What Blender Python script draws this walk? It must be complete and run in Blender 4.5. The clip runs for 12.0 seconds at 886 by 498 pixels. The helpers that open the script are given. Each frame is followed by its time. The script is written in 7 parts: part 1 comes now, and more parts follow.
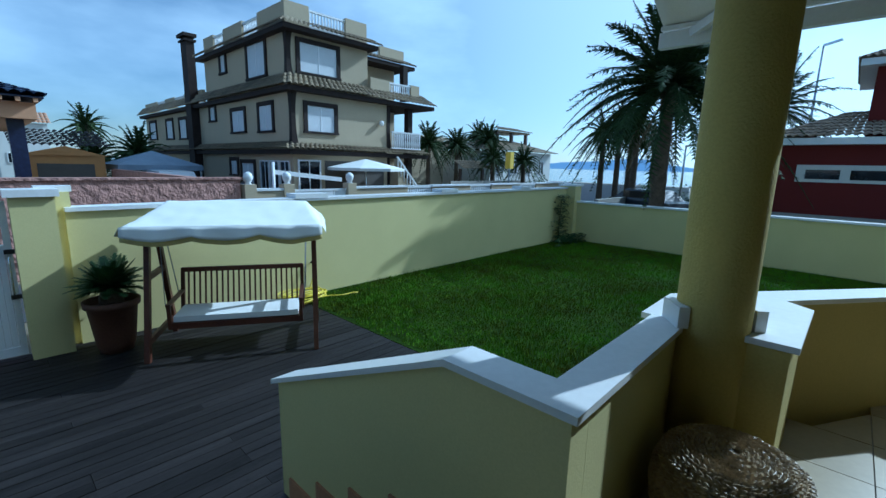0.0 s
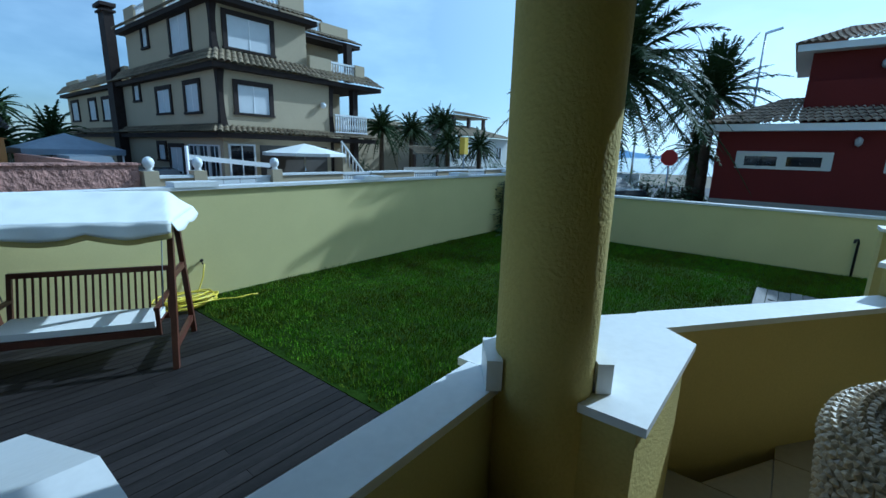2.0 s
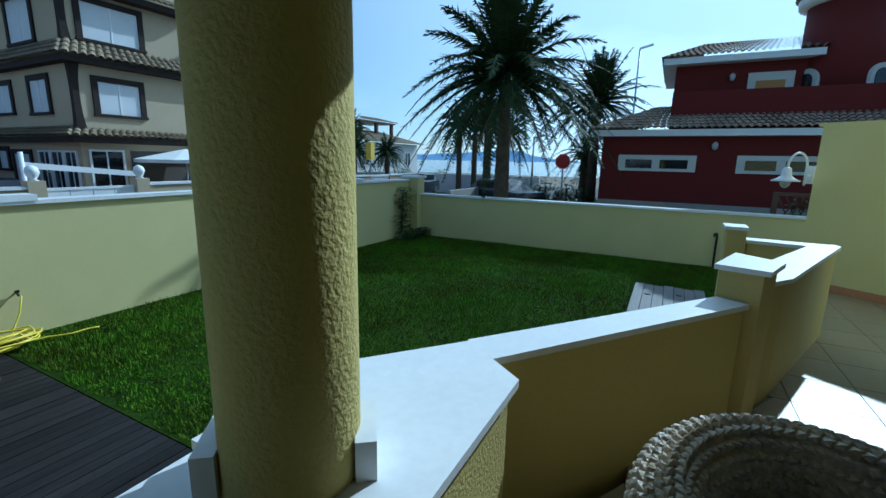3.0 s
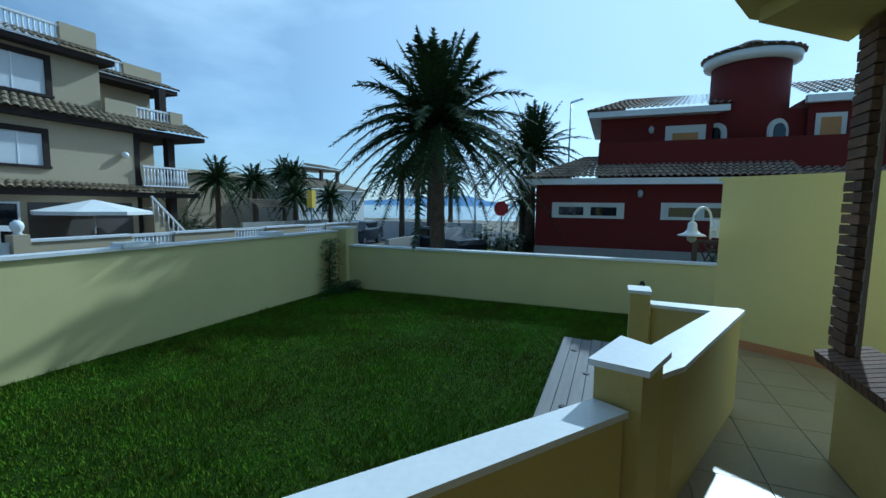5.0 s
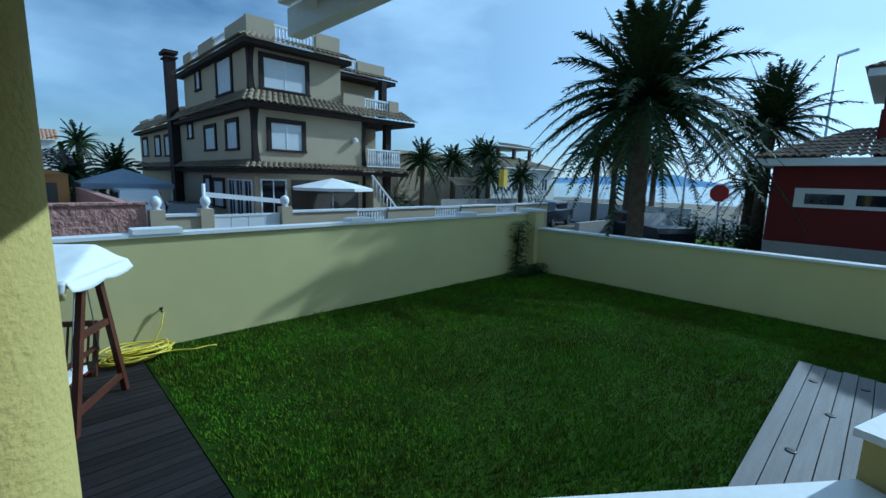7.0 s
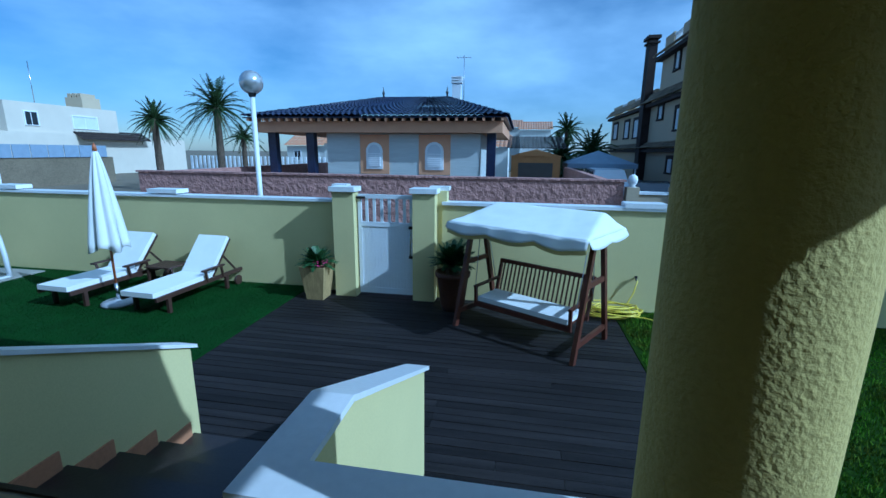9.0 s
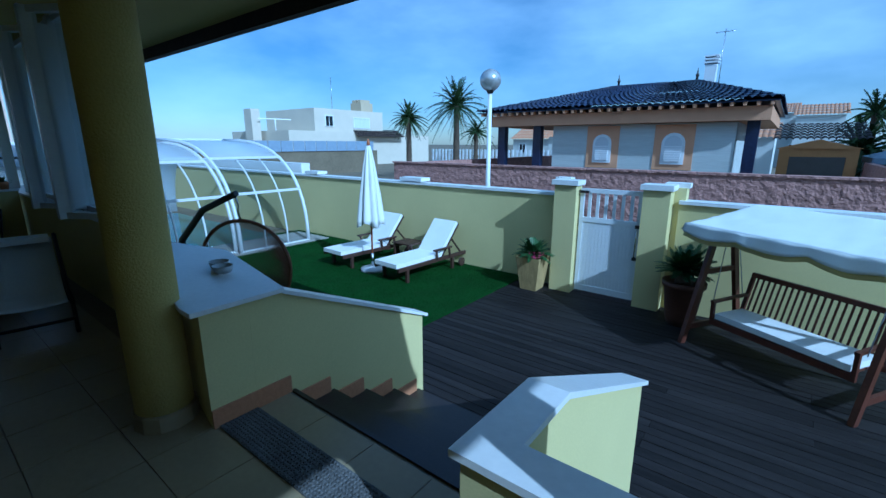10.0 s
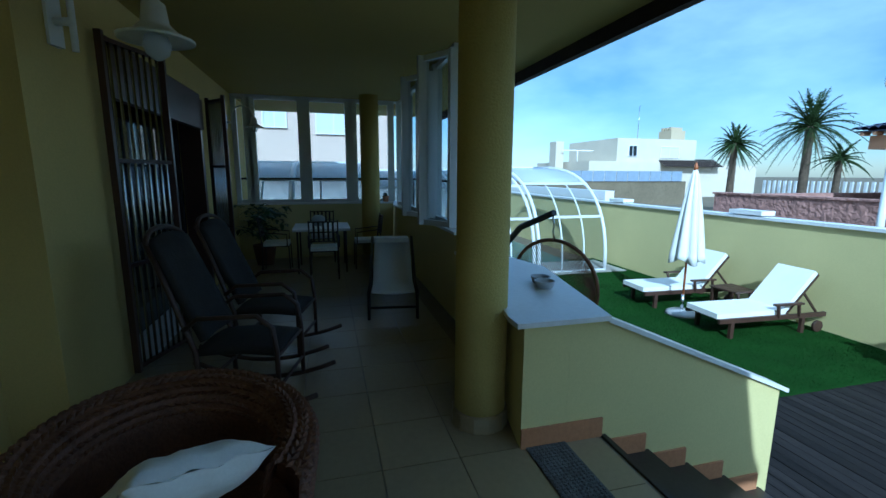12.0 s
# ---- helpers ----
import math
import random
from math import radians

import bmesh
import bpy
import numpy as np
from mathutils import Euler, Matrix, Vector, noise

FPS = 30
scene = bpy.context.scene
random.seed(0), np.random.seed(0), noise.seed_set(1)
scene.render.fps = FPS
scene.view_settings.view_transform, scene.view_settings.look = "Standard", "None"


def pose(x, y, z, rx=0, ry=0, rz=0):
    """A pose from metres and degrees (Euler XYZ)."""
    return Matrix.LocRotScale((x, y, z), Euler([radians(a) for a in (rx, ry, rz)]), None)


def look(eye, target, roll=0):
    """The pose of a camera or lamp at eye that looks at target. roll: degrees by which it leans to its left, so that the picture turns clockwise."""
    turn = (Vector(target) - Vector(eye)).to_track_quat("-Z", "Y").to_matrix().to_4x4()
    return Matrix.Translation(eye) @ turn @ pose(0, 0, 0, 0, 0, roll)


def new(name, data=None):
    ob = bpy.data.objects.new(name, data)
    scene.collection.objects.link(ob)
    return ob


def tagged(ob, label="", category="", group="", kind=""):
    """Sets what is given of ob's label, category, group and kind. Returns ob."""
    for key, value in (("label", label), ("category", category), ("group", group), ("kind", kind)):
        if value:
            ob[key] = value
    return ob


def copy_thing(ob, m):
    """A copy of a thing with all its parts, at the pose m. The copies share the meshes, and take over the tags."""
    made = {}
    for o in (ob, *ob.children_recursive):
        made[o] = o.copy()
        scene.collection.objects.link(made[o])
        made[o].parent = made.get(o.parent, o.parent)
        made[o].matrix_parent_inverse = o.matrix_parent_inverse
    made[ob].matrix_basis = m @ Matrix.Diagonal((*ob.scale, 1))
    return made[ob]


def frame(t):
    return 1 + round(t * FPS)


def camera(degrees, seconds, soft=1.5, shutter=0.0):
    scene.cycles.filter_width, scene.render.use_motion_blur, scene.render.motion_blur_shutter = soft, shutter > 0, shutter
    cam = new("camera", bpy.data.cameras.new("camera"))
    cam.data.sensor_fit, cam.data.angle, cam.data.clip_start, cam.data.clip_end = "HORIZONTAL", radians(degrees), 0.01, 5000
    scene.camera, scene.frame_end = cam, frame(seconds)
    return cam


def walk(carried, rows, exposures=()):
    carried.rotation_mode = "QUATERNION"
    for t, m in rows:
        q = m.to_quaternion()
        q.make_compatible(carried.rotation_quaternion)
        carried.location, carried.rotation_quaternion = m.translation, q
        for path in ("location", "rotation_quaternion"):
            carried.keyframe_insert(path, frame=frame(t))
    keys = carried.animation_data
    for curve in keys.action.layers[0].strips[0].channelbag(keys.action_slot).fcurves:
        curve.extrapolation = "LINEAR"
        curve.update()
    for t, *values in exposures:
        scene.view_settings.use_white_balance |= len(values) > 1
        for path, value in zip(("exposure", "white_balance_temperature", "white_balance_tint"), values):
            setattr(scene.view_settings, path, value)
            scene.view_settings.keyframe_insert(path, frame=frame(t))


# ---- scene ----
cam = camera(91.2, 12.0)

PATH = [
    (0, (0.265, 1.178, 2.317), (1.703, 2.515, 1.939), 1.4),
    (0.5, (0.507, 1.156, 2.323), (1.995, 2.434, 1.931), 1.4),
    (1, (0.802, 1.143, 2.316), (2.302, 2.402, 1.908), 1.3),
    (1.5, (1.108, 1.082, 2.31), (2.606, 2.34, 1.893), 1.1),
    (2, (1.394, 1.031, 2.322), (2.926, 2.241, 1.886), 1.6),
    (2.5, (1.734, 0.971, 2.302), (3.376, 2.034, 1.888), 1.3),
    (3, (1.993, 0.842, 2.324), (3.733, 1.741, 1.92), 1.2),
    (3.5, (2.175, 0.738, 2.341), (3.995, 1.485, 1.985), 1.3),
    (5.5, (2.854, 0.449, 2.598), (4.698, 1.205, 2.431), 0.9),
    (6, (2.725, 0.441, 2.71), (4.52, 1.302, 2.517), 1.4),
    (6.5, (2.81, 0.511, 2.661), (4.466, 1.603, 2.407), 1.8),
    (6.7, (2.831, 0.543, 2.63), (4.39, 1.765, 2.346), 1.7),
    (8.3, (2.318, 0.73, 2.575), (2.646, 2.66, 2.172), 1.1),
    (8.5, (2.281, 0.755, 2.556), (2.43, 2.706, 2.14), 0.7),
    (9, (2.224, 0.734, 2.547), (1.891, 2.657, 2.11), 0.6),
    (9.5, (2.185, 0.747, 2.558), (1.378, 2.518, 2.098), 0.4),
    (10, (2.154, 0.715, 2.539), (0.955, 2.245, 2.067), 0.1),
    (10.5, (2.123, 0.645, 2.515), (0.642, 1.902, 2.041), 0.0),
    (11, (1.996, 0.651, 2.466), (0.324, 1.644, 1.999), 0.1),
    (11.5, (1.824, 0.645, 2.44), (0.033, 1.423, 2.006), 0.2),
    (12, (1.71, 0.64, 2.413), (-0.193, 1.151, 2.073), 0.3),
]
walk(cam, [(t, look(eye, target, roll)) for t, eye, target, roll in PATH],
     exposures=[(0, -0.08, 4370, -3), (2.5, -0.18, 4430, -4), (5.5, -0.38, 4500, -5), (6.5, -0.38, 4500, -5), (8.5, -0.34, 3900, -1), (10.5, -0.24, 3840, -1), (12, 0.25, 4280, -4)])

# ---- world, sun ----
SUN = Vector((1.0, -0.32, 0.715)).normalized()
world = bpy.data.worlds.new("sky")
scene.world = world
world.use_nodes = True
wn, wl = world.node_tree.nodes, world.node_tree.links
bg = wn["Background"]
sky = wn.new("ShaderNodeTexSky")
sky.sky_type, sky.sun_disc = "NISHITA", False
sky.sun_elevation = math.asin(SUN.z)
sky.sun_rotation = math.atan2(SUN.x, SUN.y)
sky.dust_density, sky.ozone_density = 0.4, 2.0
tc = wn.new("ShaderNodeTexCoord")
mp = wn.new("ShaderNodeMapping")
mp.inputs["Scale"].default_value = (1.0, 1.0, 2.6)
cl = wn.new("ShaderNodeTexNoise")
cl.inputs["Scale"].default_value, cl.inputs["Detail"].default_value, cl.inputs["Roughness"].default_value = 1.7, 7.0, 0.52
cr = wn.new("ShaderNodeValToRGB")
cr.color_ramp.elements[0].position, cr.color_ramp.elements[1].position = 0.45, 0.78
cr.color_ramp.elements[1].color = (0.55, 0.55, 0.55, 1)
mx = wn.new("ShaderNodeMix")
mx.data_type = "RGBA"
mx.inputs["B"].default_value = (13.0, 14.2, 14.4, 1)
wl.new(tc.outputs["Generated"], mp.inputs["Vector"])
wl.new(mp.outputs["Vector"], cl.inputs["Vector"])
wl.new(cl.outputs["Fac"], cr.inputs["Fac"])
dt = wn.new("ShaderNodeVectorMath")
dt.operation = "DOT_PRODUCT"
dt.inputs[1].default_value = SUN
hz = wn.new("ShaderNodeMapRange")
hz.inputs["From Min"].default_value, hz.inputs["From Max"].default_value, hz.inputs["To Max"].default_value = 0.25, 1.0, 0.75
ad = wn.new("ShaderNodeMath")
ad.operation, ad.use_clamp = "ADD", True
wl.new(tc.outputs["Generated"], dt.inputs[0])
wl.new(dt.outputs["Value"], hz.inputs["Value"])
wl.new(hz.outputs["Result"], ad.inputs[0])
wl.new(cr.outputs["Color"], ad.inputs[1])
wl.new(ad.outputs[0], mx.inputs["Factor"])
wl.new(sky.outputs["Color"], mx.inputs["A"])
wl.new(mx.outputs["Result"], bg.inputs["Color"])
bg.inputs["Strength"].default_value = 0.09
sun = new("sun", bpy.data.lights.new("sun", "SUN"))
sun.data.energy, sun.data.angle, sun.data.color = 4.0, radians(0.6), (1.0, 0.95, 0.86)
sun.matrix_world = look((0, 0, 30), Vector((0, 0, 30)) - SUN)

# ---- materials ----
def mat(name, color, rough=0.7, vary=0.15, scale=3.0, fine=40.0, bump=0.2, metal=0.0, dirt=None, stretch=None, rand=0.0, depth=0.02, spec=0.5):
    m = bpy.data.materials.new(name)
    m.use_nodes = True
    n, l = m.node_tree.nodes, m.node_tree.links
    b = n["Principled BSDF"]
    b.inputs["Roughness"].default_value, b.inputs["Metallic"].default_value = rough, metal
    b.inputs["Specular IOR Level"].default_value = spec
    geo = n.new("ShaderNodeNewGeometry")
    src = geo.outputs["Position"]
    if stretch:
        mm = n.new("ShaderNodeMapping")
        mm.inputs["Scale"].default_value = stretch
        l.new(src, mm.inputs["Vector"])
        src = mm.outputs["Vector"]
    big, small = n.new("ShaderNodeTexNoise"), n.new("ShaderNodeTexNoise")
    for t, s, d in ((big, scale, 4.0), (small, fine, 3.0)):
        t.inputs["Scale"].default_value, t.inputs["Detail"].default_value = s, d
        l.new(src, t.inputs["Vector"])
    add = n.new("ShaderNodeMath")
    add.operation = "ADD"
    l.new(big.outputs["Fac"], add.inputs[0])
    l.new(small.outputs["Fac"], add.inputs[1])
    rmp = n.new("ShaderNodeMapRange")
    rmp.inputs["From Min"].default_value, rmp.inputs["From Max"].default_value = 0.7, 1.3
    rmp.inputs["To Min"].default_value, rmp.inputs["To Max"].default_value = 0.0, 1.0
    l.new(add.outputs[0], rmp.inputs["Value"])
    mix = n.new("ShaderNodeMix")
    mix.data_type = "RGBA"
    dark = dirt or tuple(c * (1 - vary) for c in color)
    mix.inputs["A"].default_value = (*dark, 1)
    mix.inputs["B"].default_value = (*(min(1, c * (1 + vary)) for c in color), 1)
    l.new(rmp.outputs["Result"], mix.inputs["Factor"])
    out = mix.outputs["Result"]
    if rand:
        inf = n.new("ShaderNodeObjectInfo")
        hsv = n.new("ShaderNodeHueSaturation")
        r2 = n.new("ShaderNodeMapRange")
        r2.inputs["To Min"].default_value, r2.inputs["To Max"].default_value = 1 - rand, 1 + rand
        l.new(inf.outputs["Random"], r2.inputs["Value"])
        l.new(r2.outputs["Result"], hsv.inputs["Value"])
        l.new(out, hsv.inputs["Color"])
        out = hsv.outputs["Color"]
    l.new(out, b.inputs["Base Color"])
    if bump:
        bp = n.new("ShaderNodeBump")
        bp.inputs["Strength"].default_value, bp.inputs["Distance"].default_value = bump, depth
        l.new(small.outputs["Fac"], bp.inputs["Height"])
        l.new(bp.outputs["Normal"], b.inputs["Normal"])
    return m

M = dict(
    wall=mat("cream_render", (0.63, 0.565, 0.255), 0.85, 0.05, 1.2, 90, 0.25, depth=0.004),
    # cream render again, deepened to yellow for the porch's shade and warm bounce
    ochre=mat("cream_render_shaded", (0.56, 0.45, 0.150), 0.88, 0.06, 1.4, 80, 0.3, depth=0.004),
    rough=mat("rough_cream_render", (0.51, 0.42, 0.125), 0.9, 0.08, 2.0, 75, 0.8, depth=0.007),
    # ceiling and soffit cream, darkened in colour for the shade under the roof
    ceil=mat("ceiling_paint_shaded", (0.42, 0.34, 0.09), 0.9, 0.05, 1.0, 60, 0.1, depth=0.004),
    marble=mat("white_marble", (0.78, 0.78, 0.77), 0.35, 0.05, 3, 30, 0.05, depth=0.002),
    tile=mat("beige_floor_tile", (0.31, 0.255, 0.15), 0.32, 0.08, 2.0, 25, 0.05, rand=0.06, depth=0.002),
    joint=mat("grey_grout", (0.25, 0.23, 0.19), 0.9, 0.1),
    skirt=mat("terracotta_skirting", (0.42, 0.21, 0.10), 0.5, 0.12, 4, 40, 0.1),
    step=mat("dark_brown_tread", (0.030, 0.022, 0.019), 0.35, 0.25, 4, 60, 0.2, depth=0.004),
    deck=mat("dark_stained_decking", (0.020, 0.0175, 0.0175), 0.6, 0.5, 2.0, 30, 0.5, stretch=(0.4, 6, 1), rand=0.32, depth=0.006, spec=0.14),
    greyplank=mat("weathered_grey_plank", (0.15, 0.145, 0.14), 0.7, 0.2, 3, 40, 0.3, stretch=(0.4, 5, 1), rand=0.12, depth=0.005),
    soil=mat("garden_soil", (0.022, 0.042, 0.003), 0.95, 0.4, 2.5, 25, 0.8, spec=0.05),
    grass=mat("lawn_blades", (0.088, 0.182, 0.005), 0.9, 0.4, 0.8, 5, 0, spec=0.03, dirt=(0.085, 0.088, 0.010)),
    turf=mat("artificial_turf", (0.018, 0.050, 0.008), 0.8, 0.25, 2.0, 160, 0.8, depth=0.01, spec=0.05),
    wood=mat("red_brown_wood", (0.085, 0.028, 0.015), 0.45, 0.3, 5, 50, 0.2),
    darkwood=mat("dark_wood", (0.05, 0.026, 0.017), 0.5, 0.3, 5, 50, 0.2),
    canvas=mat("white_canvas", (0.78, 0.78, 0.74), 0.9, 0.05, 3, 120, 0.2, depth=0.003),
    cream=mat("yellow_canvas", (0.72, 0.62, 0.25), 0.9, 0.06, 3, 120, 0.2, depth=0.003),
    white=mat("white_paint", (0.78, 0.79, 0.80), 0.45, 0.04, 3, 40, 0.05),
    alum=mat("white_aluminium", (0.70, 0.72, 0.74), 0.35, 0.04, 3, 40, 0.03),
    brown=mat("brown_aluminium", (0.05, 0.022, 0.014), 0.4, 0.15, 3, 40, 0.03),
    steel=mat("steel", (0.6, 0.62, 0.65), 0.25, 0.08, 4, 40, 0.05, metal=1.0),
    iron=mat("black_iron", (0.018, 0.016, 0.016), 0.4, 0.2, 4, 40, 0.1),
    wicker=mat("wicker", (0.36, 0.28, 0.17), 0.42, 0.35, 9, 60, 0.4),
    redwicker=mat("dark_rattan", (0.11, 0.045, 0.018), 0.6, 0.35, 9, 60, 0.4),
    beige=mat("apartment_render", (0.45, 0.375, 0.25), 0.9, 0.05, 0.6, 20, 0.1),
    dstone=mat("dark_stone_trim", (0.032, 0.024, 0.021), 0.8, 0.3, 3, 25, 0.3, spec=0.2),
    rooftile=mat("weathered_roof_tile", (0.23, 0.18, 0.11), 0.8, 0.4, 1.3, 8, 0.3),
    redroof=mat("pale_terracotta_tile", (0.33, 0.26, 0.19), 0.95, 0.45, 1.3, 8, 0.3, spec=0.08),
    blueroof=mat("glazed_blue_tile", (0.018, 0.022, 0.055), 0.3, 0.35, 2, 12, 0.2),
    redwall=mat("red_render", (0.105, 0.010, 0.008), 0.9, 0.10, 0.8, 30, 0.2),
    pink=mat("split_face_pink_block", (0.40, 0.23, 0.19), 0.95, 0.22, 4.0, 9.0, 1.0, depth=0.08),
    rose=mat("pale_rose_render", (0.62, 0.49, 0.40), 0.9, 0.05, 0.8, 20, 0.1),
    sand=mat("pale_sand_render", (0.60, 0.54, 0.43), 0.9, 0.05, 0.8, 20, 0.1),
    offwhite=mat("pale_house_render", (0.62, 0.62, 0.58), 0.9, 0.04, 0.8, 20, 0.1),
    banded=mat("pale_stone_cladding", (0.52, 0.54, 0.52), 0.8, 0.10, 2.0, 10, 0.3, stretch=(0.25, 1, 4)),
    peach=mat("peach_band", (0.58, 0.33, 0.18), 0.85, 0.06),
    asphalt=mat("asphalt", (0.055, 0.055, 0.058), 0.9, 0.2, 0.6, 40, 0.3),
    paving=mat("pale_paving", (0.32, 0.31, 0.28), 0.9, 0.12, 0.8, 20, 0.2),
    dirtm=mat("dry_ground", (0.17, 0.14, 0.09), 0.95, 0.25, 0.4, 12, 0.4),
    sea=mat("sea_water", (0.03, 0.10, 0.16), 0.12, 0.1, 0.05, 0.6, 0.25, depth=0.3),
    hill=mat("hill_haze_glow", (0.10, 0.13, 0.20), 1.0, 0.15, 0.01, 0.05, 0),
    trunk=mat("palm_trunk", (0.10, 0.075, 0.05), 0.95, 0.4, 6, 30, 0.8, depth=0.04),
    frond=mat("palm_frond", (0.035, 0.055, 0.016), 0.7, 0.35, 1.5, 12, 0, spec=0.15),
    dryfrond=mat("dry_palm_frond", (0.15, 0.11, 0.05), 0.8, 0.3, 1.5, 12, 0),
    leaf=mat("shrub_leaf", (0.04, 0.085, 0.02), 0.5, 0.35, 3, 20, 0),
    flower=mat("pink_flower", (0.65, 0.05, 0.22), 0.5, 0.15),
    hose=mat("yellow_hose", (0.75, 0.62, 0.04), 0.35, 0.08),
    brick=mat("brown_brick", (0.13, 0.068, 0.032), 0.85, 0.3, 6, 40, 0.6, rand=0.25, depth=0.01),
    mortar=mat("mortar", (0.30, 0.24, 0.16), 0.95, 0.15),
    cushion=mat("white_cushion", (0.80, 0.80, 0.78), 0.9, 0.04, 4, 90, 0.15, depth=0.003),
    greyfab=mat("grey_fabric", (0.33, 0.36, 0.42), 0.9, 0.1, 5, 80, 0.2),
    darkfab=mat("dark_plaid_fabric", (0.020, 0.017, 0.015), 0.9, 0.4, 8, 60, 0.2),
    ceramic=mat("grey_ceramic", (0.42, 0.43, 0.45), 0.3, 0.1),
    potwood=mat("mossy_planter_wood", (0.38, 0.28, 0.11), 0.85, 0.3, 4, 25, 0.3, stretch=(6, 6, 0.8)),
    potdark=mat("dark_terracotta", (0.10, 0.045, 0.025), 0.7, 0.2),
    poolwater=mat("pool_water", (0.05, 0.16, 0.20), 0.05, 0.1, 1.5, 8, 0.15),
    orange=mat("orange_pole_wood", (0.38, 0.13, 0.04), 0.45, 0.2),
    shutter=mat("ochre_shutter", (0.42, 0.22, 0.07), 0.7, 0.1),
    blind=mat("pale_blind", (0.62, 0.64, 0.66), 0.6, 0.05),
    yellow=mat("yellow_paint", (0.75, 0.55, 0.05), 0.5, 0.05),
    redsign=mat("red_sign", (0.45, 0.03, 0.03), 0.5, 0.05),
    carpaint=mat("dark_car_paint", (0.03, 0.035, 0.045), 0.25, 0.1),
    carwhite=mat("white_car_paint", (0.7, 0.72, 0.74), 0.25, 0.03),
    rubber=mat("rubber", (0.02, 0.02, 0.02), 0.8, 0.1),
    matgrey=mat("grey_doormat", (0.12, 0.12, 0.12), 0.95, 0.4, 8, 70, 0.8),
    # dark colour for flat sheets that stand for shade inside openings
    shade_sheet=mat("opening_shade", (0.10, 0.09, 0.08), 0.9, 0.1),
    tarp=mat("blue_grey_tarp", (0.25, 0.30, 0.38), 0.7, 0.1),
)
def glass(name, tint=(0.9, 0.95, 0.97), rough=0.02, alpha=0.25, base=0.6):
    m = bpy.data.materials.new(name)
    m.use_nodes = True
    n, l = m.node_tree.nodes, m.node_tree.links
    b = n["Principled BSDF"]
    b.inputs["Base Color"].default_value = (*(c * base for c in tint), 1)
    b.inputs["Roughness"].default_value = rough
    tr = n.new("ShaderNodeBsdfTransparent")
    tr.inputs["Color"].default_value = (*tint, 1)
    ms = n.new("ShaderNodeMixShader")
    ms.inputs[0].default_value = alpha
    l.new(tr.outputs[0], ms.inputs[1])
    l.new(b.outputs[0], ms.inputs[2])
    l.new(ms.outputs[0], n["Material Output"].inputs["Surface"])
    return m
M["glass"] = glass("clear_glass", (0.95, 0.97, 0.98), alpha=0.06, base=0.06)
M["poly"] = glass("frosted_polycarbonate", (0.84, 0.88, 0.92), 0.35, 0.5, 0.8)
M["dglass"] = mat("dark_window_glass", (0.012, 0.014, 0.018), 0.05, 0.1, 2, 10, 0)
M["globe"] = mat("mirrored_globe_glass", (0.55, 0.56, 0.56), 0.18, 0.05, 3, 10, 0, metal=0.6)

# far hills give off a faint blue that stands for haze
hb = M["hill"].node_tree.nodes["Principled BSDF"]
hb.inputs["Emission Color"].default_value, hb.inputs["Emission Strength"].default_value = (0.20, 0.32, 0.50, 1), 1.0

# ---- mesh helpers ----
ORIGIN = {}

def box(bm, x0, y0, z0, x1, y1, z1, m=None):
    vs = [bm.verts.new(p) for p in ((x0, y0, z0), (x1, y0, z0), (x1, y1, z0), (x0, y1, z0), (x0, y0, z1), (x1, y0, z1), (x1, y1, z1), (x0, y1, z1))]
    for f in ((3, 2, 1, 0), (4, 5, 6, 7), (0, 1, 5, 4), (1, 2, 6, 5), (2, 3, 7, 6), (3, 0, 4, 7)):
        bm.faces.new([vs[i] for i in f])
    if m is not None:
        for v in vs:
            v.co = m @ v.co
    return vs

def prism(bm, poly, z0, z1):
    """Upright prism over a plan; z0 and z1 are numbers or one height per corner."""
    n = len(poly)
    za = z0 if hasattr(z0, "__len__") else [z0] * n
    zb = z1 if hasattr(z1, "__len__") else [z1] * n
    a = [bm.verts.new((p[0], p[1], za[i])) for i, p in enumerate(poly)]
    b = [bm.verts.new((p[0], p[1], zb[i])) for i, p in enumerate(poly)]
    bm.faces.new(a[::-1])
    bm.faces.new(b)
    for i in range(n):
        j = (i + 1) % n
        bm.faces.new((a[i], a[j], b[j], b[i]))

def frame_of(d):
    d = Vector(d).normalized()
    u = d.cross(Vector((0, 0, 1)))
    if u.length < 1e-4:
        u = Vector((1, 0, 0))
    u.normalize()
    return u, d.cross(u)

def tube(bm, pts, r, seg=8, cap=True):
    pts = [Vector(p) for p in pts]
    rs = r if hasattr(r, "__len__") else [r] * len(pts)
    rings = []
    u = None
    for i, p in enumerate(pts):
        d = (pts[min(i + 1, len(pts) - 1)] - pts[max(i - 1, 0)]).normalized()
        if u is None:
            u, v = frame_of(d)
        else:
            u = (u - d * u.dot(d)).normalized()
            v = d.cross(u)
        rings.append([bm.verts.new(p + (u * math.cos(2 * math.pi * k / seg) + v * math.sin(2 * math.pi * k / seg)) * rs[i]) for k in range(seg)])
    for a, b in zip(rings, rings[1:]):
        for k in range(seg):
            f = bm.faces.new((a[k], a[(k + 1) % seg], b[(k + 1) % seg], b[k]))
            f.smooth = True
    if cap:
        bm.faces.new(rings[0][::-1])
        bm.faces.new(rings[-1])

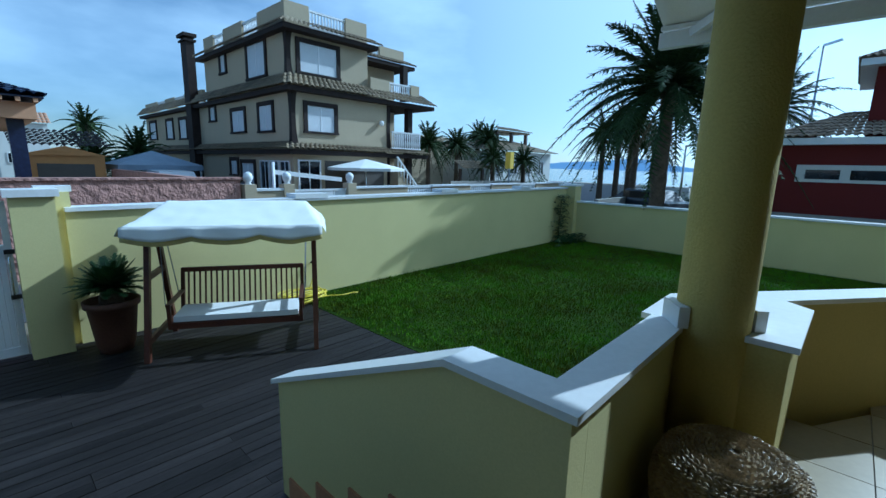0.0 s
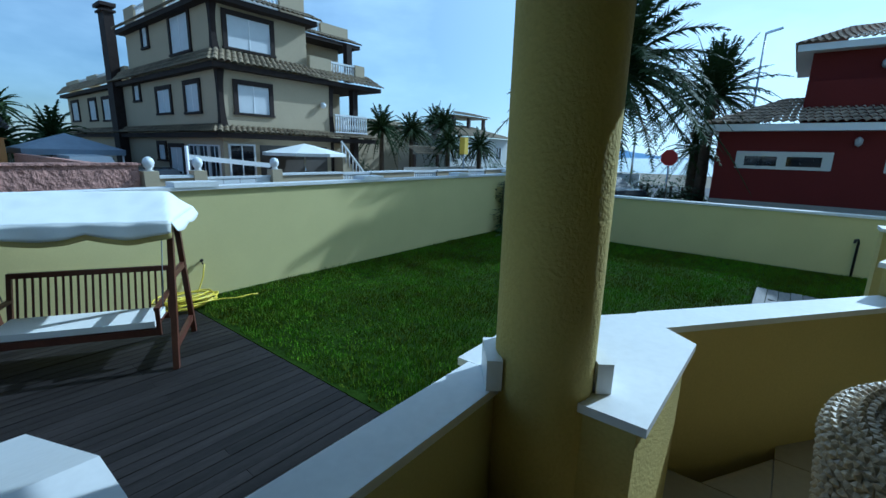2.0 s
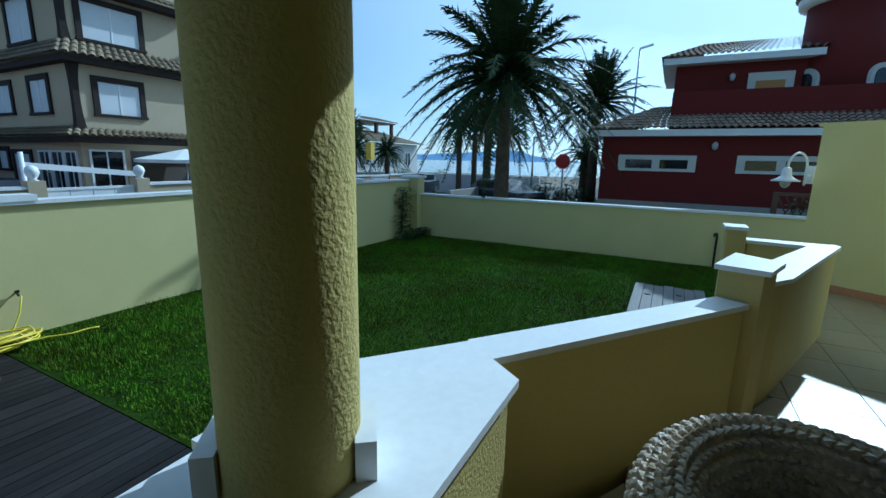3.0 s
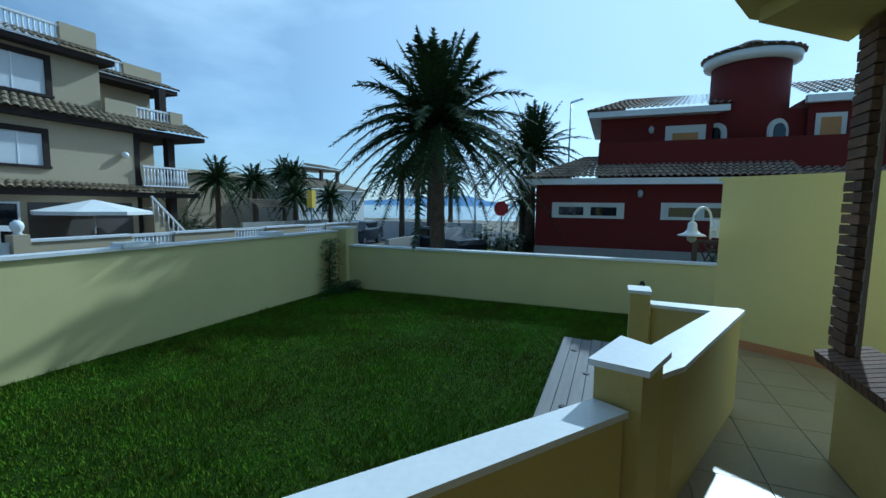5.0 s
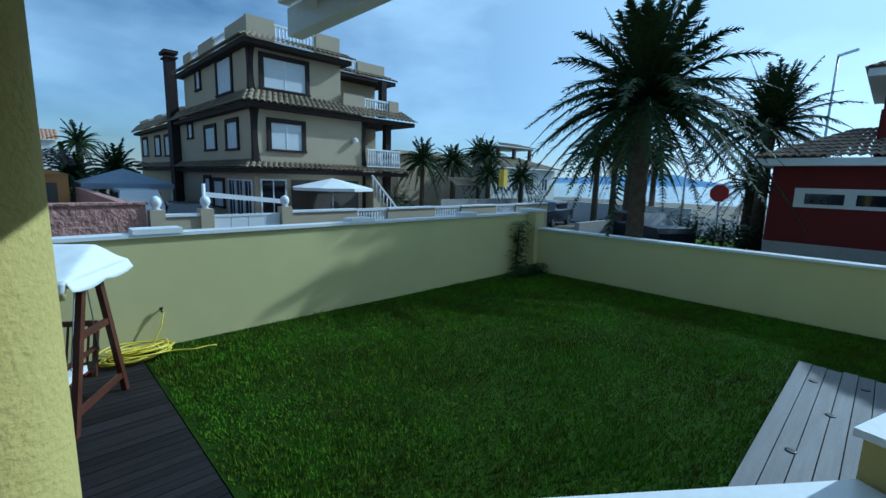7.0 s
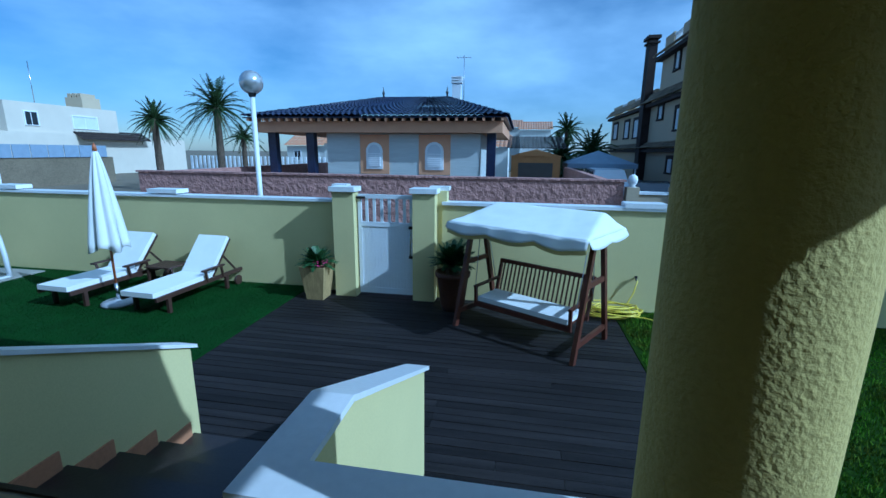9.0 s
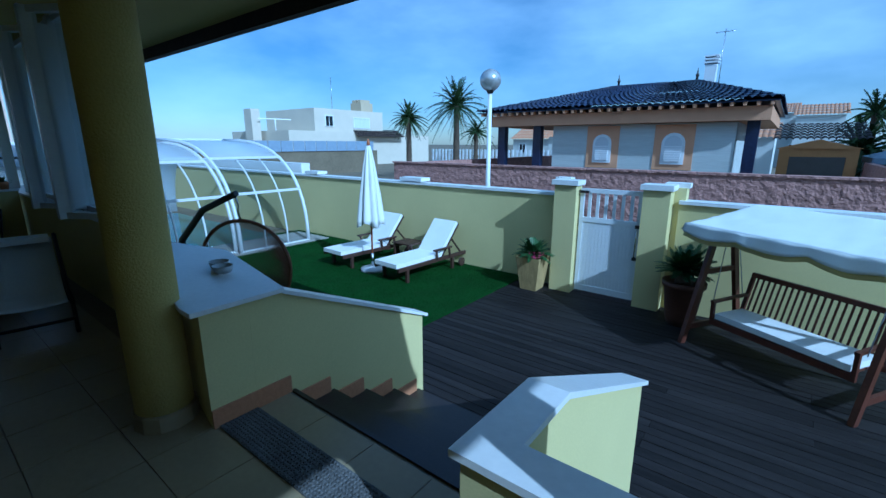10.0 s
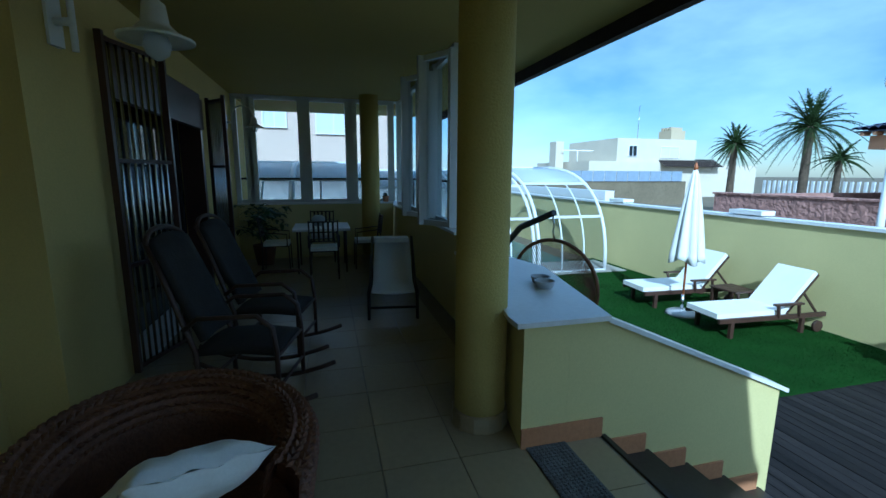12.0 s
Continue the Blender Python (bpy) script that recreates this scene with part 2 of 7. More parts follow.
def lathe(bm, c, prof, seg=24, smooth=True):
    rings = [[bm.verts.new((c[0] + r * math.cos(2 * math.pi * k / seg), c[1] + r * math.sin(2 * math.pi * k / seg), c[2] + z)) for k in range(seg)] for r, z in prof]
    for a, b in zip(rings, rings[1:]):
        for k in range(seg):
            f = bm.faces.new((a[k], a[(k + 1) % seg], b[(k + 1) % seg], b[k]))
            f.smooth = smooth
    bm.faces.new(rings[0][::-1])
    bm.faces.new(rings[-1])

def beam(bm, p, q, w, h):
    """Rectangular bar from p to q, w wide sideways and h high."""
    p, q = Vector(p), Vector(q)
    d = (q - p).normalized()
    u, v = frame_of(d)
    a = [bm.verts.new(p + u * s * w / 2 + v * t * h / 2) for s, t in ((-1, -1), (1, -1), (1, 1), (-1, 1))]
    b = [bm.verts.new(q + u * s * w / 2 + v * t * h / 2) for s, t in ((-1, -1), (1, -1), (1, 1), (-1, 1))]
    bm.faces.new(a[::-1])
    bm.faces.new(b)
    for i in range(4):
        bm.faces.new((a[i], a[(i + 1) % 4], b[(i + 1) % 4], b[i]))

def sheet(bm, fn, nu, nv, thick=0.0, smooth=True):
    g = [[bm.verts.new(fn(i / nu, j / nv)) for j in range(nv + 1)] for i in range(nu + 1)]
    fs = []
    for i in range(nu):
        for j in range(nv):
            f = bm.faces.new((g[i][j], g[i + 1][j], g[i + 1][j + 1], g[i][j + 1]))
            f.smooth = smooth
            fs.append(f)
    if thick:
        bmesh.ops.recalc_face_normals(bm, faces=fs)
        bmesh.ops.solidify(bm, geom=fs, thickness=thick)

def finish(name, bm, material, bevel=0.0):
    if bevel:
        es = [e for e in bm.edges if len(e.link_faces) == 2 and e.calc_face_angle(0) > 0.5]
        bmesh.ops.bevel(bm, geom=es, offset=bevel, segments=2, affect="EDGES", profile=0.5, clamp_overlap=True)
    bmesh.ops.recalc_face_normals(bm, faces=bm.faces)
    me = bpy.data.meshes.new(name)
    bm.to_mesh(me)
    bm.free()
    me.materials.append(M[material])
    return me

def thing(name, base, label, category, group="", kind=""):
    ob = new(name)
    ob.location = base
    ob.empty_display_size = 0.1
    ORIGIN[ob.name] = Vector(base)
    return tagged(ob, label, category, group, kind)

def part(name, bm, material, parent, label="", bevel=0.0):
    me = finish(name, bm, material, bevel) if isinstance(bm, bmesh.types.BMesh) else bm
    ob = new(name, me)
    ob.parent = parent
    if parent.name in ORIGIN:
        ob.location = -ORIGIN[parent.name]
    if label:
        ob["label"] = label
    return ob

def solo(name, bm, material, label, category="", kind="", bevel=0.0, group=""):
    ob = new(name, finish(name, bm, material, bevel))
    return tagged(ob, label, category, group, kind)

def struct(name, bm, material, label, bevel=0.0, category=""):
    return solo(name, bm, material, label, category or name.split("_")[0], "structure", bevel)

BM = bmesh.new

# ---- ground, sea, roads ----
FLOOR, COPE = 0.80, 1.58
bm = BM(); box(bm, -900, -900, -1.2, 75, 900, -0.06)
struct("ground", bm, "dirtm", "dry sandy ground around the houses")
bm = BM(); box(bm, 75, -4000, -1.3, 4800, 4000, -0.10)
struct("water", bm, "sea", "calm pale blue sea beyond the road", category="sea")
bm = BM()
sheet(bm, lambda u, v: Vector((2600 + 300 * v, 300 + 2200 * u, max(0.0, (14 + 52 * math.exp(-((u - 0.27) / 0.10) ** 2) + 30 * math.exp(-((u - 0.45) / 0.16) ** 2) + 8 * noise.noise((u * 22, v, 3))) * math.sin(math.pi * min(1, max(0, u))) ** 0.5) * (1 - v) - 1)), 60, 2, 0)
struct("backdrop_hill", bm, "hill", "hills across the bay with blue haze put in as glow", category="hill")
bm = BM(); box(bm, -60, 9.6, -0.07, 34, 12.2, -0.045)
struct("road_north", bm, "asphalt", "grey asphalt side street behind the garden wall")
bm = BM(); box(bm, 28, -60, -0.07, 44, 60, -0.04)
struct("road_sea", bm, "asphalt", "grey asphalt road along the sea")
bm = BM(); box(bm, 14.2, -12, -0.07, 19.2, 9.2, -0.035)
struct("pavement_east", bm, "paving", "pale paving strip behind the garden wall")
bm = BM(); box(bm, 24.5, 2, -0.055, 27.9, 8.5, -0.02)
struct("lawn_outside", bm, "grass", "small strip of bright green lawn", category="lawn")

# ---- garden ground ----
bm = BM(); box(bm, 3.83, -2.2, -0.06, 13.62, 8.0, 0.0)
struct("lawn_soil", bm, "soil", "dark soil and thatch under the lawn", category="lawn")
bm = BM(); box(bm, -9.2, 2.6, -0.06, -1.62, 8.15, 0.012)
struct("turf", bm, "turf", "deep green artificial turf round the loungers", category="turf")
bm = BM(); box(bm, -1.62, 2.2, -0.06, 3.83, 8.15, -0.03)
struct("deck_base", bm, "joint", "dark base under the decking", category="deck")

# ---- garden walls with white copings ----
WN = 7.97
def wall_run(name, x0, x1, top, label, y=WN):
    bm = BM(); box(bm, x0, y, -0.3, x1, y + 0.20, top - 0.05)
    w = struct(name, bm, "wall", label)
    bm = BM(); box(bm, x0, y - 0.045, top - 0.05, x1, y + 0.245, top)
    part("coping", bm, "marble", w, "white stone coping", 0.006)
    return w
L1 = "cream rendered garden wall with white coping"
wall_run("wall_north_west", -18, -1.045, 1.69, L1, 8.14)
wall_run("wall_north_east", 0.95, 13.50, 1.72, L1)
for x0, x1, t, y in ((-8.58, -8.0, 1.79, 8.14), (-4.90, -4.25, 1.79, 8.14), (3.88, 4.5, 1.79, WN), (7.43, 7.98, 1.79, WN), (10.66, 11.14, 1.80, WN)):
    b = thing("coping_block", (x0, y, t - 0.08), "raised white coping block on the garden wall", "coping", "raised coping blocks", "structure")
    bm = BM(); box(bm, x0, y - 0.06, t - 0.078, x1, y + 0.26, t)
    part("slab", bm, "marble", b, "", 0.008)
# corner pier
b = thing("wall_corner_pier", (13.6, WN, 0), "cream corner pier of the garden wall with flat cap", "pier", kind="structure")
bm = BM(); box(bm, 13.42, WN - 0.30, -0.3, 13.84, WN + 0.22, 1.76)
part("shaft", bm, "wall", b)
bm = BM(); box(bm, 13.37, WN - 0.35, 1.76, 13.89, WN + 0.27, 1.82)
part("cap", bm, "marble", b, "white stone cap", 0.008)
# east wall
bm = BM(); box(bm, 13.62, -9.0, -0.3, 13.84, WN - 0.30, 1.24)
w = struct("wall_east", bm, "wall", "low cream garden wall with white coping towards the sea")
bm = BM(); box(bm, 13.57, -9.0, 1.24, 13.89, WN - 0.30, 1.29)
part("coping", bm, "marble", w, "white stone coping", 0.006)
# gate piers
def gate_pier(x0, x1, side):
    b = thing("gate_pier", ((x0 + x1) / 2, 7.9, 0), "cream rendered gate pier with white cap", "pier", "gate piers", "structure")
    bm = BM(); box(bm, x0, 7.76, -0.1, x1, 8.02, 1.87)
    part("shaft", bm, "wall", b)
    bm = BM(); box(bm, x0 - 0.04, 7.71, 1.87, x1 + 0.04, 8.06, 1.95)
    part("cap", bm, "marble", b, "white stone cap", 0.008)
    a0, a1 = (x0 - 0.10, x0 + 0.12) if side < 0 else (x1 - 0.12, x1 + 0.16)
    bm = BM(); box(bm, a0, 8.02, -0.1, a1, 8.22, 1.90)
    part("back_shaft", bm, "wall", b)
    bm = BM(); box(bm, a0 - 0.03, 8.06, 1.90, a1 + 0.03, 8.26, 1.97)
    part("back_cap", bm, "marble", b, "white stone cap", 0.008)
gate_pier(-0.94, -0.56, -1)
gate_pier(0.48, 0.86, 1)

# ---- porch slab, stairs ----
PORCH = [(-9.0, -0.95), (6.6, -0.95), (6.6, -3.0), (9.6, -3.0), (9.4, -0.7), (7.0, -0.45), (5.1, 0.25), (3.35, 1.30), (2.6, 1.70), (1.42, 1.72), (1.42, 2.26), (-0.44, 2.26), (-0.5, 1.72), (-1.9, 2.2), (-9.0, 2.2)]
bm = BM(); prism(bm, PORCH, -0.05, FLOOR - 0.012)
struct("floor", bm, "joint", "raised porch slab with grey grout", category="floor")
st = thing("stairs", (0.5, 3.0, 0), "five dark brown garden steps between cream parapets", "stairs", kind="structure")
for k in range(1, 5):
    y0 = 2.262 + 0.335 * (k - 1)
    z = FLOOR - 0.16 * k
    bm = BM(); box(bm, -0.44, y0, -0.05, 1.42, y0 + 0.335, z - 0.03)
    part("riser", bm, "step", st)
    bm = BM(); box(bm, -0.44, y0, z - 0.03, 1.42, y0 + 0.36, z)
    part("tread", bm, "step", st, "", 0.006)
bm = BM(); box(bm, -0.44, 2.255, FLOOR - 0.03, 1.42, 2.285, FLOOR + 0.004)
part("nosing", bm, "step", st, "", 0.005)

# ---- stair parapets and porch parapets ----
def slope_wall(name, x0, x1, y0, label, ck):
    """Parapet along y with a level top to the kink and then down to its tip."""
    yk, yt, zt = 2.24, 3.70, 0.95
    bm = BM()
    for xs in ((x0, x1),):
        prof = [(y0, -0.05), (yt, -0.05), (yt, zt - 0.034), (yk, COPE - 0.03), (y0, COPE - 0.03)]
        a = [bm.verts.new((x0, y, z)) for y, z in prof]
        b = [bm.verts.new((x1, y, z)) for y, z in prof]
        bm.faces.new(a); bm.faces.new(b[::-1])
        for i in range(5):
            j = (i + 1) % 5
            bm.faces.new((a[i], b[i], b[j], a[j]))
    w = struct(name, bm, "wall", label)
    bm = BM()
    prof = [(yk, COPE - 0.03), (yt + 0.05, zt - 0.051), (yt + 0.05, zt - 0.02), (yk, COPE)]
    if ck:
        prof = [(y0, COPE - 0.03)] + prof + [(y0, COPE)]
    a = [bm.verts.new((x0 - 0.028, y, z)) for y, z in prof]
    b = [bm.verts.new((x1 + 0.028, y, z)) for y, z in prof]
    bm.faces.new(a); bm.faces.new(b[::-1])
    for i in range(len(prof)):
        j = (i + 1) % len(prof)
        bm.faces.new((a[i], b[i], b[j], a[j]))
    part("coping", bm, "marble", w, "white stone coping", 0.004)
    return w
sr = slope_wall("stair_parapet_east", 1.448, 1.575, 1.71, "cream stair parapet with sloping white coping", False)
sl = slope_wall("stair_parapet_west", -0.56, -0.44, 2.0, "cream stair parapet with sloping white coping", False)
# terracotta skirting along the stairs
for w, xa, xb in ((sl, -0.44, -0.425), (sr, 1.433, 1.448)):
    for k in range(5):
        y0 = 1.70 if k == 0 else 2.25 + 0.335 * (k - 1)
        y1 = 2.25 + 0.335 * k
        z = FLOOR - 0.16 * k
        bm = BM(); box(bm, xa, y0, z - (0 if k == 0 else 0.02), xb, min(y1, 3.72), z + 0.125)
        part("skirting", bm, "skirt", w, "terracotta skirting tile", 0.003)

def cope_poly(name, poly, wall_poly, label, top=COPE, zbot=0.0, wmat="wall"):
    bm = BM(); prism(bm, wall_poly, zbot, top - 0.03)
    w = struct(name, bm, wmat, label)
    bm = BM(); prism(bm, poly, top - 0.03, top)
    part("coping", bm, "marble", w, "white stone coping", 0.004)
    return w
PL = "cream porch parapet with white stone coping"
cope_poly("parapet_south", [(1.42, 1.68), (2.60, 1.68), (2.60, 1.85), (1.603, 1.85), (1.603, 2.24), (1.42, 2.24)],
          [(1.576, 1.71), (2.63, 1.71), (2.63, 1.82), (1.576, 1.82)], PL)
cope_poly("parapet_block", [(2.602, 1.24), (3.35, 1.235), (3.57, 1.52), (3.10, 1.90), (2.602, 1.90)],
          [(2.63, 1.27), (3.33, 1.265), (3.53, 1.52), (3.09, 1.86), (2.63, 1.86)], PL, wmat="rough")
cope_poly("parapet_middle", [(3.465, 1.375), (4.80, 0.385), (4.885, 0.535), (3.585, 1.535)],
          [(3.49, 1.39), (4.82, 0.405), (4.87, 0.505), (3.58, 1.50)], PL, COPE - 0.004, wmat="ochre")
pier = cope_poly("parapet_pier", [(4.87, 0.57), (4.80, 0.31), (5.13, 0.19), (5.33, 0.42)],
                 [(4.89, 0.54), (4.83, 0.335), (5.12, 0.225), (5.29, 0.41)], "cream square parapet pier with white cap", 1.77, wmat="ochre")
cope_poly("parapet_bar", [(5.16, 0.225), (5.33, 0.10), (6.98, -0.56), (7.06, -0.52), (6.86, -0.30), (5.32, 0.39)],
          [(5.17, 0.235), (5.34, 0.13), (6.96, -0.53), (7.02, -0.50), (6.84, -0.32), (5.30, 0.36)], PL, 1.64, wmat="ochre")
cope_poly("parapet_return", [(6.862, -0.302), (7.058, -0.522), (7.10, 0.15), (6.92, 0.15)],
          [(6.87, -0.31), (7.03, -0.50), (7.07, 0.14), (6.94, 0.14)], PL, 1.636, wmat="ochre")
cope_poly("parapet_end", [(6.85, 0.152), (7.12, 0.152), (7.12, 0.34), (6.85, 0.34)],
          [(6.87, 0.16), (7.10, 0.16), (7.10, 0.32), (6.87, 0.32)], PL, 1.76, wmat="ochre")
# west counter
cope_poly("parapet_counter", [(-0.54, 1.64), (-0.40, 1.64), (-0.40, 2.24), (-0.54, 2.27), (-1.77, 2.52), (-2.70, 2.30), (-2.70, 1.95), (-1.80, 1.90)],
          [(-0.56, 1.72), (-0.44, 1.70), (-0.44, 1.998), (-0.62, 2.22), (-1.77, 2.46), (-2.66, 2.26), (-2.66, 2.0), (-1.75, 1.95)], "cream bar-like parapet with broad white marble top", COPE + 0.015)
cope_poly("parapet_west", [(-2.705, 1.95), (-2.705, 2.22), (-9.1, 2.22), (-9.1, 1.95)], [(-2.71, 1.99), (-2.71, 2.18), (-9.1, 2.18), (-9.1, 1.99)], "low cream wall under the porch windows", 1.80)
cope_poly("parapet_far", [(-7.0, -0.95), (-7.0, 1.95), (-7.22, 1.95), (-7.22, -0.95)], [(-7.03, -0.94), (-7.03, 1.94), (-7.19, 1.94), (-7.19, -0.94)], "low cream wall under the far porch windows", 1.86)

# ---- columns ----
def column(x, y, r, plinth):
    c = thing("column", (x, y, FLOOR), "round cream rendered porch column", "column", "porch columns", "structure")
    bm = BM(); lathe(bm, (x, y, 0), [(r, FLOOR), (r, 2.0), (r, 3.80)], 40)
    part("shaft", bm, "rough", c)
    if plinth:
        bm = BM(); lathe(bm, (x, y, 0), [(r + 0.022, FLOOR), (r + 0.022, FLOOR + 0.10), (r + 0.012, FLOOR + 0.11)], 12, False)
        part("plinth", bm, "tile", c, "tiled plinth")
    return c
c1 = column(2.665, 1.59, 0.163, True)
column(-0.80, 1.57, 0.165, True)
column(-6.55, 1.45, 0.17, True)
# marble upstands where the coping meets the first column
for a in (-52, 128):
    bm = BM()
    R = Matrix.Translation((2.665, 1.59, 0)) @ Matrix.Rotation(radians(a), 4, "Z")
    box(bm, 0.15, -0.09, COPE + 0.001, 0.20, 0.09, COPE + 0.105, R)
    part("upstand", bm, "marble", c1, "white marble upstand", 0.005)

# ---- house walls ----
bm = BM(); box(bm, -9.2, -1.25, 0, -4.95, -0.95, 6.2); struct("wall_house_west", bm, "ochre", "cream house wall along the porch")
bm = BM(); box(bm, -4.95, -1.25, 3.45, -2.25, -0.95, 6.2); struct("wall_over_door", bm, "ochre", "cream house wall above the porch door")
bm = BM(); box(bm, -2.25, -1.247, 0, -1.26, -0.93, 6.2); struct("wall_house_corner", bm, "ochre", "cream house corner by the porch door")
bm = BM(); box(bm, -1.6, -1.55, 0, 4.55, -1.25, 6.2); struct("wall_house_middle", bm, "ochre", "cream house wall behind the porch")
bm = BM(); box(bm, 4.55, -1.25, 0, 6.3, -0.93, 1.55); struct("wall_under_window", bm, "ochre", "cream wall under the brick-framed window")
bm = BM(); box(bm, 4.55, -1.25, 3.05, 6.3, -0.93, 6.2); struct("wall_over_window", bm, "ochre", "cream wall above the brick-framed window")
bm = BM(); box(bm, 4.35, -1.25, 0, 4.55, -0.93, 6.2); struct("wall_window_side", bm, "ochre", "cream wall beside the brick-framed window")
bm = BM(); box(bm, 6.0, -6.0, 0, 6.3, -1.25, 6.2); struct("wall_house_east", bm, "wall", "cream east wall of the house")
bm = BM(); box(bm, -9.2, -6.2, 0, 6.3, -6.0, 6.2); struct("wall_house_back", bm, "wall", "plain back wall of the house")
bm = BM(); box(bm, -9.2, -6.2, 6.2, 6.3, -0.6, 6.35); struct("roof_house", bm, "rooftile", "flat house roof")
# tall garden screen wall
bm = BM(); prism(bm, [(9.05, -0.74), (9.22, -0.84), (8.2, -2.4), (8.02, -2.3)], 0, 2.82)
w = struct("wall_screen", bm, "wall", "tall cream screen wall beside the porch")
bm = BM(); prism(bm, [(9.08, -0.70), (9.27, -0.82), (8.2, -2.45), (7.98, -2.33)], 2.82, 2.86)
part("coping", bm, "wall", w, "", 0.005)
bm = BM(); prism(bm, [(9.03, -0.76), (8.0, -2.32), (7.985, -2.31), (9.015, -0.75)], FLOOR, FLOOR + 0.10)
part("skirting", bm, "skirt", w)

# ---- porch ceiling ----
CEIL = 3.80
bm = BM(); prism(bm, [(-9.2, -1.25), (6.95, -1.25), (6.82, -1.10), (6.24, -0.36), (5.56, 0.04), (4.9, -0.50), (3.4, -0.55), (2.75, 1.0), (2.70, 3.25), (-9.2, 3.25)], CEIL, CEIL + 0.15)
struct("ceiling", bm, "ceil", "cream porch ceiling, its colour darkened for shade")
bm = BM(); box(bm, -9.2, 3.25, 3.66, 2.78, 3.34, 3.97)
struct("trim_eave", bm, "dstone", "dark gutter edge of the porch roof", category="gutter")
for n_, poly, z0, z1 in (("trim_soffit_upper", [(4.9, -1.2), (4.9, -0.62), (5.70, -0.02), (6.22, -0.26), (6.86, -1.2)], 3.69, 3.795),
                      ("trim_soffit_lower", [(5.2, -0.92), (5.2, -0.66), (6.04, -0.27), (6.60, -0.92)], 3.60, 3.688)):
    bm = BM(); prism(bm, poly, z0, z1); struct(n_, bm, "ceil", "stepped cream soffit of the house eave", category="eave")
et = thing("eave_tile", (5.72, 0.0, 3.80), "dark clay tile end over the eave corner", "roof tile")
bm = BM(); tube(bm, [(5.58, -0.09, 3.90), (5.72, 0.0, 3.84), (5.77, 0.04, 3.80)], [0.045, 0.04, 0.035], 8); part("tile", bm, "dstone", et)

# ---- awning over the east porch ----
aw = thing("awning", (3.5, 1.0, 3.18), "pale canvas awning with white metal front bar", "awning")
BX, BZ, BY = 3.63, 3.19, 2.30
bm = BM(); beam(bm, (BX, BY, BZ), (BX, -0.75, BZ), 0.06, 0.10); part("front_bar", bm, "alum", aw, "white metal bar", 0.008)
bm = BM(); beam(bm, (BX - 0.05, BY - 0.02, BZ + 0.065), (BX - 0.05, -0.74, BZ + 0.065), 0.05, 0.025); part("gutter_rail", bm, "alum", aw, "", 0.004)
bm = BM(); sheet(bm, lambda u, v: Vector((2.72 + (BX - 2.75) * u, BY - 0.03 - 2.98 * v, 3.79 - 0.53 * u - 0.04 * math.sin(math.pi * u) + 0.006 * math.sin(v * 40))), 8, 40, 0.006); part("fabric", bm, "canvas", aw, "pale canvas sheet")
for y in (2.10, -0.05):
    bm = BM(); beam(bm, (2.80, y - 0.50, 3.66), (3.20, y - 0.62, 3.40), 0.045, 0.06); part("arm", bm, "alum", aw, "", 0.006)
    bm = BM(); beam(bm, (3.20, y - 0.62, 3.40), (BX - 0.03, y, BZ + 0.02), 0.04, 0.055); part("arm", bm, "alum", aw, "", 0.006)
    bm = BM(); tube(bm, [(3.20, y - 0.62, 3.36), (3.20, y - 0.62, 3.44)], 0.04, 12); part("elbow", bm, "alum", aw)
bm = BM(); beam(bm, (2.76, BY, 3.80), (2.76, -0.6, 3.80), 0.10, 0.12); part("cassette", bm, "alum", aw)

# ---- garden gate ----
g = thing("garden_gate", (0, 7.93, 0.03), "closed white metal garden gate with slatted top between piers", "gate")
x0, x1, z0, z1 = -0.53, 0.455, 0.05, 1.82
bm = BM()
for a in ((x0, z0, x0 + 0.06, z1), (x1 - 0.06, z0, x1, z1), (x0 + 0.06, z0, x1 - 0.06, z0 + 0.10), (x0 + 0.06, z1 - 0.07, x1 - 0.06, z1), (x0 + 0.06, 1.26, x1 - 0.06, 1.34)):
    box(bm, a[0], 7.90, a[1], a[2], 7.95, a[3])
part("gate_frame", bm, "white", g, "", 0.004)
for i in range(15):
    xa = x0 + 0.062 + i * 0.0574
    bm = BM(); box(bm, xa, 7.912, z0 + 0.102, xa + 0.055, 7.935, 1.258); part("board", bm, "white", g, "", 0.003)
for i in range(6):
    xa = x0 + 0.13 + i * 0.135
    bm = BM(); box(bm, xa, 7.912, 1.342, xa + 0.05, 7.935, z1 - 0.072); part("slat", bm, "white", g, "", 0.003)
bm = BM(); tube(bm, [(x1 - 0.04, 7.88, 0.78), (x1 - 0.04, 7.86, 0.79), (x1 - 0.04, 7.86, 1.20), (x1 - 0.04, 7.88, 1.21)], 0.010, 6); part("handle", bm, "steel", g, "steel pull handle")
for z in (0.72, 1.24):
    bm = BM(); box(bm, x1 - 0.07, 7.87, z, x1 + 0.02, 7.90, z + 0.05); part("latch", bm, "iron", g, "black latch", 0.004)
bm = BM(); box(bm, x0 - 0.02, 7.87, 1.745, x0 + 0.14, 7.90, 1.785); part("hinge", bm, "iron", g, "black hinge", 0.004)

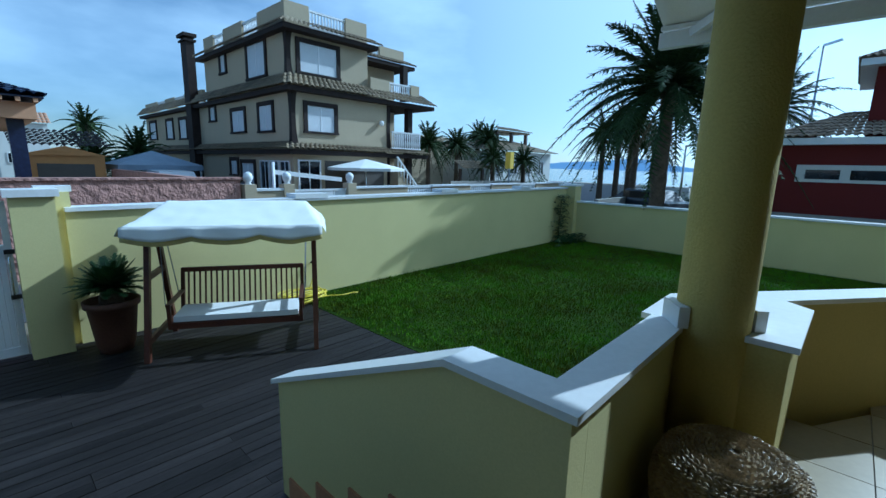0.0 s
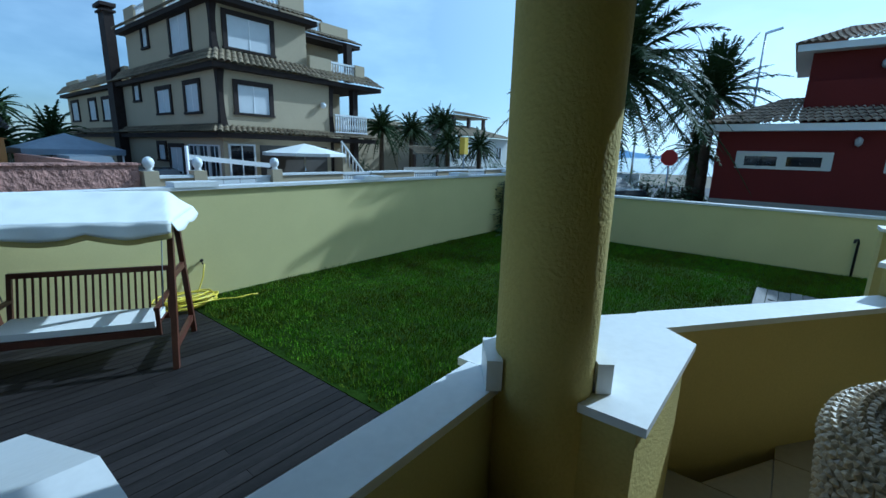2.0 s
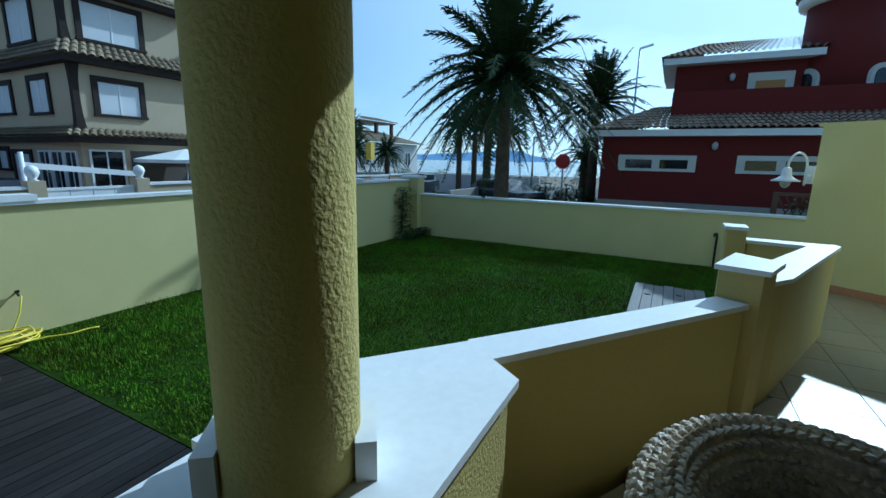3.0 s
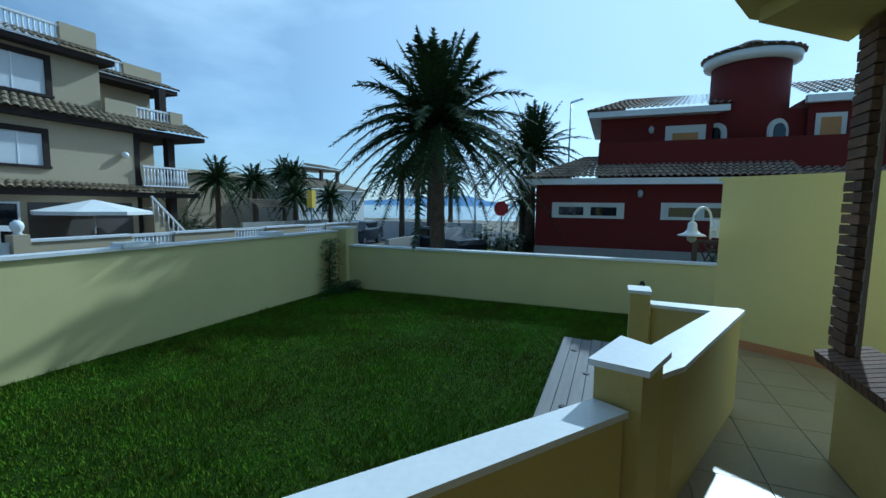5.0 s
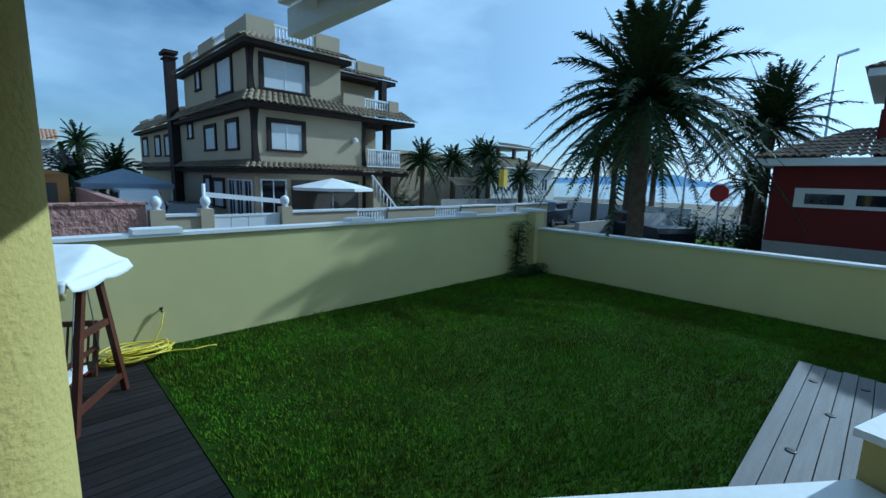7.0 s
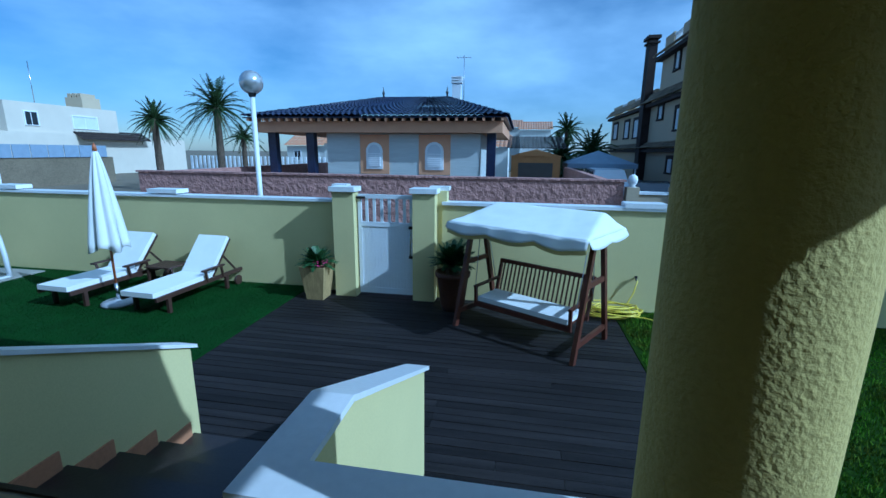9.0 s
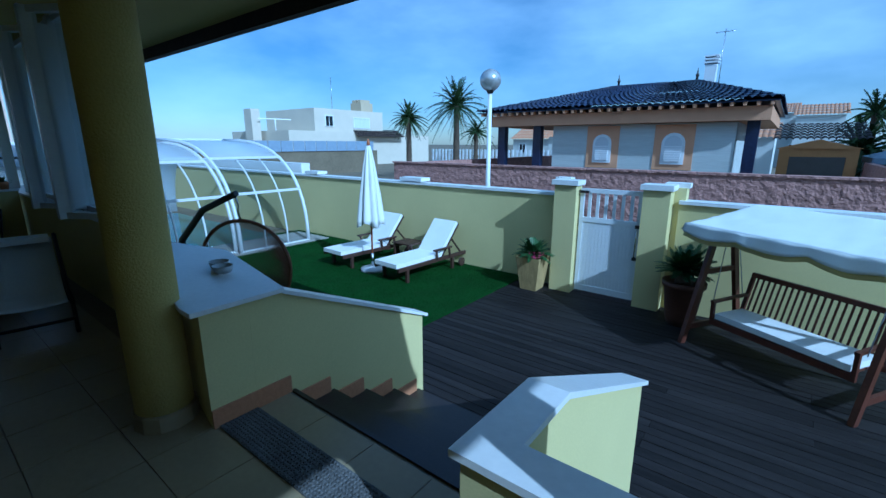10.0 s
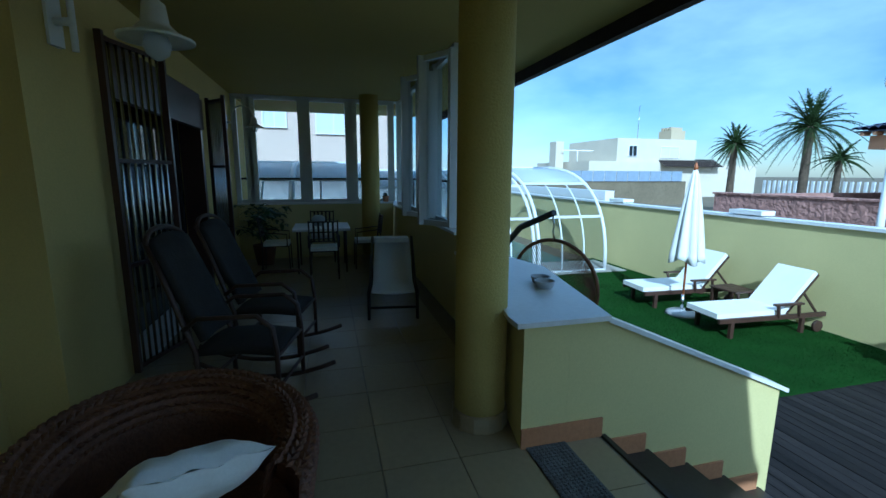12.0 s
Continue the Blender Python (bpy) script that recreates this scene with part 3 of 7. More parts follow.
# ---- wooden swing seat with canopy ----
def swing():
    s = thing("garden_swing", (0, 0, 0), "dark red wooden swing seat with white scalloped canopy on the deck", "swing seat")
    for sx in (-0.93, 0.93):
        for sy in (-0.52, 0.52):
            bm = BM(); beam(bm, (sx, sy, 0), (sx, sy * 0.22, 1.62), 0.055, 0.075); part("leg", bm, "wood", s, "", 0.005)
        bm = BM(); beam(bm, (sx, -0.46, 0.22), (sx, 0.46, 0.22), 0.04, 0.07); part("brace", bm, "wood", s, "", 0.004)
        bm = BM(); beam(bm, (sx, -0.30, 0.95), (sx, 0.30, 0.95), 0.04, 0.07); part("brace", bm, "wood", s, "", 0.004)
        bm = BM(); beam(bm, (sx * 0.93, -0.54, 1.47), (sx * 0.93, 0.54, 1.56), 0.04, 0.06); part("canopy_arm", bm, "wood", s, "", 0.004)
    bm = BM(); beam(bm, (-0.98, 0, 1.55), (0.98, 0, 1.55), 0.06, 0.09); part("top_beam", bm, "wood", s, "", 0.005)
    seat = None
    for y in (-0.25, -0.12, 0.01, 0.14):
        bm = BM(); box(bm, -0.72, y, 0.36, 0.72, y + 0.10, 0.385); part("seat_slat", bm, "wood", s, "", 0.003)
    for y in (-0.28, 0.24):
        bm = BM(); box(bm, -0.74, y, 0.30, 0.74, y + 0.03, 0.37); part("seat_rail", bm, "wood", s, "", 0.003)
    bm = BM(); box(bm, -0.71, -0.27, 0.386, 0.71, 0.22, 0.455); part("cushion", bm, "cushion", s, "white seat cushion", 0.025)
    for i in range(21):
        x = -0.68 + i * 0.068
        bm = BM(); beam(bm, (x, 0.27, 0.40), (x, 0.40, 0.86), 0.022, 0.012); part("slat", bm, "wood", s)
    bm = BM(); beam(bm, (-0.76, 0.405, 0.88), (0.76, 0.405, 0.88), 0.035, 0.06); part("top_rail", bm, "wood", s, "", 0.006)
    for sx in (-0.75, 0.75):
        bm = BM(); beam(bm, (sx, 0.26, 0.30), (sx, 0.42, 0.90), 0.045, 0.04); part("back_post", bm, "wood", s, "", 0.004)
        bm = BM(); beam(bm, (sx, -0.30, 0.60), (sx, 0.33, 0.62), 0.05, 0.03); part("armrest", bm, "wood", s, "", 0.005)
        bm = BM(); beam(bm, (sx, -0.26, 0.30), (sx, -0.27, 0.60), 0.04, 0.04); part("arm_post", bm, "wood", s, "", 0.004)
        for y in (-0.22, 0.32):
            bm = BM(); tube(bm, [(sx * 1.06, y, 0.58), (sx * 1.12, y * 0.25, 1.57)], 0.006, 5); part("rope", bm, "greyfab", s, "thin hanging rope")
    # canopy: sloped top with hanging scalloped edges
    def top(u, v):
        x = -1.04 + 2.08 * u
        y = -0.60 + 1.20 * v
        slope = min(1.0, (1.04 - abs(x)) / 0.20, (y + 0.60) / 0.92, (0.60 - y) / 0.22)
        sag = 0.030 * math.sin(math.pi * v) * (0.6 + 0.4 * math.cos(u * 9.0)) * (1 - slope)
        return Vector((x, y, 1.585 + 0.21 * max(0.0, slope) - sag + 0.010 * noise.noise((x * 5, y * 5, 1))))
    bm = BM(); sheet(bm, top, 52, 20, 0.004)
    can = part("canopy", bm, "canvas", s, "white canvas canopy")
    def front(u, v):
        x = -1.04 + 2.08 * u
        dz = 0.10 + 0.055 * abs(math.sin(u * math.pi * 3.0))
        p = top(u, 0)
        return Vector((x, -0.60 - 0.03 * v + 0.015 * math.sin(u * 30) * v, p.z - dz * v))
    bm = BM(); sheet(bm, front, 48, 4, 0.004); part("valance", bm, "canvas", can, "scalloped white valance")
    def front2(u, v):
        p = front(u, v); return Vector((p.x, p.y + 0.02, p.z - 0.055 * v))
    bm = BM(); sheet(bm, front2, 48, 3, 0.003); part("lining", bm, "cream", can, "yellow canvas lining")
    for e in (0, 1):
        def side(u, v):
            p = top(e, u)
            return Vector((p.x + (0.05 * v if e else -0.05 * v), p.y, p.z - (0.09 + 0.03 * abs(math.sin(u * 6.3))) * v))
        bm = BM(); sheet(bm, side, 20, 3, 0.004); part("side_flap", bm, "canvas", can)
    def back(u, v):
        p = top(u, 1); return Vector((p.x, p.y + 0.02 * v, p.z - 0.12 * v))
    bm = BM(); sheet(bm, back, 24, 3, 0.004); part("valance", bm, "canvas", can)
    return s
sw = swing(); sw.matrix_basis = pose(2.44, 6.76, 0, 0, 0, -31.1)

# ---- plants in pots ----
def leaf_fan(bm, c, n, length, width, lift, seed, droop=0.5, seg=5):
    rnd = random.Random(seed)
    for i in range(n):
        a = i * 2.39996 + rnd.uniform(-0.2, 0.2)
        el = lift[0] + (lift[1] - lift[0]) * rnd.random()
        L = length * rnd.uniform(0.75, 1.1)
        d = Vector((math.cos(a) * math.cos(el), math.sin(a) * math.cos(el), math.sin(el)))
        sd = Vector((-math.sin(a), math.cos(a), 0))
        prev = None
        for k in range(seg + 1):
            s = k / seg
            p = Vector(c) + d * L * s + Vector((0, 0, -droop * L * s * s))
            w = width * math.sin(math.pi * min(0.97, s * 0.85 + 0.12))
            cur = (bm.verts.new(p + sd * w), bm.verts.new(p - sd * w + Vector((0, 0, 0.003))))
            if prev:
                bm.faces.new((prev[0], prev[1], cur[1], cur[0]))
            prev = cur

def pinnate(bm, c, n, length, lift, seed, droop, pairs=26, leaf=0.16, width=0.012, spread=1.0, flat=0.5):
    """Feather fronds: a thin stem and pairs of narrow leaflets."""
    rnd = random.Random(seed)
    for i in range(n):
        a = i * 2.39996 + rnd.uniform(-0.25, 0.25)
        el = lift[0] + (lift[1] - lift[0]) * ((i + rnd.random()) / n)
        L = length * rnd.uniform(0.8, 1.08)
        dr = droop * rnd.uniform(0.75, 1.3) * (0.25 + 0.95 * max(0.0, math.cos(el)) ** 1.5)
        d = Vector((math.cos(a) * math.cos(el), math.sin(a) * math.cos(el), math.sin(el)))
        h = Vector((math.cos(a), math.sin(a), 0))
        sd = Vector((-math.sin(a), math.cos(a), 0))
        def at(s):
            return Vector(c) + d * L * s + Vector((0, 0, -dr * L * s ** 2.2)) + sd * 0.05 * L * s * s * math.sin(i)
        tube(bm, [at(k / 6) for k in range(7)], [max(0.002, width * 1.6 * (1 - k / 6.5)) for k in range(7)], 4, False)
        for k in range(pairs):
            s = 0.12 + 0.88 * k / pairs
            p = at(s); t = (at(min(1, s + 0.03)) - at(s - 0.03)).normalized()
            ll = leaf * math.sin(math.pi * (0.15 + 0.8 * s)) * rnd.uniform(0.8, 1.15)
            for sg in (-1, 1):
                q = p + (sd * sg * spread + t * 0.75 + Vector((0, 0, 0.25 - flat * rnd.random()))).normalized() * ll
                b = bm.verts.new(p - t * width); e = bm.verts.new(p + t * width); m_ = bm.verts.new(q)
                bm.faces.new((b, e, m_))

def tapered_pot(name, x, y, w0, w1, h, material, label, cat="planter"):
    p = thing(name, (x, y, 0.0), label, cat)
    bm = BM()
    a = [(-w0, -w0), (w0, -w0), (w0, w0), (-w0, w0)]
    n = 3
    lv = [(w0, 0.0), (w1, h), (w1 - 0.03, h), (w1 - 0.04, h - 0.06)]
    rings = [[bm.verts.new((x + sx * w, y + sy * w, z)) for sx, sy in ((-1, -1), (1, -1), (1, 1), (-1, 1))] for w, z in lv]
    bm.faces.new(rings[0][::-1]); bm.faces.new(rings[-1])
    for r, q in zip(rings, rings[1:]):
        for k in range(4):
            bm.faces.new((r[k], r[(k + 1) % 4], q[(k + 1) % 4], q[k]))
    part("pot", bm, material, p, "", 0.008)
    bm = BM(); box(bm, x - w1 - 0.015, y - w1 - 0.015, h - 0.05, x + w1 + 0.015, y + w1 + 0.015, h - 0.015)
    return p, bm
p, rim = tapered_pot("planter", -1.20, 7.60, 0.15, 0.23, 0.60, "potwood", "square mossy wooden planter with cycad and pink flowers beside the gate")
rim.free()
bm = BM(); pinnate(bm, (-1.20, 7.60, 0.62), 44, 0.40, (0.1, 1.25), 3, 0.30, 20, 0.10, 0.015); part("foliage", bm, "leaf", p, "green cycad leaves")
bm = BM(); rnd = random.Random(5)
for i in range(26):
    c = (-1.20 + rnd.uniform(0.0, 0.24), 7.60 + rnd.uniform(-0.24, 0.0), 0.62 + rnd.uniform(0.0, 0.08))
    leaf_fan(bm, c, 5, 0.025, 0.010, (0.1, 0.6), i, 0.2, 2)
part("flowers", bm, "flower", p, "pink flowers")["kind"] = "stuff"
p = thing("planter", (1.22, 7.50, 0), "dark round terracotta planter with a cycad behind the swing", "planter")
bm = BM(); lathe(bm, (1.22, 7.50, 0), [(0.17, 0.0), (0.20, 0.10), (0.255, 0.56), (0.285, 0.57), (0.29, 0.64), (0.26, 0.645), (0.24, 0.58), (0.02, 0.57)], 32); part("pot", bm, "potdark", p)
bm = BM(); lathe(bm, (1.22, 7.50, 0.55), [(0.12, 0.0), (0.13, 0.14), (0.08, 0.23)], 12); part("stem", bm, "trunk", p)
bm = BM(); pinnate(bm, (1.22, 7.50, 0.76), 64, 0.46, (0.15, 1.25), 8, 0.22, 24, 0.11, 0.015); part("foliage", bm, "leaf", p, "green cycad leaves")

# ---- yellow garden hose on its tap ----
h = thing("garden_hose", (3.9, 7.7, 0), "coiled yellow garden hose lying by the wall", "hose")
rnd = random.Random(9)
pts = [(4.15, 7.93, 0.56), (4.17, 7.88, 0.54), (4.12, 7.85, 0.35), (4.0, 7.8, 0.12)]
for i in range(150):
    a = i * 0.42
    r = 0.30 + 0.09 * math.sin(i * 0.37) + rnd.uniform(-0.02, 0.02)
    pts.append((3.78 + r * 1.15 * math.cos(a), 7.62 + r * 0.62 * math.sin(a), 0.03 + 0.0011 * i + 0.015 * math.sin(i)))
for i in range(10):
    pts.append((4.1 + 0.07 * i, 7.55 - 0.02 * i + 0.03 * math.sin(i), 0.05))
bm = BM(); tube(bm, pts, 0.011, 6); part("coil", bm, "hose", h)
bm = BM(); tube(bm, [(4.15, 7.97, 0.58), (4.15, 7.90, 0.58), (4.15, 7.88, 0.55)], 0.012, 6); box(bm, 4.13, 7.90, 0.59, 4.17, 7.93, 0.62); part("tap", bm, "iron", h, "dark metal tap")
t = thing("garden_tap", (13.58, -0.2, 0.3), "dark garden tap pipe on the low wall", "tap")
bm = BM(); tube(bm, [(13.55, -0.22, 0.0), (13.55, -0.22, 0.74), (13.52, -0.20, 0.80), (13.44, -0.16, 0.80), (13.42, -0.15, 0.74)], 0.025, 6); part("pipe", bm, "iron", t)

# ---- sun loungers ----
def lounger():
    s = thing("sun_lounger", (0, 0, 0), "dark wooden sun lounger with thick white mattress and raised back", "sun lounger", "loungers on the turf")
    for sx in (-0.32, 0.32):
        bm = BM(); box(bm, sx - 0.02, -0.98, 0.24, sx + 0.02, 0.98, 0.31); part("rail", bm, "darkwood", s, "", 0.005)
        for y in (-0.75, 0.55):
            bm = BM(); box(bm, sx - 0.025, y - 0.03, 0, sx + 0.025, y + 0.03, 0.24); part("leg", bm, "darkwood", s, "", 0.004)
        bm = BM(); box(bm, sx * 1.12 - 0.03, -0.05, 0.47, sx * 1.12 + 0.03, 0.47, 0.50); part("armrest", bm, "darkwood", s, "", 0.006)
        for y in (0.02, 0.40):
            bm = BM(); beam(bm, (sx * 1.08, y + 0.05, 0.28), (sx * 1.12, y, 0.48), 0.035, 0.035); part("arm_post", bm, "darkwood", s)
        bm = BM(); tube(bm, [(sx * 1.05 - 0.02, 0.84, 0.09), (sx * 1.05 + 0.02, 0.84, 0.09)], 0.09, 14); part("wheel", bm, "darkwood", s)
    for i in range(9):
        y = -0.95 + i * 0.15
        bm = BM(); box(bm, -0.30, y, 0.285, 0.30, y + 0.09, 0.305); part("slat", bm, "darkwood", s)
    bm = BM(); beam(bm, (-0.28, 0.27, 0.31), (-0.28, 0.78, 0.90), 0.03, 0.04); beam(bm, (0.28, 0.27, 0.31), (0.28, 0.78, 0.90), 0.03, 0.04); beam(bm, (-0.28, 0.78, 0.90), (0.28, 0.78, 0.90), 0.03, 0.04)
    beam(bm, (-0.24, 0.62, 0.60), (-0.24, 0.90, 0.29), 0.025, 0.03); beam(bm, (0.24, 0.62, 0.60), (0.24, 0.90, 0.29), 0.025, 0.03)
    part("backrest", bm, "darkwood", s)
    bm = BM(); box(bm, -0.30, -1.0, 0.31, 0.30, 0.24, 0.39); m = part("mattress", bm, "cushion", s, "thick white mattress", 0.03)
    bm = BM()
    R = Matrix.Translation((0, 0.24, 0.33)) @ Matrix.Rotation(radians(49), 4, "X")
    box(bm, -0.30, 0, 0.0, 0.30, 0.78, 0.08, R); part("back_mattress", bm, "cushion", s, "white back cushion", 0.03)
    return s
l1 = lounger(); l1.matrix_basis = pose(-3.42, 7.16, 0.012, 0, 0, -3)
copy_thing(l1, pose(-4.98, 7.16, 0.012, 0, 0, -3))
t = thing("side_table", (-4.28, 7.65, 0.012), "small dark wooden side table between the loungers", "table")
for i in range(5):
    bm = BM(); box(bm, -4.52 + i * 0.098, 7.40, 0.40, -4.52 + i * 0.098 + 0.088, 7.90, 0.425); part("slat", bm, "darkwood", t)
for x in (-4.48, -4.08):
    for y in (7.44, 7.86):
        bm = BM(); box(bm, x - 0.02, y - 0.02, 0.012, x + 0.02, y + 0.02, 0.40); part("leg", bm, "darkwood", t)

# ---- closed parasol ----
u = thing("parasol", (-4.25, 6.56, 0.012), "closed white canvas parasol on a round grey base", "parasol")
bm = BM(); lathe(bm, (-4.25, 6.56, 0.012), [(0.25, 0), (0.25, 0.05), (0.20, 0.075), (0.06, 0.085), (0.04, 0.10)], 28); part("base", bm, "ceramic", u, "round grey base")
bm = BM(); tube(bm, [(-4.25, 6.56, 0.10), (-4.25, 6.56, 0.38)], 0.026, 12); part("sleeve", bm, "steel", u)
bm = BM(); tube(bm, [(-4.25, 6.56, 0.30), (-4.25, 6.56, 2.56)], 0.019, 12); part("pole", bm, "orange", u, "orange wooden pole")
bm = BM()
def furl(a, z):
    s = (z - 0.98) / (2.52 - 0.98)
    r = (0.27 * (1 - s) ** 0.8 + 0.03) * (0.72 + 0.28 * abs(math.sin(a * 4 + 0.6 * s)))
    return Vector((-4.25 + r * math.cos(a), 6.56 + r * math.sin(a), z + (0.05 * math.sin(a * 4) if s < 0.02 else 0)))
sheet(bm, lambda p, q: furl(p * 2 * math.pi, 0.98 + 1.54 * q), 64, 14, 0.004); part("canopy", bm, "canvas", u, "furled white canopy")
bm = BM(); lathe(bm, (-4.25, 6.56, 2.50), [(0.035, 0), (0.03, 0.06), (0.02, 0.10), (0.004, 0.13)], 10); part("finial", bm, "orange", u)

# ---- glazed pool enclosure ----
def arch_pts(fx, h, w, n=14):
    """From the near foot up and over to the crown: a bulged superellipse."""
    pts = []
    for k in range(n + 1):
        a = math.pi / 2 * k / n
        pts.append((fx - w * (1 - math.cos(a) ** 0.62), h * math.sin(a) ** 0.80))
    return pts
pe = thing("pool_enclosure", (-9.5, 5.6, 0), "white-framed arched pool enclosure with clear side panels", "pool enclosure")
segs = [(7.45, 5.60, -7.70, 2.62), (5.55, 3.70, -7.86, 2.54), (3.65, 1.80, -8.02, 2.50), (1.75, -0.10, -8.18, 2.72), (-0.15, -2.05, -8.34, 2.72)]
for ya, yb, fx, hh in segs:
    prof = arch_pts(fx, hh, 4.2)
    for y in (ya, yb):
        bm = BM(); tube(bm, [(xa, y, za) for xa, za in prof], 0.052, 4); part("arch", bm, "alum", pe, "white aluminium arch")
    for i0, i1 in ((0, 4), (4, 8), (8, 14)):
        bm = BM(); sheet(bm, lambda p, q: Vector((prof[i0 + round(p * (i1 - i0))][0], ya + (yb - ya) * q, prof[i0 + round(p * (i1 - i0))][1])), i1 - i0, 1, 0.006)
        o = part("panel", bm, "glass" if i0 < 8 else "poly", pe); o.visible_shadow = False
    for k in (0, 4, 8, 14):
        bm = BM(); beam(bm, (prof[k][0], ya, prof[k][1] + 0.03), (prof[k][0], yb, prof[k][1] + 0.03), 0.06, 0.06); part("purlin", bm, "alum", pe)
    for f in (0.33, 0.66):
        bm = BM(); tube(bm, [(xa, ya + (yb - ya) * f, za) for xa, za in prof[:9]], 0.024, 4); part("mullion", bm, "alum", pe)
    # far half of the vault
    bm = BM(); sheet(bm, lambda p, q: Vector((fx - 8.4 + (fx - prof[14 - round(p * 14)][0]) , ya + (yb - ya) * q, prof[14 - round(p * 14)][1])), 14, 1, 0.006)
    o = part("panel", bm, "poly", pe, "frosted roof panel"); o.visible_shadow = False
bm = BM(); box(bm, -15.5, -1.8, -0.05, -8.9, 7.2, 0.02)
struct("water_pool", bm, "poolwater", "dark blue pool water under the enclosure", category="pool")
bm = BM(); box(bm, -8.9, -3.0, -0.05, -7.5, 7.95, 0.03)
struct("pavement_pool", bm, "paving", "pale pool edge paving")

rl = thing("terrace_rail", (-7.45, 0.6, 0), "dark metal handrail outside the porch windows", "railing")
bm = BM(); tube(bm, [(-7.45, -1.0, 2.31), (-7.45, 2.45, 2.31), (-3.2, 2.45, 2.31)], 0.022, 6); part("handrail", bm, "iron", rl)
for x, y in ((-7.45, -0.98), (-7.45, 2.45), (-5.3, 2.45), (-3.22, 2.45)):
    bm = BM(); tube(bm, [(x, y, 0.0), (x, y, 2.30)], 0.018, 6); part("post", bm, "iron", rl)

# ---- hanging egg chair ----
eg = thing("hanging_chair", (-3.2, 3.6, 0.012), "brown rattan hanging egg chair on a curved dark stand", "hanging chair")
bm = BM(); tube(bm, [(-3.9, 2.9, 0.05), (-3.95, 2.85, 0.7), (-3.75, 2.9, 1.35), (-3.35, 3.02, 1.75), (-2.80, 3.18, 1.98)], [0.045, 0.045, 0.042, 0.04, 0.036], 10); part("stand", bm, "iron", eg, "curved dark steel stand")
bm = BM(); lathe(bm, (-3.6, 3.1, 0.012), [(0.48, 0), (0.48, 0.03), (0.44, 0.045)], 24); part("base", bm, "iron", eg)
bm = BM(); tube(bm, [(-2.82, 3.17, 1.96), (-2.80, 3.19, 1.84), (-2.84, 3.2, 1.76), (-2.8, 3.2, 1.66)], 0.012, 6); part("chain", bm, "steel", eg)
bm = BM()
ring = [(-2.80 + 0.56 * math.sin(a) * 0.85, 3.2 + 0.56 * math.sin(a) * 0.53, 1.10 + 0.56 * math.cos(a)) for a in [2 * math.pi * k / 36 for k in range(37)]]
tube(bm, ring, 0.022, 8); part("rim", bm, "redwicker", eg, "rattan rim")
for k in range(46):
    a = -0.95 + 1.9 * k / 45
    zt = 1.10 + 0.54 * math.cos(math.asin(max(-1, min(1, a / 1.0))) * 0.98)
    bm = BM(); tube(bm, [(-2.80 + 0.54 * a * 0.85, 3.2 + 0.54 * a * 0.53, zt), (-2.80 + 0.54 * a * 0.85 - 0.22 * (1 - a * a), 3.2 + 0.54 * a * 0.53 + 0.36 * (1 - a * a), 1.1), (-2.80 + 0.54 * a * 0.85, 3.2 + 0.54 * a * 0.53, 2.2 - zt)], 0.006, 4); part("strand", bm, "redwicker", eg)

# ---- bowls on the counter ----
for i, (x, y) in enumerate(((-1.22, 2.20), (-1.08, 2.16))):
    b = thing("bowl", (x, y, COPE), "small grey ceramic bowl on the marble counter", "bowl", "bowls on the counter")
    bm = BM(); lathe(bm, (x, y, COPE), [(0.035, 0), (0.062, 0.025), (0.075, 0.07), (0.070, 0.07), (0.056, 0.03), (0.03, 0.012)], 20); part("body", bm, "ceramic", b)

# ---- grey plank platform on the lawn ----
pf = thing("plank_platform", (9.0, 0.7, 0), "weathered grey wooden plank platform on the lawn", "platform")
for i in range(7):
    y = 1.24 - 0.165 * i
    bm = BM(); box(bm, 6.2 + 0.02 * (i % 2), y - 0.155, 0.02, 10.95 - 0.03 * (i % 3), y, 0.07); part("plank", bm, "greyplank", pf, "", 0.004)
for x, y in ((10.2, 1.0), (9.2, 0.75), (8.0, 0.95), (10.4, 0.5)):
    bm = BM(); lathe(bm, (x, y, 0.068), [(0.05, 0), (0.05, 0.01), (0.035, 0.012)], 14); part("spotlight", bm, "iron", pf, "sunken ground spotlight")

# ---- climbing plant in the corner ----
pl = thing("climbing_plant", (12.75, 7.8, 0), "dark green climbing plant in the wall corner", "plant")
bm = BM(); rnd = random.Random(21)
for i in range(260):
    z = rnd.random() ** 0.9 * 1.5
    leaf_fan(bm, (12.85 + rnd.gauss(0, 0.16), 7.80 + rnd.uniform(-0.15, 0.1), z), 3, 0.10, 0.03, (-0.2, 0.8), i, 0.4, 2)
for i in range(200):
    leaf_fan(bm, (13.0 + rnd.gauss(0, 0.45), 7.55 + rnd.uniform(-0.35, 0.2), rnd.random() * 0.25), 3, 0.12, 0.03, (0, 0.9), i + 400, 0.4, 2)
part("foliage", bm, "leaf", pl)
bm = BM(); tube(bm, [(12.85, 7.85, 0), (12.8, 7.82, 0.6), (12.9, 7.85, 1.3)], 0.015, 5); part("stem", bm, "trunk", pl)

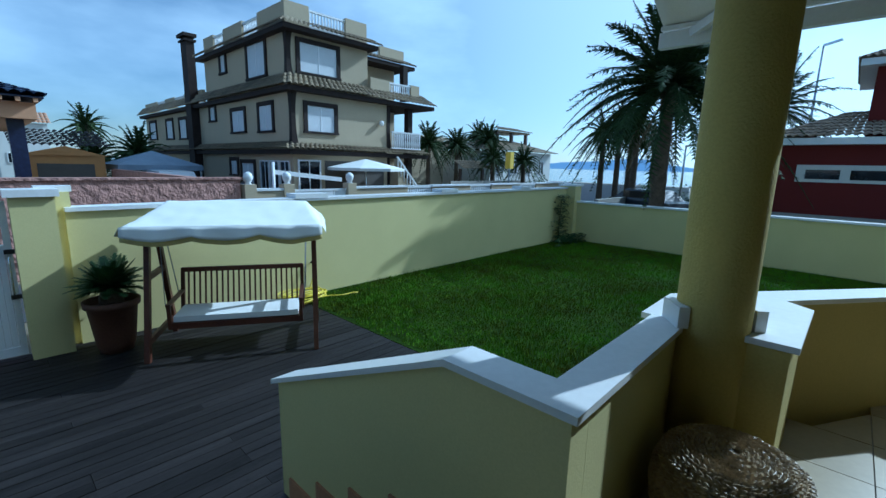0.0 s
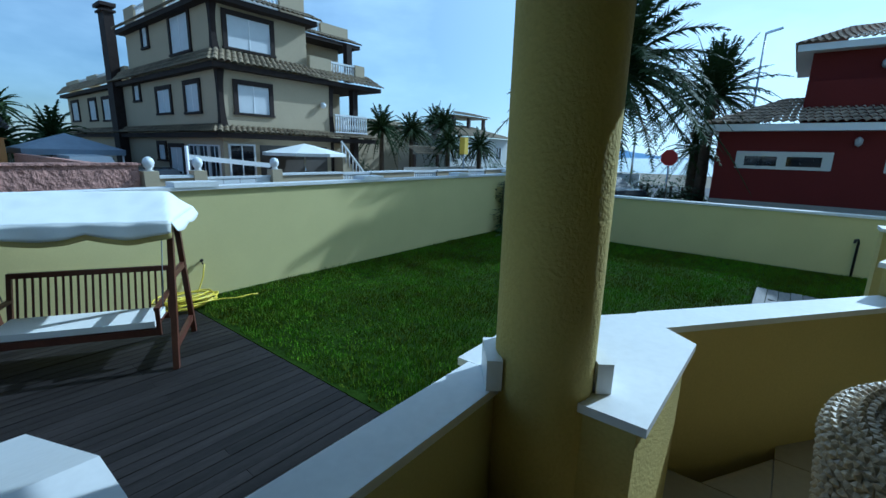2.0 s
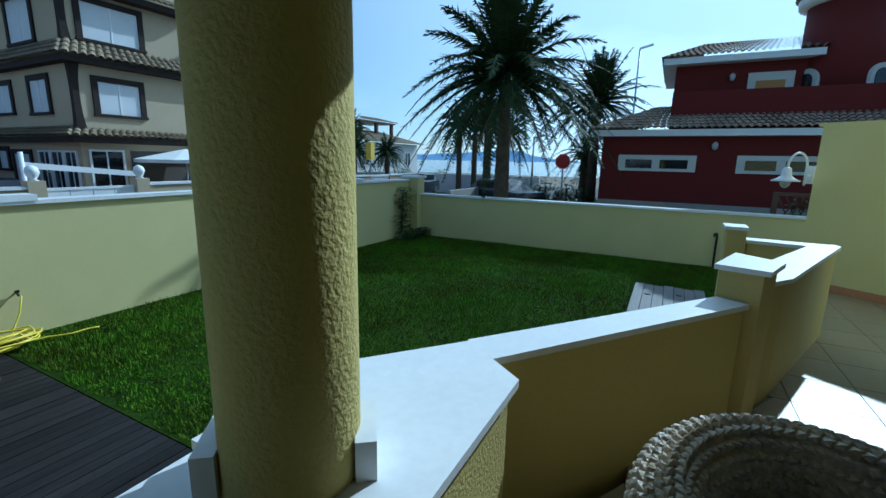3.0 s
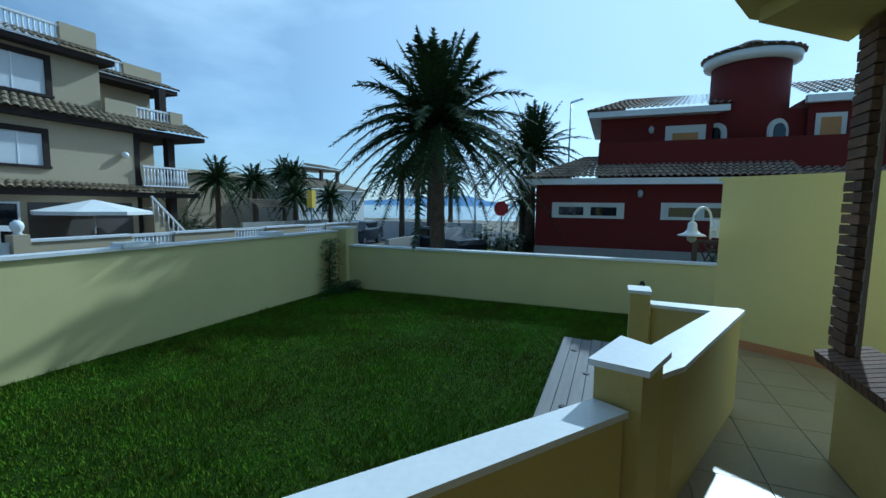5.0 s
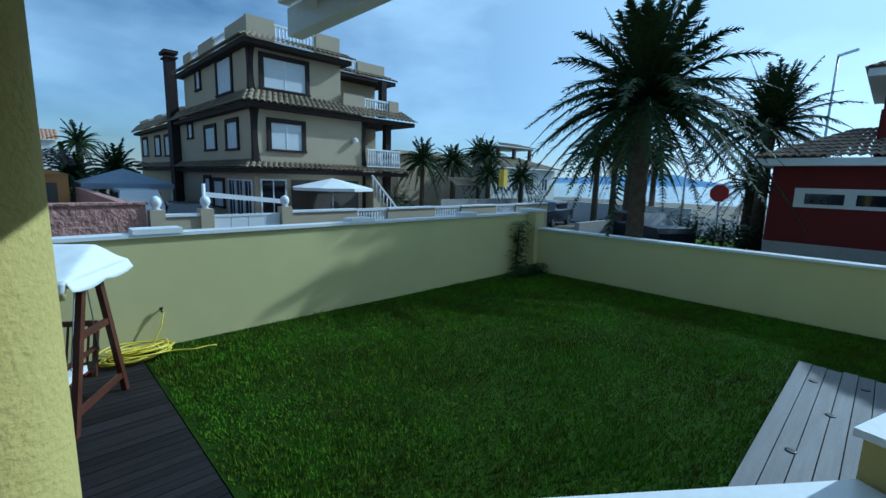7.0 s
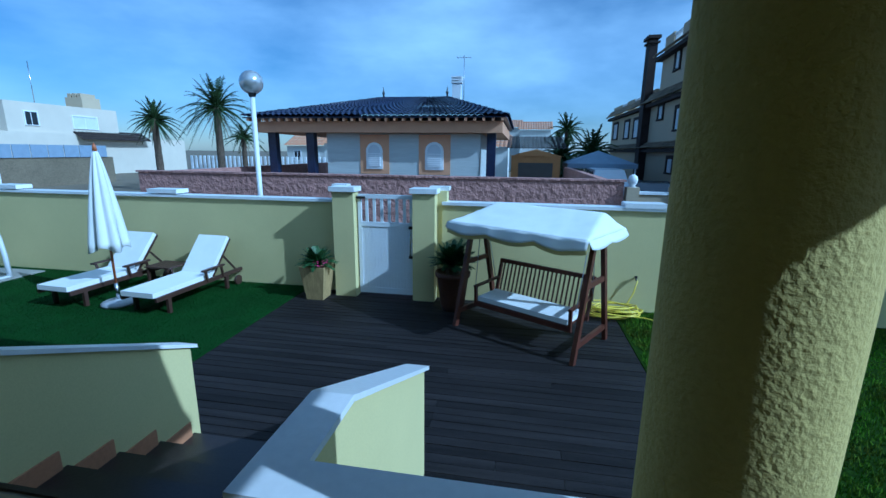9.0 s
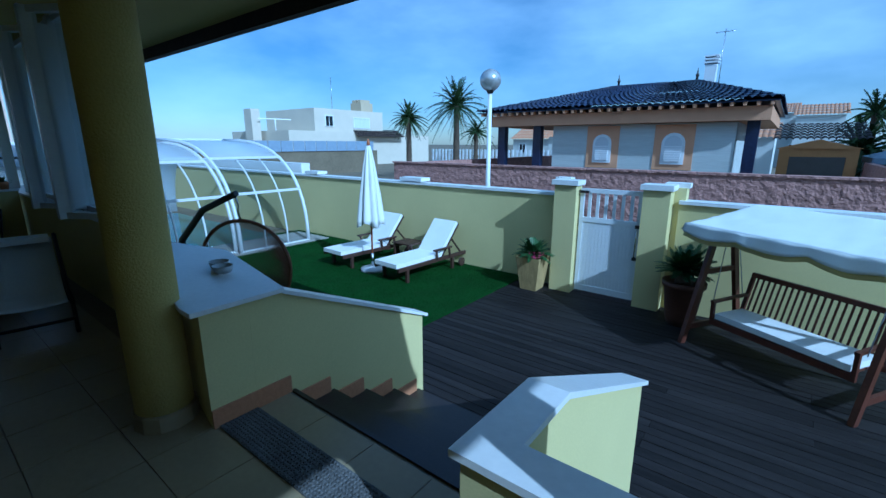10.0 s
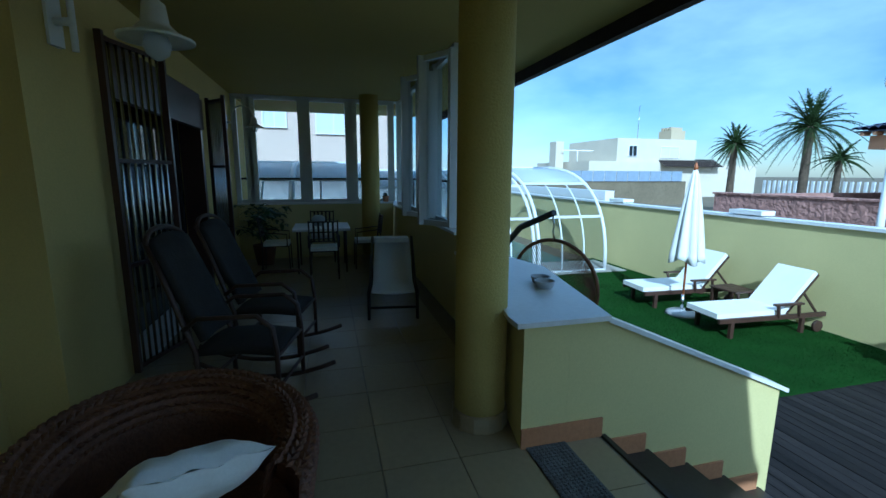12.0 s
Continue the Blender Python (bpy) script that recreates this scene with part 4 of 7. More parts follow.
# ---- tiled roofs ----
def tiled(bm, a, b, c, d, n, rows, r=0.09):
    """Barrel tiles from the eave a-b up to the ridge d-c, n columns and stepped rows."""
    a, b, c, d = (Vector(p) for p in (a, b, c, d))
    nr = (b - a).cross(d - a).normalized()
    if nr.z < 0:
        nr = -nr
    for i in range(n):
        u0, u1 = i / n, (i + 1) / n
        for j in range(rows):
            v0, v1 = j / rows, (j + 1) / rows
            def at(u, v):
                return (a * (1 - u) + b * u) * (1 - v) + (d * (1 - u) + c * u) * v
            prev = None
            for k in range(5):
                u = u0 + (u1 - u0) * k / 4
                hgt = r * (math.sin(math.pi * k / 4) ** 0.7 if k not in (0, 4) else 0)
                cur = (bm.verts.new(at(u, v0) + nr * (hgt + 0.03)), bm.verts.new(at(u, v1) + nr * hgt))
                if prev:
                    f = bm.faces.new((prev[0], cur[0], cur[1], prev[1]))
                prev = cur

def framed_window(parent, plane, p, a, z0, b, z1, trim="dstone", pane="blind", tw=0.19, out=-1, arch=False):
    """Window on a wall plane ('x' or 'y' = p) from a to b; out: the side it faces."""
    def bx(bm, a0, d0, z0_, a1, d1, z1_):
        d0, d1 = p + out * d0, p + out * d1
        if plane == "y":
            box(bm, a0, min(d0, d1), z0_, a1, max(d0, d1), z1_)
        else:
            box(bm, min(d0, d1), a0, z0_, max(d0, d1), a1, z1_)
    a, b = min(a, b), max(a, b)
    bm = BM(); bx(bm, a, 0.004, z0, b, 0.02, z1)
    w = part("window", bm, pane, parent)
    bm = BM()
    bx(bm, a - tw, 0.003, z0 - tw * 0.4, a, 0.07, z1 + tw); bx(bm, b, 0.003, z0 - tw * 0.4, b + tw, 0.07, z1 + tw)
    bx(bm, a, 0.003, z1, b, 0.075, z1 + tw); bx(bm, a - tw * 1.15, 0.003, z0 - tw * 0.5, b + tw * 1.15, 0.10, z0)
    o = new("window_frame", finish("window_frame", bm, trim, 0.0)); o.parent = w
    bm = BM(); m_ = (a + b) / 2
    bx(bm, m_ - 0.025, 0.02, z0, m_ + 0.025, 0.035, z1)
    o = new("mullion", finish("mullion", bm, "white")); o.parent = w
    return w

def baluster_run(parent, p, q, z0, z1, n):
    bm = BM(); p, q = Vector(p), Vector(q)
    beam(bm, (*p, z1 - 0.04), (*q, z1 - 0.04), 0.12, 0.08); beam(bm, (*p, z0 + 0.03), (*q, z0 + 0.03), 0.12, 0.06)
    h = z1 - z0 - 0.14
    for i in range(n):
        c = p.lerp(q, (i + 0.5) / n)
        lathe(bm, (c.x, c.y, z0 + 0.06), [(0.03, 0), (0.055, h * 0.3), (0.03, h * 0.6), (0.045, h)], 6)
    return part("balustrade", bm, "white", parent, "white baluster railing")

# ---- three-storey apartment house ----
ap = thing("apartment_house", (13, 26, 0), "three-storey beige apartment house with dark stone trim and tiled eaves", "house")
X0, Y0 = 9.94, 19.27
bm = BM(); box(bm, X0, Y0, 0, 15.24, 42, 5.6); box(bm, 15.24, Y0 + 2.2, 0, 17.6, 42, 5.6); part("wall", bm, "beige", ap)
bm = BM(); box(bm, X0 + 0.02, Y0 + 0.25, 5.6, 14.2, 29.0, 8.0); box(bm, 14.2, Y0 + 2.0, 5.6, 17.4, 29.0, 8.0); part("wall", bm, "beige", ap)
for z, xe, yb in ((2.75, 17.9, 42.3), (5.38, 18.3, 42.3)):
    bm = BM(); box(bm, X0 - 0.35, Y0 - 0.4, z - 0.10, xe, yb, z + 0.10); part("eave", bm, "dstone", ap, "dark stone eave band")
    bm = BM()
    up = 0.55 if z > 4 else 0.32
    tiled(bm, (X0 - 0.45, Y0 - 0.5, z + 0.10), (xe + 0.1, Y0 - 0.5, z + 0.10), (xe - 0.4, Y0 + 0.25, z + 0.10 + up), (X0, Y0 + 0.25, z + 0.10 + up), 34, 3)
    part("roof_strip", bm, "rooftile", ap, "weathered tiled eave"); bm = BM()
    tiled(bm, (X0 - 0.45, yb, z + 0.10), (X0 - 0.45, Y0 - 0.5, z + 0.10), (X0, Y0 + 0.25, z + 0.10 + up), (X0, yb, z + 0.10 + up), 96, 3)
    part("roof_strip", bm, "rooftile", ap, "weathered tiled eave")
bm = BM(); box(bm, X0 - 0.35, Y0 - 0.25, 7.72, 14.5, 29.3, 7.92); box(bm, 14.5, Y0 + 0.9, 7.5, 18.0, 29.3, 7.68); part("eave", bm, "dstone", ap, "dark stone eave band")
bm = BM()
tiled(bm, (X0 - 0.45, Y0 - 0.35, 7.92), (14.7, Y0 - 0.35, 7.92), (14.3, Y0 + 0.2, 8.22), (X0, Y0 + 0.2, 8.22), 22, 2)
part("roof_strip", bm, "rooftile", ap, "weathered tiled eave"); bm = BM()
tiled(bm, (X0 - 0.45, 29.3, 7.92), (X0 - 0.45, Y0 - 0.35, 7.92), (X0, Y0 + 0.2, 8.22), (X0, 29.3, 8.22), 44, 2)
part("roof_strip", bm, "rooftile", ap, "weathered tiled eave"); bm = BM()
tiled(bm, (14.7, Y0 + 0.85, 7.68), (18.1, Y0 + 0.85, 7.68), (17.7, Y0 + 1.4, 7.95), (14.7, Y0 + 1.4, 7.95), 14, 2)
part("roof_strip", bm, "rooftile", ap, "weathered tiled eave")
# roof parapet pieces and balustrades
for a, b in ((9.95, 11.1), (13.0, 14.2)):
    bm = BM(); box(bm, a, Y0 + 0.3, 8.1, b, Y0 + 0.5, 8.95); part("parapet", bm, "beige", ap)
for a, b in ((19.6, 22.2), (23.9, 26.2), (27.6, 29)):
    bm = BM(); box(bm, X0 + 0.05, a, 8.1, X0 + 0.25, b, 8.95); part("parapet", bm, "beige", ap)
bm = BM(); box(bm, 15.9, Y0 + 1.4, 7.9, 17.6, Y0 + 1.6, 8.5); part("parapet", bm, "beige", ap)
bm = BM(); box(bm, 14.2, Y0 + 0.0, 5.75, 15.4, Y0 + 0.2, 6.5); part("parapet", bm, "beige", ap); bm = BM(); box(bm, 16.9, Y0 + 0.0, 5.75, 17.5, Y0 + 0.2, 6.5); part("parapet", bm, "beige", ap)
for a, b in ((29.8, 33), (35, 37), (39, 42)):
    bm = BM(); box(bm, X0 + 0.05, a, 5.7, X0 + 0.25, b, 6.35); part("parapet", bm, "beige", ap)
baluster_run(ap, (11.1, Y0 + 0.4), (13.0, Y0 + 0.4), 8.15, 8.85, 12)
baluster_run(ap, (X0 + 0.15, 22.2), (X0 + 0.15, 23.9), 8.15, 8.85, 10)
baluster_run(ap, (X0 + 0.15, 26.2), (X0 + 0.15, 27.6), 8.15, 8.85, 8)
baluster_run(ap, (14.6, Y0 + 1.5), (15.9, Y0 + 1.5), 7.9, 8.5, 8)
baluster_run(ap, (15.4, Y0 + 0.1), (16.9, Y0 + 0.1), 5.75, 6.45, 10)
baluster_run(ap, (X0 + 0.15, 33), (X0 + 0.15, 35), 5.75, 6.3, 10)
baluster_run(ap, (X0 + 0.15, 37), (X0 + 0.15, 39), 5.75, 6.3, 10)
baluster_run(ap, (15.4, Y0 - 0.15), (17.5, Y0 - 0.15), 3.12, 4.0, 14)
baluster_run(ap, (17.5, Y0 - 0.15), (17.5, Y0 + 2.0), 3.12, 4.0, 12)
for x, y, z0, z1 in ((16.9, Y0 + 0.2, 0, 5.3), (16.9, Y0 + 0.6, 5.7, 7.55), (15.3, Y0 + 0.2, 0, 2.7)):
    bm = BM(); box(bm, x - 0.16, y - 0.16, z0, x + 0.16, y + 0.16, z1); part("pillar", bm, "dstone", ap, "dark stone pillar")
# dark stone corner strips flaring at the ends
for x, y, z0, z1 in ((X0, Y0, 3.1, 5.3), (X0 + 0.02, Y0 + 0.25, 5.95, 7.75), (15.24, Y0, 3.1, 5.3)):
    bm = BM(); prev = None
    for k in range(9):
        w0 = 0.17 + 0.10 * abs(2 * k / 8 - 1) ** 2.5
        ring = [bm.verts.new((x + a, y + b, z0 + (z1 - z0) * k / 8)) for a, b in ((-0.03, -0.03), (w0, -0.03), (w0, w0), (-0.03, w0))]
        if prev:
            for a in range(4):
                bm.faces.new((prev[a], prev[(a + 1) % 4], ring[(a + 1) % 4], ring[a]))
        else:
            bm.faces.new(ring[::-1])
        prev = ring
    bm.faces.new(prev)
    part("quoin", bm, "dstone", ap, "dark stone corner strip")
framed_window(ap, "y", Y0 + 0.25, 10.55, 6.2, 12.4, 7.4)
framed_window(ap, "y", Y0, 10.68, 3.68, 12.05, 4.78)
for a, b, z0, z1 in ((21.5, 23.3, 6.2, 7.65), (26.0, 26.6, 6.85, 7.7)):
    framed_window(ap, "x", X0 + 0.02, a, z0, b, z1)
for a, b, z0, z1 in ((21.0, 22.3, 3.72, 4.85), (24.0, 25.5, 3.78, 4.8), (27.8, 28.5, 4.5, 5.2), (32.7, 34.0, 3.65, 4.8), (35.5, 36.8, 3.7, 4.85), (39.4, 40.9, 3.75, 4.9), (25.2, 26.0, 1.6, 2.3), (23.2, 24.6, 1.0, 2.2)):
    framed_window(ap, "x", X0, a, z0, b, z1)
for a, b in ((19.6, 20.4), (20.6, 21.4), (21.6, 22.4)):
    framed_window(ap, "x", X0, a, 0.2, b, 2.3, "white", "dglass", 0.06)
framed_window(ap, "y", Y0, 10.2, 0.9, 11.2, 2.35, "white", "dglass", 0.07)
# no recess here: a dark sheet on the wall imitates the porch's shade
bm = BM(); box(bm, 11.5, Y0 - 0.02, 0.1, 15.0, Y0 - 0.004, 2.4); part("porch_opening", bm, "shade_sheet", ap, "flat dark sheet for the shade in the ground-floor porch")
bm = BM(); lathe(bm, (14.75, Y0 - 0.15, 4.2), [(0.03, 0), (0.11, 0.05), (0.14, 0.14), (0.11, 0.23), (0.03, 0.27)], 14); part("wall_lamp", bm, "white", ap, "white globe lamp")
bm = BM(); box(bm, X0 - 0.45, 30.3, 0, X0, 31.2, 9.0); box(bm, X0 - 0.55, 30.2, 9.0, X0 + 0.1, 31.3, 9.1); box(bm, X0 - 0.35, 30.4, 9.1, X0 - 0.1, 31.1, 9.25); prism(bm, [(X0 - 0.6, 30.15), (X0 + 0.12, 30.15), (X0 + 0.12, 31.35), (X0 - 0.6, 31.35)], 9.25, 9.42); part("chimney", bm, "dstone", ap, "dark stone chimney")
# outer stair
bm = BM()
for k in range(7):
    box(bm, 15.5 + 0.22 * k, Y0 - 0.6, 0, 15.72 + 0.22 * k, Y0 + 0.1, 2.2 - 0.3 * k)
part("outer_stair", bm, "beige", ap)
bm = BM(); beam(bm, (15.4, Y0 - 0.62, 2.7), (17.1, Y0 - 0.62, 0.9), 0.08, 0.08)
for k in range(8):
    tube(bm, [(15.45 + 0.22 * k, Y0 - 0.62, 1.9 - 0.24 * k), (15.45 + 0.22 * k, Y0 - 0.62, 2.62 - 0.235 * k)], 0.03, 6)
part("stair_rail", bm, "white", ap)
# its garden parasol
u = thing("parasol", (12.9, 18.0, 0), "open white parasol before the apartment house", "parasol")
bm = BM(); tube(bm, [(12.6, 17.6, 0), (12.6, 17.6, 2.5)], 0.03, 8); part("pole", bm, "steel", u)
bm = BM()
c = bm.verts.new((12.6, 17.6, 2.52)); rr = [bm.verts.new((12.6 + 1.75 * math.cos(a), 17.6 + 1.75 * math.sin(a), 2.12)) for a in [math.pi / 4 + k * math.pi / 4 for k in range(8)]]
lo = [bm.verts.new(v.co + Vector((0, 0, -0.12))) for v in rr]
for k in range(8):
    bm.faces.new((c, rr[k], rr[(k + 1) % 8])); bm.faces.new((rr[k], lo[k], lo[(k + 1) % 8], rr[(k + 1) % 8]))
part("canopy", bm, "canvas", u)

# ---- fences across the side street ----
bm = BM(); box(bm, -9.4, 12.5, -0.06, 4.85, 12.75, 1.85); w = struct("wall_pink", bm, "pink", "rough pink split-face block wall across the street")
bm = BM(); box(bm, -9.45, 12.46, 1.85, 4.9, 12.79, 1.90); part("coping", bm, "pink", w)
bm = BM(); box(bm, -9.4, 12.75, -0.06, -9.1, 30, 1.85); struct("wall_pink_side", bm, "pink", "rough pink block side wall")
bm = BM(); box(bm, 4.6, 12.75, -0.06, 4.85, 26, 1.80); struct("wall_pink_end", bm, "pink", "rough pink block side wall by the parked cars")
def ball_post(x, y):
    p = thing("fence_post", (x, y, 0), "beige fence post with white ball finial", "post", "ball-topped fence posts")
    bm = BM(); box(bm, x - 0.15, y - 0.15, -0.06, x + 0.15, y + 0.15, 1.72); part("shaft", bm, "beige", p)
    bm = BM(); lathe(bm, (x, y, 1.72), [(0.10, 0), (0.06, 0.04), (0.10, 0.10), (0.125, 0.18), (0.10, 0.27), (0.03, 0.32)], 14); part("ball", bm, "white", p, "white ball finial")
for x in (5.05, 6.10, 8.15):
    ball_post(x, 12.5)
fence_bits = [(5.2, 5.95, "w"), (6.25, 8.0, "g"), (8.3, 10.5, "w"), (10.5, 11.7, "b"), (11.7, 13.9, "w"), (13.9, 15.3, "b"), (15.3, 17.5, "w"), (17.5, 18.9, "b"), (18.9, 21.5, "w")]
for a, b, k in fence_bits:
    if k == "w":
        bm = BM(); box(bm, a, 12.42, -0.06, b, 12.60, 1.55); w = struct("fence_wall", bm, "beige", "low beige street wall with white coping", category="wall")
        bm = BM(); box(bm, a, 12.38, 1.55, b, 12.64, 1.61); part("coping", bm, "white", w)
    elif k == "g":
        gg = thing("driveway_gate", (a, 12.5, 0), "white sliding driveway gate across the street", "gate")
        for i in range(4):
            d = (b - a) / 4
            bm = BM(); box(bm, a + i * d + 0.01, 12.48, 0.05, a + (i + 1) * d - 0.01, 12.53, 1.50); part("panel", bm, "white", gg, "", 0.01)
        bm = BM(); beam(bm, (a, 12.5, 1.53), (b, 12.5, 1.53), 0.07, 0.06); part("rail", bm, "white", gg)
        bm = BM(); beam(bm, (a + 0.3, 14.2, 2.0), (b + 1.0, 14.2, 1.75), 0.05, 0.14); tube(bm, [(a + 0.3, 14.2, -0.05), (a + 0.3, 14.2, 2.3)], 0.05, 6); part("boom", bm, "white", gg)
    else:
        f = thing("street_balustrade", ((a + b) / 2, 12.5, 0), "white baluster railing on a low beige wall", "railing", "street balustrades")
        bm = BM(); box(bm, a, 12.42, -0.06, b, 12.60, 1.02); part("base_wall", bm, "beige", f)
        baluster_run(f, (a, 12.5), (b, 12.5), 1.02, 1.60, 11)

# ---- bungalow with blue glazed roof ----
ho = thing("bungalow", (-3, 20, 0), "pale stone bungalow with blue glazed tile roof and arched windows", "house")
bm = BM(); box(bm, -5.2, 17.0, -0.06, 0.75, 25, 3.2); part("wall", bm, "banded", ho)
bm = BM(); box(bm, -8.0, 16.6, 3.22, 1.55, 26, 3.62); part("fascia", bm, "peach", ho, "peach fascia band")
for i in range(31):
    bm = BM(); x = -8.1 + i * 0.32; box(bm, x, 16.32, 3.62, x + 0.09, 16.62, 3.76); part("rafter_end", bm, "peach", ho, "", 0.0)
bm = BM()
e, zr, ze = 0.35, 4.95, 3.78
A, B, C, D = (-8.3, 16.25, ze), (1.75, 16.25, ze), (1.75, 26.3, ze), (-8.3, 26.3, ze)
R0, R1 = (-4.2, 21.2, zr), (-1.2, 21.2, zr)
tiled(bm, A, B, R1, R0, 44, 14, 0.07); tiled(bm, B, C, R1, R1, 40, 10, 0.07); tiled(bm, D, A, R0, R0, 40, 10, 0.07); tiled(bm, C, D, R0, R1, 20, 4, 0.07)
box(bm, -8.25, 16.3, ze - 0.06, 1.7, 26.25, ze - 0.02)
part("roof", bm, "blueroof", ho, "dark blue glazed tile roof")
for x in (-4.2, -1.2):
    bm = BM(); lathe(bm, (x, 21.2, zr), [(0.06, 0), (0.04, 0.15), (0.07, 0.22), (0.03, 0.32), (0.005, 0.5)], 8); part("finial", bm, "iron", ho)
bm = BM(); box(bm, -1.1, 22.0, 4.5, -0.7, 22.4, 5.65)
for k in range(3):
    box(bm, -1.15, 21.95, 5.7 + 0.12 * k, -0.65, 22.45, 5.76 + 0.12 * k)
part("chimney", bm, "white", ho)
bm = BM(); tube(bm, [(-0.55, 22.0, 4.5), (-0.55, 22.0, 6.9)], 0.015, 5); tube(bm, [(-0.9, 22, 6.8), (-0.2, 22, 6.8)], 0.01, 4)
for k in range(5):
    tube(bm, [(-0.85 + 0.13 * k, 21.8, 6.8), (-0.85 + 0.13 * k, 22.2, 6.8)], 0.008, 4)
part("aerial", bm, "steel", ho)
for a, b in ((-3.6, -2.95), (-1.3, -0.6)):
    bm = BM(); box(bm, a - 0.25, 16.975, 1.70, b + 0.25, 16.997, 3.16); pn = part("surround", bm, "peach", ho, "peach window surround")
    for nm, mt, g_, d in (("frame", "white", 0.0, 0.0), ("shutter", "blind", 0.09, 0.02)):
        bm = BM(); m_ = (a + b) / 2; r = (b - a) / 2 - g_; zb = 1.88 + g_
        pts = [(m_ - r, zb), (m_ + r, zb)] + [(m_ + r * math.cos(t_), 2.55 + r * 1.0 * math.sin(t_)) for t_ in [math.pi * k / 12 for k in range(13)]]
        f0 = [bm.verts.new((x, 16.972 - d, z)) for x, z in pts]; f1 = [bm.verts.new((x, 16.93 - d, z)) for x, z in pts]
        bm.faces.new(f1)
        for k in range(len(pts)):
            bm.faces.new((f0[k], f0[(k + 1) % len(pts)], f1[(k + 1) % len(pts)], f1[k]))
        part(nm, bm, mt, pn)
    for k in range(7):
        bm = BM(); box(bm, a + 0.10, 16.895, 1.98 + k * 0.075, b - 0.10, 16.908, 2.03 + k * 0.075); part("louvre", bm, "white", pn)
for x, mt in ((-7.45, "blueroof"), (-5.85, "blueroof"), (1.15, "blueroof")):
    bm = BM(); box(bm, x - 0.16, 16.9, -0.06, x + 0.16, 17.2, 3.22); part("pillar", bm, mt, ho, "blue tiled pillar")
# garage shed
sh = thing("garage_shed", (3.2, 27, 0), "small yellow garage with tiled roof and a dark sheet for its shaded opening", "garage")
bm = BM(); box(bm, 1.7, 26.0, -0.06, 4.4, 30, 2.35); part("wall", bm, "shutter", sh)
# dark sheet on the front wall in place of the garage's shaded inside
bm = BM(); box(bm, 2.1, 25.97, -0.06, 4.0, 25.995, 2.0); part("opening", bm, "shade_sheet", sh)
bm = BM(); prism(bm, [(1.6, 25.9), (4.5, 25.9), (3.05, 25.91)], 2.35, [2.36, 2.36, 2.75]); part("gable", bm, "shutter", sh)
bm = BM(); tiled(bm, (1.4, 26.3, 2.7), (4.8, 26.3, 2.7), (4.8, 30, 3.5), (1.4, 30, 3.5), 14, 6); part("roof", bm, "dstone", sh)

# ---- red villa ----
rv = thing("red_villa", (22, -3, 0), "dark red villa with pale tiled roofs, white trim and round tower", "house")
bm = BM(); box(bm, 20, -14, -0.06, 27, 3.35, 3.3); part("wall", bm, "redwall", rv)
bm = BM(); box(bm, 19.97, -14, -0.06, 19.998, 3.36, 0.95); part("plinth", bm, "paving", rv, "stone plinth")
bm = BM(); box(bm, 19.55, -5.0, 3.30, 20.4, 3.75, 3.52); box(bm, 20.4, 3.3, 3.30, 27.3, 3.75, 3.52); box(bm, 19.9, -14, 3.30, 20.4, -5.0, 3.45); part("eave", bm, "white", rv, "white eave band")
bm = BM(); tiled(bm, (19.5, -5.0, 3.52), (19.5, 3.8, 3.52), (21.6, 1.6, 4.45), (21.6, -5.0, 4.45), 40, 8, 0.08); part("roof", bm, "redroof", rv, "pale barrel-tiled roof"); bm = BM(); tiled(bm, (19.5, 3.8, 3.52), (27.4, 3.8, 3.52), (26, 1.6, 4.45), (21.6, 1.6, 4.45), 34, 8, 0.08); part("roof", bm, "redroof", rv, "pale barrel-tiled roof"); bm = BM(); tiled(bm, (19.8, -14, 3.45), (19.8, -5.0, 3.45), (21.2, -5.0, 4.1), (21.2, -14, 4.1), 36, 6, 0.08); part("roof", bm, "redroof", rv, "pale barrel-tiled roof")
bm = BM(); box(bm, 20.6, -14, 3.5, 20.85, 1.15, 4.9); part("balcony_wall", bm, "redwall", rv)
bm = BM(); box(bm, 21.8, -14, 3.4, 27, 1.15, 6.0); part("upper_wall", bm, "redwall", rv)
bm = BM(); box(bm, 21.55, -14, 4.0, 26.9, -5.55, 6.35); part("wing_wall", bm, "redwall", rv)
bm = BM(); box(bm, 21.50, -6.6, 3.9, 21.546, -5.75, 5.75); part("balcony_door", bm, "offwhite", rv, "white door surround")
bm = BM(); box(bm, 21.47, -6.45, 3.9, 21.498, -5.9, 5.6); part("shutter", bm, "shutter", rv, "ochre door shutter")
bm = BM(); box(bm, 21.3, -3.2, 5.98, 22.2, 1.6, 6.20); box(bm, 22.2, 1.1, 5.98, 27.3, 1.6, 6.2); box(bm, 21.32, -14, 6.10, 21.545, -5.42, 6.35); part("eave", bm, "white", rv, "white eave band")
